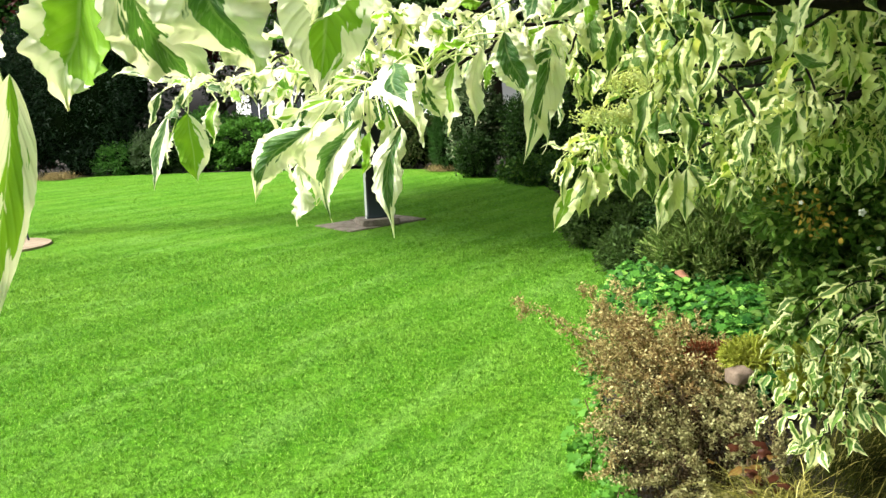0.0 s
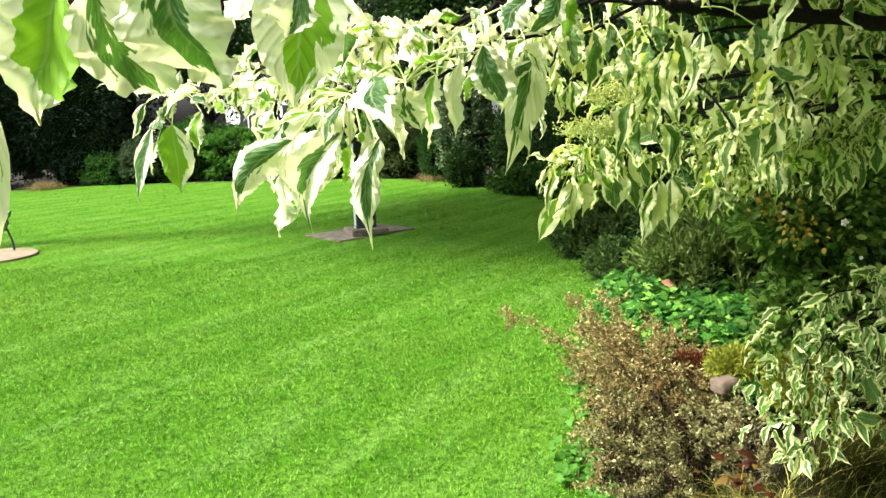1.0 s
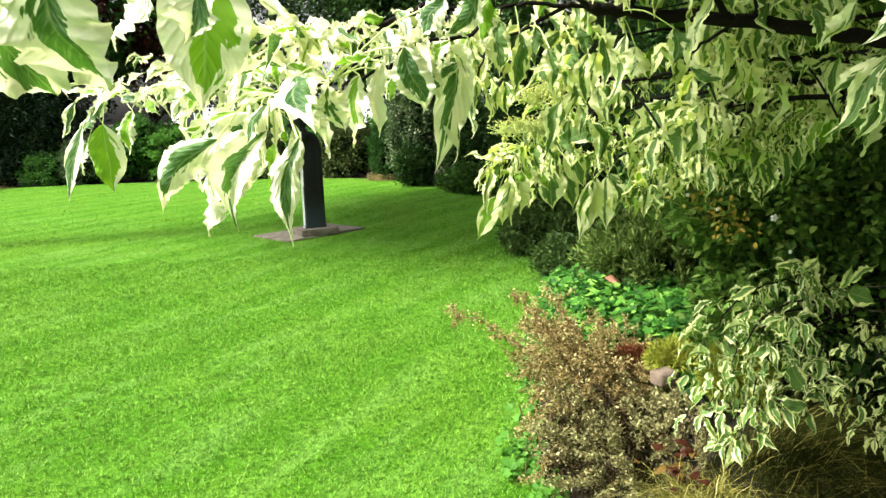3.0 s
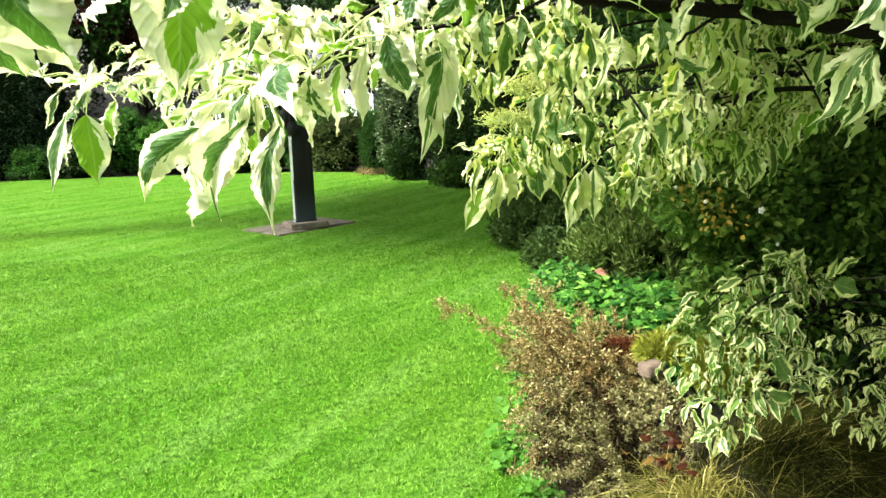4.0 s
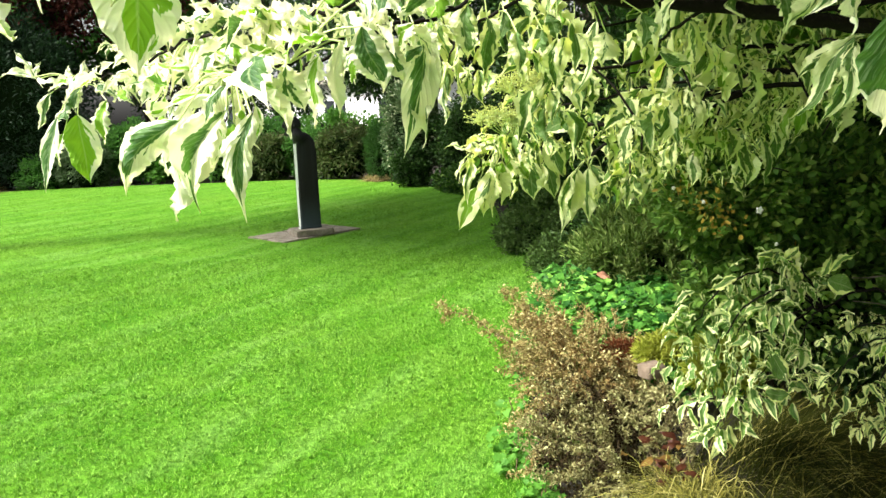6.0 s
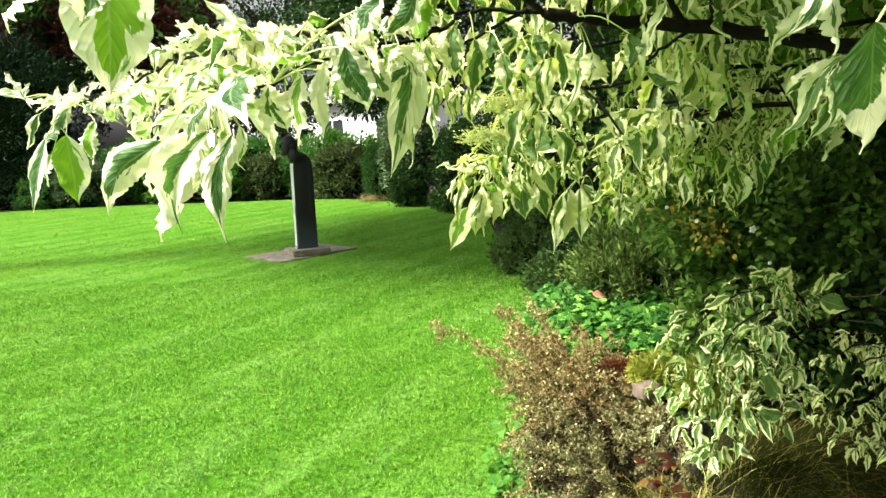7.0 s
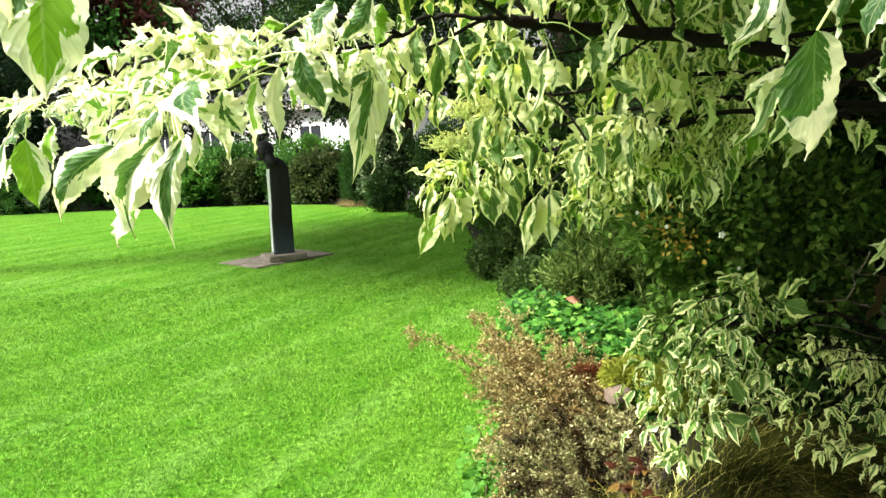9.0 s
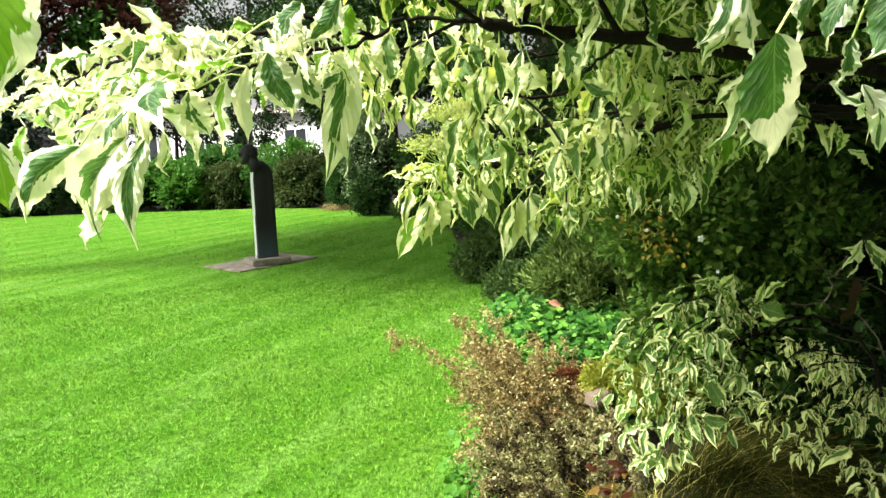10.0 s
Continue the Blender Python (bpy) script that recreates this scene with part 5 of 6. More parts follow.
SINGLE_LEAVES["upper_3", 'upper'] = [
    (0.203, 1.220, 1.740, 0.224, 1.240, 1.683, 0.028, -14, 0.40, 0.70, 0.0),
    (0.262, 1.330, 1.761, 0.223, 1.340, 1.588, 0.051, -12, 0.26, 0.92, 0.0),
    (0.267, 1.340, 1.729, 0.249, 1.350, 1.599, 0.026, 22, 0.34, 0.95, 0.0),
    (0.216, 1.040, 1.775, 0.191, 1.050, 1.740, 0.032, 8, 0.55, 0.80, 0.0),
    (0.252, 1.060, 1.782, 0.214, 1.070, 1.742, 0.028, -10, 0.50, 0.80, 0.0),
    (0.261, 1.060, 1.777, 0.254, 1.080, 1.735, 0.023, 12, 0.70, 0.80, 1.0),
    (0.239, 1.240, 1.755, 0.217, 1.260, 1.719, 0.024, 0, 0.30, 0.90, 1.0),
]
SINGLE_LEAVES["upper_4", 'upper_b'] = [
    (0.297, 1.500, 1.692, 0.297, 1.520, 1.627, 0.014, 10, 0.20, 0.90, 0.0),
    (0.321, 1.500, 1.698, 0.324, 1.520, 1.651, 0.014, -10, 0.15, 0.90, 0.0),
    (0.291, 1.480, 1.707, 0.266, 1.490, 1.686, 0.019, 0, 0.60, 0.90, 1.0),
    (0.338, 1.500, 1.706, 0.337, 1.520, 1.669, 0.018, 12, 0.30, 0.90, 0.0),
    (0.250, 1.260, 1.730, 0.224, 1.270, 1.710, 0.017, -8, 0.60, 0.90, 0.0),
    (0.139, 1.150, 1.772, 0.163, 1.150, 1.774, 0.015, 0, 0.80, 1.00, 1.0),
]
SINGLE_LEAVES["heart", 'heart'] = [
    (-0.318, 1.660, 1.670, -0.324, 1.700, 1.546, 0.060, -5, 0.78, 0.97, 1.0),
    (-0.359, 1.680, 1.666, -0.408, 1.710, 1.536, 0.035, 20, 0.50, 0.95, 0.0),
    (-0.373, 1.700, 1.709, -0.410, 1.720, 1.648, 0.018, -20, 0.40, 0.95, 0.0),
    (-0.368, 1.720, 1.638, -0.385, 1.730, 1.580, 0.029, 15, 0.30, 0.95, 1.0),
    (-0.254, 1.620, 1.690, -0.273, 1.640, 1.617, 0.031, 10, 0.55, 0.85, 1.0),
    (-0.317, 1.680, 1.728, -0.326, 1.690, 1.668, 0.024, -10, 0.60, 0.95, 0.0),
    (-0.338, 1.700, 1.700, -0.377, 1.710, 1.645, 0.031, 15, 0.60, 0.95, 0.0),
]
SINGLE_LEAVES["heart_2", 'heart'] = [
    (-0.267, 1.620, 1.714, -0.228, 1.600, 1.695, 0.023, 0, 0.60, 0.90, 0.0),
    (-0.394, 1.700, 1.734, -0.432, 1.720, 1.786, 0.013, 10, 0.10, 0.90, 0.0),
    (-0.394, 1.700, 1.734, -0.473, 1.740, 1.740, 0.013, 0, 0.10, 0.90, 0.0),
    (-0.396, 1.700, 1.738, -0.383, 1.700, 1.764, 0.011, 0, 0.15, 0.90, 0.0),
    (-0.392, 1.700, 1.734, -0.332, 1.660, 1.729, 0.014, 5, 0.08, 0.90, 0.0),
    (-0.334, 1.660, 1.729, -0.303, 1.640, 1.733, 0.012, 0, 0.30, 1.00, 1.0),
    (-0.304, 1.660, 1.726, -0.296, 1.670, 1.762, 0.014, 0, 0.10, 0.90, 0.0),
]
SINGLE_LEAVES["heart_3", 'heart'] = [
    (-0.323, 1.670, 1.729, -0.328, 1.680, 1.755, 0.010, 0, 0.08, 0.90, 0.0),
    (-0.284, 1.640, 1.728, -0.268, 1.650, 1.749, 0.012, 0, 0.12, 0.90, 0.0),
    (-0.213, 1.550, 1.702, -0.184, 1.520, 1.687, 0.020, 0, 0.70, 1.00, 1.0),
    (-0.236, 1.550, 1.729, -0.205, 1.540, 1.747, 0.013, 0, 0.10, 0.90, 0.0),
]
SINGLE_LEAVES["limb_leaves", None] = [
    (0.320, 1.360, 1.790, 0.320, 1.370, 1.717, 0.040, 10, 0.42, 0.80, 0.0),
    (0.351, 1.380, 1.774, 0.345, 1.400, 1.686, 0.034, -14, 0.50, 0.90, 0.0),
    (0.378, 1.400, 1.786, 0.381, 1.410, 1.729, 0.020, 10, 0.90, 1.00, 0.0),
    (0.386, 1.350, 1.751, 0.389, 1.350, 1.693, 0.028, -8, 0.36, 0.90, 0.0),
    (0.446, 1.420, 1.782, 0.461, 1.430, 1.744, 0.022, 12, 0.80, 1.00, 0.0),
    (0.459, 1.420, 1.748, 0.459, 1.440, 1.674, 0.030, 10, 0.32, 0.90, 0.0),
    (0.433, 1.400, 1.758, 0.406, 1.400, 1.722, 0.028, -10, 0.90, 1.00, 0.0),
]
SINGLE_LEAVES["limb_leaves_2", None] = [
    (0.493, 1.450, 1.778, 0.497, 1.460, 1.695, 0.028, -16, 0.40, 0.90, 0.0),
    (0.536, 1.480, 1.777, 0.500, 1.500, 1.663, 0.028, 14, 0.36, 0.90, 0.0),
    (0.544, 1.460, 1.757, 0.538, 1.460, 1.705, 0.045, 6, 0.10, 0.80, 0.0),
    (0.580, 1.400, 1.777, 0.582, 1.410, 1.725, 0.031, -5, 0.86, 1.00, 0.0),
    (0.626, 1.380, 1.815, 0.599, 1.400, 1.715, 0.024, 25, 0.30, 0.90, 0.0),
    (0.613, 1.420, 1.723, 0.658, 1.400, 1.702, 0.022, 0, 0.55, 0.90, 0.0),
    (0.766, 1.360, 1.795, 0.778, 1.370, 1.738, 0.029, 10, 0.60, 0.80, 0.0),
]
SINGLE_LEAVES["limb_leaves_3", None] = [
    (0.789, 1.300, 1.795, 0.754, 1.320, 1.734, 0.024, 20, 0.12, 0.80, 0.0),
    (0.814, 1.260, 1.722, 0.752, 1.300, 1.619, 0.031, 14, 0.52, 0.90, 0.0),
    (0.816, 1.260, 1.717, 0.781, 1.280, 1.607, 0.035, -10, 0.50, 0.90, 0.0),
    (0.809, 1.280, 1.722, 0.760, 1.300, 1.669, 0.024, 10, 0.50, 0.90, 0.0),
    (0.613, 1.900, 1.627, 0.537, 1.880, 1.595, 0.050, 0, 0.95, 1.00, 0.0),
    (0.564, 1.960, 1.582, 0.603, 1.970, 1.492, 0.052, 10, 0.50, 0.90, 0.0),
    (0.802, 1.240, 1.709, 0.789, 1.250, 1.627, 0.028, 22, 0.35, 0.90, 0.0),
]
SINGLE_LEAVES["fringe", 'fringe'] = [
    (0.416, 2.050, 1.471, 0.370, 2.060, 1.368, 0.047, -10, 0.45, 0.95, 1.0),
    (0.450, 2.060, 1.495, 0.375, 2.070, 1.393, 0.034, 15, 0.30, 0.95, 0.0),
    (0.401, 2.040, 1.538, 0.392, 2.040, 1.431, 0.023, -20, 0.30, 0.95, 0.0),
    (0.456, 2.060, 1.508, 0.432, 2.070, 1.398, 0.053, 10, 0.10, 0.80, 0.0),
    (0.483, 2.080, 1.516, 0.478, 2.080, 1.422, 0.045, -14, 0.12, 0.80, 1.0),
    (0.463, 2.060, 1.494, 0.452, 2.060, 1.398, 0.031, 20, 0.10, 0.80, 0.0),
    (0.543, 2.050, 1.528, 0.553, 2.060, 1.431, 0.055, 5, 0.60, 0.85, 0.0),
]
SINGLE_LEAVES["fringe_2", 'fringe'] = [
    (0.592, 2.100, 1.526, 0.614, 2.110, 1.425, 0.051, -12, 0.60, 0.90, 0.0),
    (0.499, 2.040, 1.534, 0.539, 2.050, 1.478, 0.039, 0, 0.40, 0.90, 1.0),
    (0.458, 2.040, 1.520, 0.487, 2.040, 1.505, 0.026, 0, 0.90, 1.00, 1.0),
    (0.419, 2.050, 1.555, 0.344, 2.060, 1.564, 0.014, 0, 0.12, 0.90, 0.0),
    (0.419, 2.050, 1.555, 0.407, 2.050, 1.587, 0.018, 0, 0.20, 0.90, 0.0),
    (0.431, 2.050, 1.536, 0.417, 2.050, 1.576, 0.014, 0, 0.12, 0.90, 0.0),
    (0.477, 2.020, 1.585, 0.426, 2.040, 1.550, 0.021, 10, 0.20, 0.90, 0.0),
]
SINGLE_LEAVES["fringe_3", 'fringe_b'] = [
    (0.689, 2.200, 1.486, 0.656, 2.220, 1.321, 0.048, 10, 0.22, 0.90, 0.0),
    (0.698, 2.200, 1.489, 0.683, 2.220, 1.350, 0.057, -14, 0.45, 0.90, 0.0),
    (0.730, 2.220, 1.489, 0.737, 2.240, 1.344, 0.052, 12, 0.18, 0.90, 0.0),
    (0.742, 2.240, 1.496, 0.759, 2.240, 1.403, 0.040, -10, 0.40, 0.90, 0.0),
    (0.675, 2.190, 1.474, 0.658, 2.200, 1.374, 0.034, 20, 0.30, 0.90, 0.0),
    (0.775, 2.240, 1.462, 0.784, 2.240, 1.407, 0.043, 5, 0.04, 0.80, 0.0),
    (0.862, 2.320, 1.485, 0.875, 2.340, 1.357, 0.045, 10, 0.30, 0.90, 0.0),
]
SINGLE_LEAVES["fringe_4", 'fringe_c'] = [
    (0.894, 2.320, 1.480, 0.907, 2.330, 1.372, 0.051, -10, 0.50, 0.90, 0.0),
    (0.926, 2.320, 1.497, 0.926, 2.330, 1.403, 0.042, 10, 0.30, 0.90, 0.0),
    (0.872, 2.310, 1.500, 0.852, 2.320, 1.405, 0.036, -16, 0.30, 0.90, 0.0),
    (1.070, 2.360, 1.504, 1.062, 2.370, 1.404, 0.040, 10, 0.30, 0.90, 0.0),
    (1.100, 2.360, 1.502, 1.099, 2.370, 1.414, 0.040, -12, 0.45, 0.90, 0.0),
    (1.148, 2.200, 1.514, 1.151, 2.220, 1.417, 0.043, 10, 0.35, 0.90, 0.0),
    (1.181, 2.200, 1.550, 1.207, 2.220, 1.423, 0.040, -10, 0.50, 0.90, 0.0),
]
SINGLE_LEAVES["shoot_fan", 'fringe_d'] = [
    (1.059, 1.900, 1.576, 1.066, 1.910, 1.511, 0.036, 5, 0.50, 0.90, 0.0),
    (1.121, 2.200, 1.494, 1.126, 2.220, 1.445, 0.028, -10, 0.30, 0.90, 0.0),
]
SHOOT = [
    (1.299, 1.700, 1.411, 1.251, 1.700, 1.351, 0.017, 10, 0.17, 0.90, 1.0),
    (1.293, 1.700, 1.405, 1.257, 1.690, 1.336, 0.015, -20, 0.17, 0.90, 0.0),
    (1.302, 1.700, 1.405, 1.326, 1.680, 1.319, 0.029, 0, 0.80, 0.90, 0.0),
    (1.305, 1.700, 1.410, 1.347, 1.700, 1.355, 0.021, 10, 0.28, 0.90, 1.0),
    (1.287, 1.700, 1.394, 1.254, 1.710, 1.394, 0.012, -10, 0.11, 0.90, 0.0),
    (1.181, 1.600, 1.599, 1.250, 1.620, 1.559, 0.019, 10, 0.11, 0.90, 1.0),
]
HUBS = {
    "hanging": (0.043, 1.10, 1.695), "upper": (0.101, 1.12, 1.706), "upper_b": (0.305, 1.45, 1.712), "heart": (-0.303, 1.66, 1.719),
    "fringe": (0.475, 2.05, 1.584), "fringe_b": (0.746, 2.20, 1.52), "fringe_c": (0.915, 2.30, 1.522), "fringe_d": (1.064, 1.90, 1.588),
}

limb = bough([TREE_BASE[:2] + (1.25,), (1.9, 1.66, 1.60), (1.257, 1.56, 1.727), (1.065, 1.52, 1.750), (0.894, 1.49, 1.766), (0.763, 1.48, 1.788), (0.602, 1.47, 1.802), (0.506, 1.44, 1.808), (0.457, 1.42, 1.813)], 0.0155, 0.0085, blunt=True)
for pts, r in (([(0.528, 1.45, 1.806), (0.535, 1.44, 1.84), (0.545, 1.42, 1.90)], 0.006), ([(0.70, 1.48, 1.795), (0.66, 1.45, 1.83), (0.62, 1.42, 1.88)], 0.006), ([(0.733, 1.48, 1.79), (0.730, 1.46, 1.84), (0.72, 1.44, 1.90)], 0.0035), ([(0.70, 1.48, 1.785), (0.66, 1.50, 1.755), (0.635, 1.52, 1.735)], 0.003)):
    bough(pts, r, r * 0.6)
bm = bmesh.new()
tube(bm, smooth_line([(2.75, 1.75, 0.36), (2.77, 1.74, 1.2), (2.72, 1.78, 2.4), (2.76, 1.7, 4.2)], 5), [0.095 - 0.004 * i for i in range(16)], 12)
part("trunk", bm, M_BARK, dogwood, smooth=True)
INNER_BOUGHS = [
    ([(0.457, 1.42, 1.813), (0.353, 1.40, 1.815), (0.296, 1.32, 1.781), (0.240, 1.26, 1.758), (0.191, 1.24, 1.749), (0.158, 1.22, 1.739), (0.120, 1.18, 1.724), (0.099, 1.14, 1.708), (0.070, 1.09, 1.694)], 0.0032, 0.0016, 0.9),
    ([(0.191, 1.24, 1.749), (0.171, 1.20, 1.730), (0.133, 1.16, 1.710), (0.110, 1.14, 1.699), (0.083, 1.11, 1.689)], 0.0026, 0.0014, 0.9),
    ([(0.296, 1.32, 1.781), (0.222, 1.27, 1.797), (0.162, 1.24, 1.778), (0.122, 1.24, 1.767), (0.077, 1.25, 1.767), (0.033, 1.27, 1.764), (-0.033, 1.32, 1.756), (-0.101, 1.38, 1.739), (-0.190, 1.50, 1.727), (-0.272, 1.60, 1.720), (-0.359, 1.68, 1.712), (-0.393, 1.70, 1.730)], 0.0034, 0.0012, 0.9),
    ([(2.0, 1.9, 1.60), (1.189, 2.0, 1.708), (0.923, 1.9, 1.668), (0.746, 1.95, 1.607), (0.564, 2.0, 1.613), (0.465, 2.05, 1.564)], 0.0088, 0.0018, 1.0),
]
MIDDLE_BOUGHS = [
    ([(1.6, 1.75, 1.68), (1.037, 1.75, 1.744), (0.782, 1.70, 1.735), (0.603, 1.65, 1.716), (0.453, 1.55, 1.733)], 0.0066, 0.0018, 1.0),
    ([(1.5, 1.72, 1.66), (1.026, 1.75, 1.672), (0.93, 1.80, 1.665), (0.911, 2.0, 1.639), (0.915, 2.25, 1.507)], 0.0066, 0.0018, 1.0),
    ([(2.1, 2.1, 1.62), (1.374, 2.3, 1.641), (1.25, 2.35, 1.583), (1.085, 2.4, 1.524)], 0.0066, 0.0018, 1.0),
    ([(0.93, 1.80, 1.66), (0.812, 1.95, 1.61), (0.749, 2.1, 1.564), (0.729, 2.25, 1.501)], 0.007, 0.003, 0.9),
    ([(2.1, 2.0, 1.95), (1.139, 2.1, 1.838), (0.831, 2.0, 1.832), (0.611, 1.9, 1.802)], 0.0077, 0.0018, 1.0),
]
OUTER_BOUGHS = [
    ([(1.55, 2.4, 1.70), (1.40, 2.45, 1.60), (1.33, 2.45, 1.50), (1.30, 2.45, 1.42)], 0.005, 0.0016, 0.9),
    ([(2.1, 2.2, 1.85), (1.55, 2.6, 1.80), (1.15, 2.75, 1.76), (0.85, 2.7, 1.72)], 0.0066, 0.0018, 1.0),
    ([(2.0, 1.75, 1.85), (1.5, 1.55, 1.86), (1.0, 1.50, 1.90), (0.6, 1.45, 1.92), (0.3, 1.35, 1.92)], 0.0066, 0.0018, 1.0),
    ([(1.104, 1.5, 1.726), (0.95, 1.1, 1.80), (0.75, 0.88, 1.80), (0.60, 0.78, 1.78)], 0.007, 0.003, 0.3),
]
BOUGHS = INNER_BOUGHS + MIDDLE_BOUGHS + OUTER_BOUGHS
LINES = [bough(p, a, b) for p, a, b, k in BOUGHS]
LINES.append(bough([(0.506, 1.44, 1.808), (0.435, 1.42, 1.817), (0.355, 1.42, 1.779), (0.316, 1.45, 1.761), (0.304, 1.48, 1.713)], 0.0036, 0.0012))


def whorls(line, spacing, start=0.15, droop=0.07, loose=1.0):
    """Places for leaf rosettes along a branch: at short side shoots and at its end."""
    seg = np.linalg.norm(np.diff(line, axis=0), axis=1)
    s = np.concatenate([[0], np.cumsum(seg)])
    at = np.arange(start * s[-1], s[-1], spacing)
    p = np.stack([np.interp(at, s, line[:, i]) for i in range(3)], 1)
    p = p + loose * np.stack([rng.normal(0, 0.06, len(p)), rng.normal(0, 0.08, len(p)), rng.normal(-0.01, 0.025, len(p))], 1)
    drop = np.where(rng.uniform(0, 1, len(p)) < 0.4, rng.uniform(0.02, droop, len(p)), 0.0)
    p[:, 2] -= drop
    return np.concatenate([p, line[-1:]])


def rosette_shape(r, rows, cols, perky=False):
    if perky:
        return blade_shape(rows, cols, r.uniform(0.26, 0.40), r.uniform(0.1, 0.9), r.uniform(0.0, 0.7), r.uniform(0.03, 0.08), r.uniform(1.0, 2.6), r.uniform(0, 6.28), r.uniform(-1.2, 1.2), r.uniform(0.36, 0.52), r.uniform(-0.3, 0.9), 0.30)
    return blade_shape(rows, cols, r.uniform(0.26, 0.46), r.uniform(0.1, 1.0), r.uniform(0.0, 0.9), r.uniform(0.05, 0.11), r.uniform(1.0, 2.8), r.uniform(0, 6.28), r.uniform(-1.0, 1.0), r.uniform(0.34, 0.5), r.uniform(-0.3, 1.2), 0.34)


def rosette_places(centers, lo, hi, size, hang):
    """Stalk ends, axes, faces and lengths of the drooping leaves round each centre."""
    P, A, N, S = [], [], [], []
    for c in centers:
        k = rng.integers(lo, hi + 1)
        a0 = rng.uniform(0, 6.283)
        for i in range(k):
            az = a0 + 6.283 * i / k + rng.normal(0, 0.3)
            radial = np.array([math.cos(az), math.sin(az), 0])
            h = hang * rng.uniform(-0.3, 2.2)
            reach = rng.uniform(0.012, 0.04)
            P.append(np.array(c) + radial * reach + np.array([0, 0, -0.25 * reach]))
            A.append(radial + np.array([0, 0, -h]) + rng.normal(0, 0.3, 3))
            N.append(np.array([0, 0, 1.0]) + 0.6 * radial * h + rng.normal(0, 0.3, 3))
            S.append(size * rng.uniform(0.45, 1.5))
    return np.array(P), np.array(A), np.array(N), np.array(S)


def rosette_leaves(centers, lo=5, hi=9, size=0.085, hang=0.9, material=None, label="", parent=None, green=(0.08, 0.5), perky=False, rows=12, cols=4, young=0.7, pale=0.0):
    """Drooping leaves round each centre, in four shapes, joined."""
    P, A, N, S = rosette_places(centers, lo, hi, size, hang)
    kinds = 14
    pick = rng.integers(0, kinds, len(P))
    for q in range(kinds):
        k = pick == q
        r = np.random.default_rng(100 + q)
        shape = rosette_shape(r, rows, cols, perky)
        n = int(k.sum())
        scatter("foliage", shape, P[k], A[k], N[k], S[k], material or M_VAR, parent or dogwood, label, [("seed", rng.uniform(0, 1, n)), ("green", rng.uniform(green[0], green[1], n)), ("tip", rng.uniform(0.7, 1.0, n)), ("young", (rng.uniform(0, 1, n) > young) * 1.0), ("pale", np.full(n, pale))])


def near_shape(seed, perky, green, young):
    """One leaf mesh of unit length, to be shared by many leaves."""
    r = np.random.default_rng(seed)
    v, f, uv = rosette_shape(r, 16, 7, perky)
    n = len(v)
    # perky sunlit shoots get the lit tone, hanging inner leaves the shaded one
    me = raw_mesh("leaf", v, f.ravel(), 4, uv, [("seed", np.full(n, r.uniform(0, 1))), ("green", np.full(n, r.uniform(*green))), ("tip", np.full(n, r.uniform(0.7, 1.0))), ("young", np.full(n, 1.0 if r.uniform() < young else 0.0)), ("pale", np.full(n, 0.9 if perky else 0.2))])
    me.materials.append(M_VAR)
    return me


NEAR_SHAPES = [near_shape(300 + q, False, (0.2, 0.7), 0.25) for q in range(24)]


def rosette_parts(centers, lo, hi, size, hang, shapes=None, parent=None):
    """The same, each leaf an object of its own, for the shoots that hang close by."""
    for c, a, f, z in zip(*rosette_places(centers, lo, hi, size, hang)):
        pool = shapes or NEAR_SHAPES
        ob = new("leaf", pool[int(rng.integers(0, len(pool)))])
        ob.parent = parent or dogwood
        ob.matrix_parent_inverse = Matrix.Translation(-world_base(ob.parent))
        ob.matrix_basis = Matrix.Translation(Vector(c)) @ frame_of(a, f) @ Matrix.Scale(float(z), 4)


rng = np.random.default_rng(27)
hubs = []
for line, (p, a, b, dens) in zip(LINES, BOUGHS):
    hubs.append(whorls(line, (0.046 if len(hubs) < 5 else 0.062) / dens, 0.02 if dens == 1.0 else 0.1))
rosette_parts(hubs[4][hubs[4][:, 0] < 1.2], 5, 7, 0.066, 1.4)
main = np.concatenate([hubs[3]] + hubs[5:9] + hubs[10:11])
main = main[(main[:, 0] < 1.22) | (main[:, 2] > 1.82)]
side_bough = bough([(0.95, 1.92, 1.70), (0.80, 1.98, 1.685), (0.66, 2.02, 1.66), (0.54, 2.06, 1.635)], 0.004, 0.0014)
main = np.concatenate([main, whorls(side_bough, 0.035, 0.05, 0.12, 0.8), whorls(LINES[3], 0.08, 0.45), hubs[9][(hubs[9][:, 0] < 1.42) & (hubs[9][:, 2] > 1.45)]])
main = main[rng.uniform(0, 1, len(main)) < 0.85]
rosette_leaves(main, 5, 8, 0.054, 1.3, green=(0.22, 0.72), rows=18, cols=5, young=0.85)
rng = np.random.default_rng(28)
TOP_HUBS = np.array([(-0.101, 1.38, 1.745), (-0.038, 1.30, 1.730), (-0.075, 1.38, 1.774), (-0.028, 1.32, 1.773), (0.040, 1.22, 1.737), (0.067, 1.22, 1.759), (0.100, 1.20, 1.771), (0.049, 1.26, 1.774), (0.015, 1.24, 1.727), (-0.127, 1.40, 1.725), (-0.190, 1.50, 1.727), (-0.247, 1.58, 1.723)])
TOP_HUBS_MORE = np.array([(0.134, 1.20, 1.757), (0.159, 1.24, 1.770), (0.119, 1.24, 1.779), (0.187, 1.20, 1.778), (0.226, 1.20, 1.776), (0.212, 1.24, 1.755), (-0.003, 1.22, 1.694), (-0.05, 1.28, 1.701), (0.080, 1.16, 1.733), (0.041, 1.12, 1.688)])
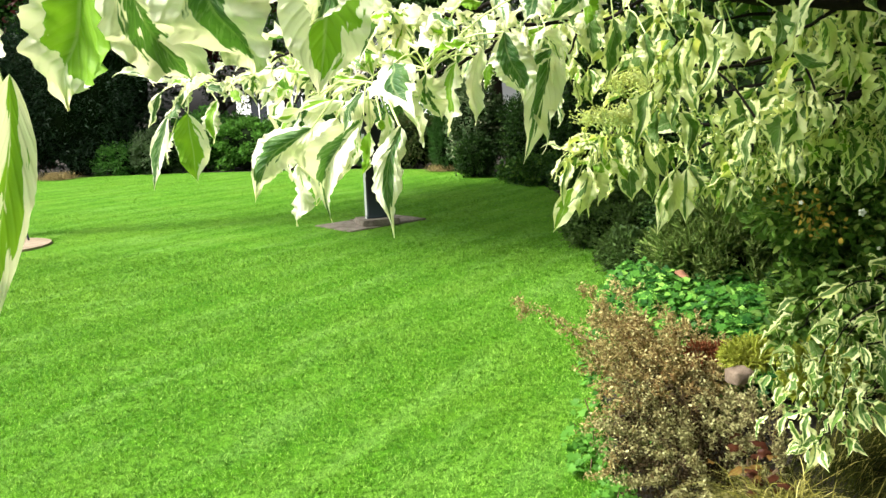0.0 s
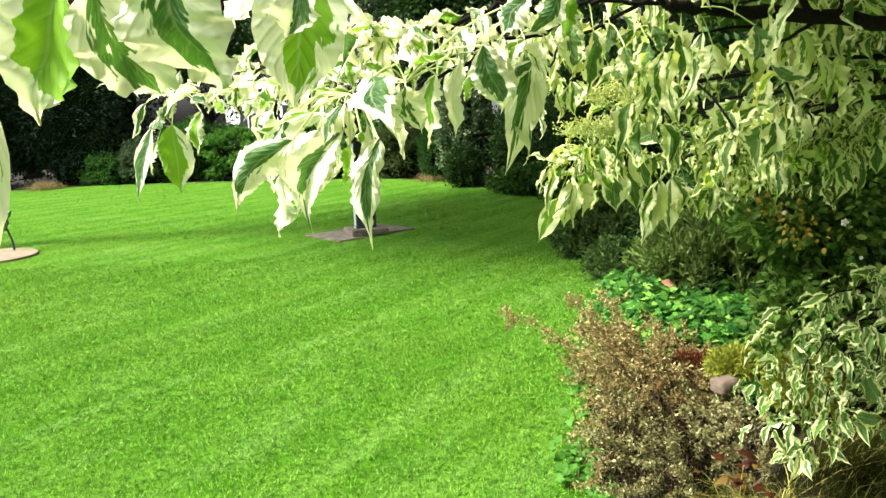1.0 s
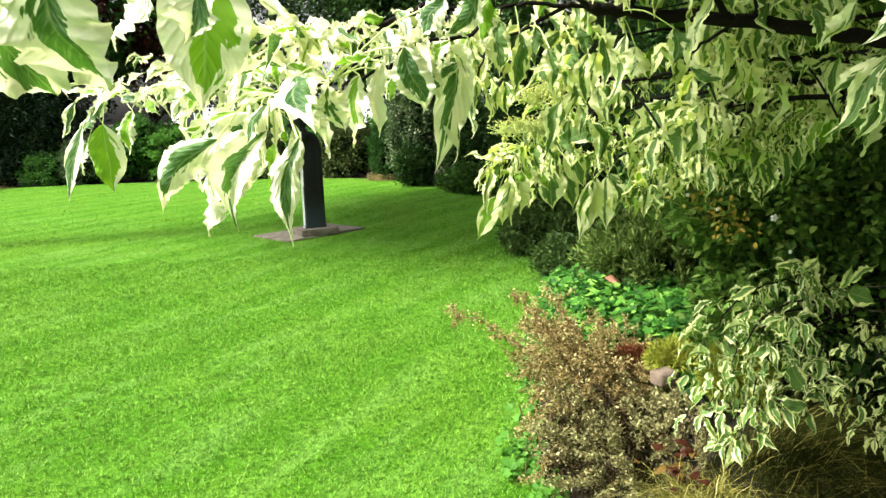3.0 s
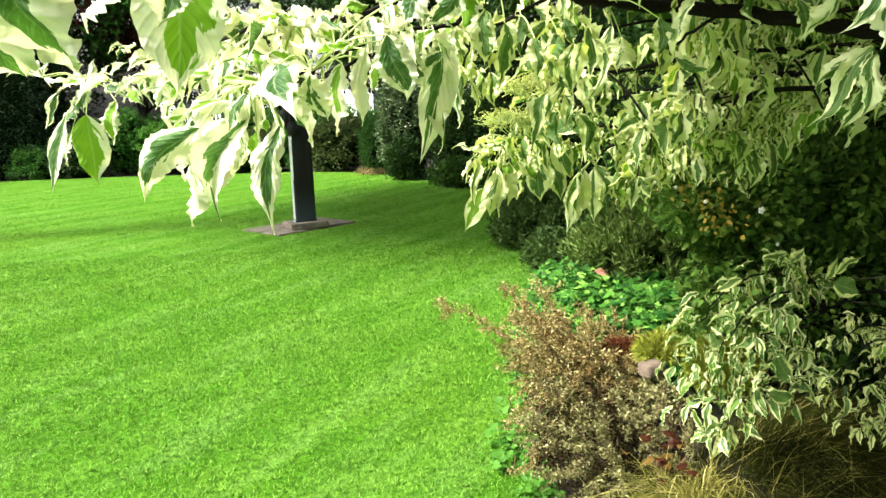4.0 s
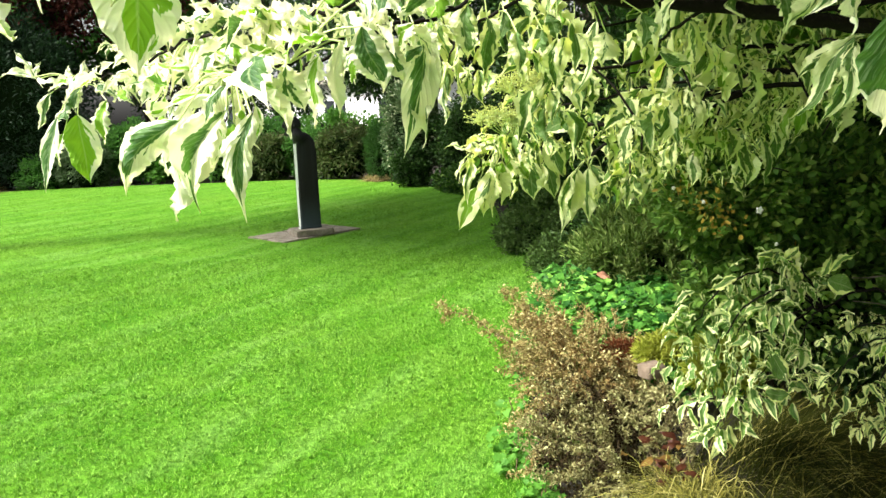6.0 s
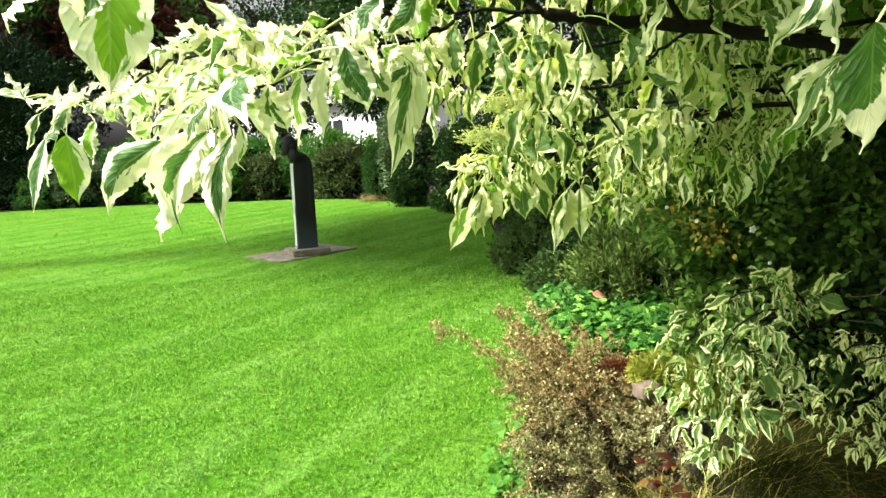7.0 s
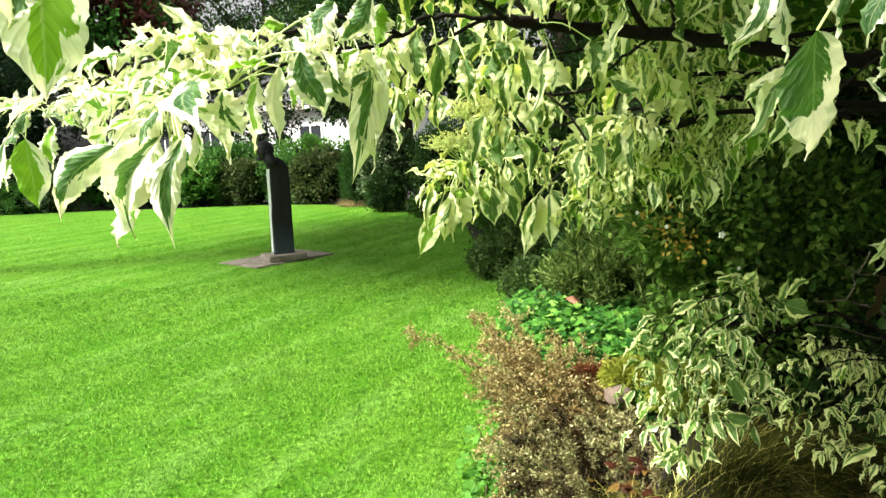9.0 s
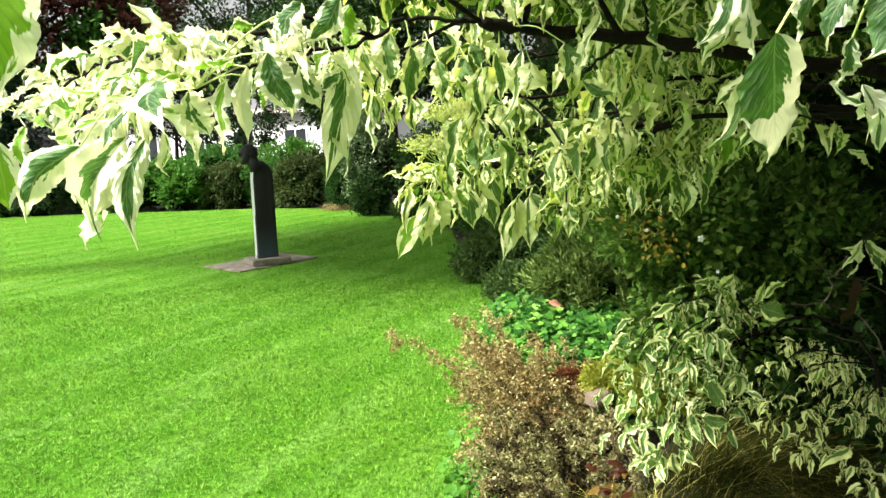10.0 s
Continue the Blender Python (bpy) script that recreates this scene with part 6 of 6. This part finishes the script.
TOP_SHAPES = [near_shape(700 + q, True, (-0.1, 0.5), 0.5) for q in range(20)]
rosette_parts(TOP_HUBS, 5, 7, 0.048, 0.35, TOP_SHAPES)
rosette_parts(TOP_HUBS[::2] + rng.normal(0, 0.025, TOP_HUBS[::2].shape) + np.array([0, 0.05, 0.01]), 4, 6, 0.046, 0.45, TOP_SHAPES)
rosette_parts(TOP_HUBS_MORE, 4, 6, 0.046, 0.6, TOP_SHAPES)
LIMB_HUBS = np.array([(0.296, 1.42, 1.824), (0.335, 1.50, 1.794), (0.384, 1.50, 1.827), (0.445, 1.60, 1.795), (0.470, 1.55, 1.837), (0.702, 1.55, 1.836), (0.776, 1.62, 1.812), (0.767, 1.50, 1.831), (0.885, 1.62, 1.805), (0.893, 1.55, 1.832), (0.728, 1.70, 1.773), (0.814, 1.75, 1.765)])
rosette_parts(LIMB_HUBS, 4, 6, 0.058, 1.3)
SHOOT_HUBS = np.array([(0.189, 1.30, 1.783), (0.226, 1.32, 1.803), (0.262, 1.34, 1.769), (0.230, 1.30, 1.744), (0.170, 1.28, 1.798), (0.200, 1.36, 1.750)])
rosette_parts(SHOOT_HUBS, 4, 5, 0.050, 1.0, TOP_SHAPES)
HIGH_HUBS = np.array([(0.505, 1.40, 1.855), (0.557, 1.42, 1.854), (0.612, 1.42, 1.857), (0.672, 1.44, 1.851), (0.739, 1.44, 1.854), (0.803, 1.46, 1.849), (0.293, 1.50, 1.794), (0.342, 1.58, 1.761), (0.301, 1.55, 1.733), (0.377, 1.70, 1.726)])
rosette_parts(HIGH_HUBS, 4, 5, 0.056, 1.6)
along = whorls(limb, 0.06, 0.5) + np.array([0, 0.05, -0.02])
rosette_leaves(along[along[:, 0] < 0.78], 3, 5, 0.062, 1.4)


def side_twigs(centers, line, step=2):
    for c in centers[::step]:
        j = np.argmin(np.linalg.norm(line - c, axis=1))
        if np.linalg.norm(line[j] - c) > 0.03:
            bm = bmesh.new()
            tube(bm, smooth_line([line[j], (line[j] + c) / 2 + np.array([0, 0, 0.01]), c], 3), 0.0022, 5)
            part("twig", bm, M_BARK, dogwood)


for line, h in zip(LINES[3:], hubs[3:]):
    side_twigs(h, line)

rng = np.random.default_rng(29)
# upper tiers of the crown, over and behind the viewer; unseen, added for shade
crown = []
for z, n, r0, r1 in ((2.16, 620, 0.4, 2.5), (2.47, 1900, 0.4, 2.85), (2.95, 1900, 0.4, 4.2), (3.5, 1300, 0.3, 4.0), (4.1, 420, 0.2, 2.8), (4.6, 60, 0.0, 0.9)):
    a, r = rng.uniform(0, 6.283, n), np.sqrt(rng.uniform(r0 ** 2, r1 ** 2, n))
    crown.append(np.stack([2.75 + r * np.cos(a), 1.75 + r * np.sin(a), z + rng.normal(0, 0.10, n) - 0.05 * r], 1))
    for i in range(7):
        t = 6.283 * i / 7 + z
        bough([(2.75, 1.75, z - 0.35), (2.75 + 0.5 * r1 * math.cos(t), 1.75 + 0.5 * r1 * math.sin(t), z - 0.05), (2.75 + r1 * math.cos(t), 1.75 + r1 * math.sin(t), z - 0.08)], 0.02, 0.004, jitter=0.02)
crown = np.concatenate(crown)
# trimmed on the left to let sun in, and kept out of view
crown = crown[crown[:, 0] > np.where(crown[:, 2] < 2.6, 0.20, 0.05)]
crown = crown[(crown[:, 2] > 2.27) | (crown[:, 0] > 1.5) | (crown[:, 1] < -0.3)]
rosette_leaves(crown, 6, 8, 0.15, 0.5, green=(0.5, 0.95), rows=5, cols=3)

rng = np.random.default_rng(30)
# single leaves
LINES.append(bough([(0.459, 1.42, 1.813), (0.20, 1.10, 1.90), (0.06, 0.86, 1.86), (-0.05, 0.78, 1.84), (-0.16, 0.76, 1.82), (-0.24, 0.80, 1.80)], 0.004, 0.0012))
LINES.append(bough([(0.475, 2.05, 1.56), (0.45, 2.05, 1.545), (0.418, 2.05, 1.547), (0.379, 2.05, 1.558)], 0.0016, 0.0008, "twig"))
ALL_LINES = np.concatenate(LINES)
for (bunch, hub), group in SINGLE_LEAVES.items():
    for row in group:
        b = hang_leaf(row)
        j = int(np.argmin(np.linalg.norm(ALL_LINES - np.array(b), axis=1)))
        if hub and (b - Vector(HUBS[hub])).length < 0.16:
            stalk(b, HUBS[hub])
        elif (b - Vector(ALL_LINES[j])).length < 0.13:
            stalk(b, ALL_LINES[j])


def flower_head(center, w, h, n):
    """Flat-topped head of small greenish-yellow buds on branching stalks."""
    c = np.array(center)
    root_p = c + np.array([0.02, 0.01, -0.045])
    head = link("flower_head", bpy.data.meshes.new("flower_head"), M_PETIOLE, dogwood)
    bm = bmesh.new()
    buds = []
    for i in range(14):
        a, r = rng.uniform(0, 6.283), math.sqrt(rng.uniform(0.02, 1))
        e = c + np.array([w * r * math.cos(a), 0.7 * w * r * math.sin(a), h * (1 - r * r) - 0.01])
        tube(bm, smooth_line([root_p, (root_p + e) / 2 + np.array([0, 0, -0.008]), e], 3), 0.0009, 4)
        for j in range(n):
            q = e + rng.normal(0, 1, 3) * np.array([0.014, 0.012, 0.008])
            buds.append(q)
            if j % 3 == 0:
                tube(bm, [e - np.array([0, 0, 0.008]), q], 0.0006, 3)
    bm.to_mesh(head.data)
    bm.free()
    head.matrix_parent_inverse = Matrix.Translation(-Vector(TREE_BASE))
    tagged(head, "greenish-yellow flat flower head")
    t = (1 + 5 ** 0.5) / 2
    v = np.array([(-1, t, 0), (1, t, 0), (-1, -t, 0), (1, -t, 0), (0, -1, t), (0, 1, t), (0, -1, -t), (0, 1, -t), (t, 0, -1), (t, 0, 1), (-t, 0, -1), (-t, 0, 1)]) / 1.9
    f = np.array([(0, 11, 5), (0, 5, 1), (0, 1, 7), (0, 7, 10), (0, 10, 11), (1, 5, 9), (5, 11, 4), (11, 10, 2), (10, 7, 6), (7, 1, 8), (3, 9, 4), (3, 4, 2), (3, 2, 6), (3, 6, 8), (3, 8, 9), (4, 9, 5), (2, 4, 11), (6, 2, 10), (8, 6, 7), (9, 8, 1)])
    b = np.array(buds)
    m = len(b)
    scatter("bud_mass", (v, f, v[:, :2]), b, rng.normal(0, 1, (m, 3)), rng.normal(0, 1, (m, 3)), rng.uniform(0.0011, 0.0023, m), F_BUD, head)


FLOWER_A, FLOWER_B = (0.490, 1.76, 1.692), (0.432, 1.76, 1.640)
F_BUD = foliage_mat("flower_bud", (0.42, 0.48, 0.11), (0.62, 0.66, 0.24), None, 0.5, 0.2, 9.0)
flower_head(FLOWER_A, 0.076, 0.032, 84)
flower_head(FLOWER_B, 0.050, 0.018, 60)
flower_head((-0.02, 1.36, 1.735), 0.035, 0.015, 14)

# thin pale stalks with narrow curled leaves at the outer fringe
for i in range(16):
    hub = Vector((0.475, 2.05, 1.584)) if i % 3 else Vector((0.56, 2.08, 1.585))
    end = hub + Vector((rng.uniform(-0.085, 0.05), rng.uniform(-0.04, 0.03), rng.uniform(-0.075, -0.005)))
    stalk(end, hub, 0.0011)
    tip = end + Vector((rng.uniform(-0.025, 0.015), rng.uniform(-0.01, 0.01), rng.uniform(-0.06, -0.03)))
    hang_leaf((*end, *tip, rng.uniform(0.010, 0.018), rng.uniform(-40, 40), rng.uniform(-0.2, 0.3), 0.9, 0.0))

# a small shoot low on the tree, with one dead brown leaf
bough([(1.95, 1.78, 1.66), (1.62, 1.76, 1.60), (1.409, 1.75, 1.513), (1.35, 1.72, 1.447), (1.299, 1.70, 1.411), (1.283, 1.70, 1.377), (1.279, 1.70, 1.336)], 0.0035, 0.0008, "twig")
for row in SHOOT:
    hang_leaf(row)
big_leaf("dead_leaf", "withered brown hanging leaf", (1.279, 1.70, 1.336), (1.274, 1.69, 1.225), 0.036, foliage_mat("withered_leaf", (0.030, 0.020, 0.010), (0.075, 0.048, 0.020), None, 0.7, 0.15, 30.0), (0.2, -1, 0.2), 5, dogwood)

# ---- low shoots of a second variegated dogwood in the bank ----
rng = np.random.default_rng(31)
low = thing("dogwood_shrub", (1.95, 2.35, 0.40), "low variegated dogwood shoots over the sedge", "shrub")


def low_bough(pts, r0, r1):
    line = smooth_line(pts, 5, 0.004)
    bm = bmesh.new()
    tube(bm, line, [r0 + (r1 - r0) * i / (len(line) - 1) for i in range(len(line))], 7)
    part("branch", bm, M_BARK, low, smooth=True)
    return line


ARMS = [
    [(1.95, 2.35, 0.38), (1.80, 2.30, 0.95), (1.598, 2.3, 1.094), (1.324, 2.12, 1.105)],
    [(1.324, 2.12, 1.105), (1.255, 2.1, 1.193), (1.204, 2.08, 1.274)],
    [(1.324, 2.12, 1.105), (1.212, 2.05, 1.236), (1.106, 2.02, 1.279)],
    [(1.324, 2.12, 1.105), (1.167, 2.08, 1.218), (1.04, 2.05, 1.206), (0.964, 2.1, 1.087), (0.942, 2.15, 0.974)],
]
ARMS += [
    [(1.324, 2.12, 1.105), (1.141, 2.0, 1.194), (1.03, 1.98, 1.15), (0.976, 2.02, 1.014), (0.948, 2.06, 0.914)],
    [(1.324, 2.12, 1.105), (1.171, 2.0, 1.135), (1.052, 1.95, 1.087), (1.003, 1.98, 0.945), (0.983, 2.0, 0.845)],
    [(1.324, 2.12, 1.105), (1.214, 2.05, 1.104), (1.121, 2.0, 1.023), (1.095, 2.02, 0.93)],
    [(1.324, 2.12, 1.105), (1.274, 2.1, 1.071), (1.209, 2.05, 0.985), (1.179, 2.05, 0.905)],
    [(1.324, 2.12, 1.105), (1.217, 2.1, 1.143), (1.119, 2.12, 1.092), (1.055, 2.15, 0.918)],
]
ARMS_FAR = [
    [(1.95, 2.35, 0.40), (2.02, 2.45, 0.75), (2.11, 2.45, 0.759), (1.983, 2.5, 0.84)],
    [(1.983, 2.5, 0.84), (1.766, 2.4, 0.933), (1.619, 2.38, 0.964), (1.516, 2.36, 0.911), (1.459, 2.36, 0.827)],
    [(1.983, 2.5, 0.84), (1.712, 2.35, 0.934), (1.582, 2.32, 0.918), (1.482, 2.3, 0.811), (1.465, 2.3, 0.751)],
    [(1.983, 2.5, 0.84), (1.751, 2.35, 0.895), (1.634, 2.3, 0.85), (1.561, 2.28, 0.741), (1.548, 2.28, 0.698)],
    [(1.983, 2.5, 0.84), (1.762, 2.3, 0.874), (1.664, 2.25, 0.813), (1.584, 2.22, 0.728)],
]
ARMS_FAR += [
    [(1.983, 2.5, 0.84), (1.8, 2.3, 0.854), (1.72, 2.25, 0.791), (1.651, 2.2, 0.713), (1.677, 2.18, 0.668)],
    [(1.983, 2.5, 0.84), (1.829, 2.3, 0.834), (1.806, 2.25, 0.748), (1.744, 2.2, 0.635)],
    [(1.983, 2.5, 0.84), (1.877, 2.5, 0.935), (1.797, 2.5, 0.948), (1.645, 2.48, 0.967)],
]
LOW_SHAPES = []
for q in range(16):
    r = np.random.default_rng(500 + q)
    v, f, uv = blade_shape(14, 7, r.uniform(0.30, 0.46), r.uniform(0.1, 0.6), r.uniform(0.1, 0.9), r.uniform(0.04, 0.09), r.uniform(1.0, 2.4), r.uniform(0, 6.28), r.uniform(-0.9, 0.9), r.uniform(0.38, 0.52), r.uniform(-0.2, 0.8), 0.26)
    n = len(v)
    me = raw_mesh("leaf", v, f.ravel(), 4, uv, [("seed", np.full(n, r.uniform(0, 1))), ("green", np.full(n, r.uniform(0.40, 0.78))), ("tip", np.full(n, r.uniform(0.8, 1.0))), ("young", np.full(n, 0.3 if q % 3 == 0 else 0.0)), ("pale", np.full(n, 0.85))])
    me.materials.append(M_VAR_LOW)
    LOW_SHAPES.append(me)

LOW_LEAVES = [
    (1.146, 2.020, 1.265, 1.075, 2.000, 1.277, 0.031, 0, 0.60, 0.90, 0.0),
    (1.161, 2.020, 1.261, 1.180, 2.000, 1.303, 0.031, 0, 0.30, 0.90, 0.0),
    (1.055, 2.050, 1.217, 0.993, 2.080, 1.178, 0.026, 10, 0.45, 0.90, 0.0),
    (1.177, 1.980, 1.215, 1.147, 1.970, 1.263, 0.037, 0, 0.55, 0.90, 0.0),
    (1.189, 1.920, 1.239, 1.214, 1.920, 1.293, 0.020, 0, 0.35, 0.90, 0.0),
    (1.201, 1.900, 1.255, 1.253, 1.880, 1.300, 0.022, 0, 0.30, 0.90, 0.0),
    (1.176, 1.870, 1.242, 1.229, 1.850, 1.217, 0.049, 0, 0.80, 0.95, 0.0),
]
LOW_LEAVES += [
    (1.105, 1.970, 1.047, 1.141, 1.950, 0.969, 0.047, 0, 0.85, 0.90, 0.0),
    (1.098, 1.980, 0.941, 1.159, 1.970, 0.934, 0.037, 0, 0.80, 0.90, 0.0),
    (1.144, 2.330, 0.701, 1.045, 2.300, 0.669, 0.048, 0, 0.75, 0.90, 0.0),
    (1.144, 2.330, 0.701, 1.125, 2.340, 0.585, 0.030, 10, 0.15, 0.90, 0.0),
    (1.180, 2.340, 0.697, 1.199, 2.340, 0.614, 0.033, -10, 0.25, 0.90, 0.0),
    (0.999, 2.100, 1.070, 1.039, 2.080, 1.023, 0.037, 0, 0.85, 1.00, 0.0),
    (1.509, 2.000, 0.825, 1.420, 2.000, 0.760, 0.028, 0, 0.40, 0.90, 0.0),
]
for row in LOW_LEAVES:
    hang_leaf(row, low, M_VAR_LOW)

for arms, hang, size in ((ARMS, 0.9, 0.048), (ARMS_FAR, 1.0, 0.046)):
    places = []
    for i, pts in enumerate(arms):
        line = low_bough(pts, 0.006 if i == 0 else 0.003, 0.003 if i == 0 else 0.0010)
        if i:
            places.append(whorls(line, 0.030 if arms is ARMS else 0.046, 0.42, 0.04, 0.3))
    places = np.concatenate(places)
    if arms is ARMS:
        rosette_parts(places, 3, 5, size, hang, LOW_SHAPES, low)
        continue
    rosette_leaves(places, 4, 6, size, hang, M_VAR_LOW, parent=low, perky=True, green=(0.20, 0.55), young=0.95, pale=0.55)
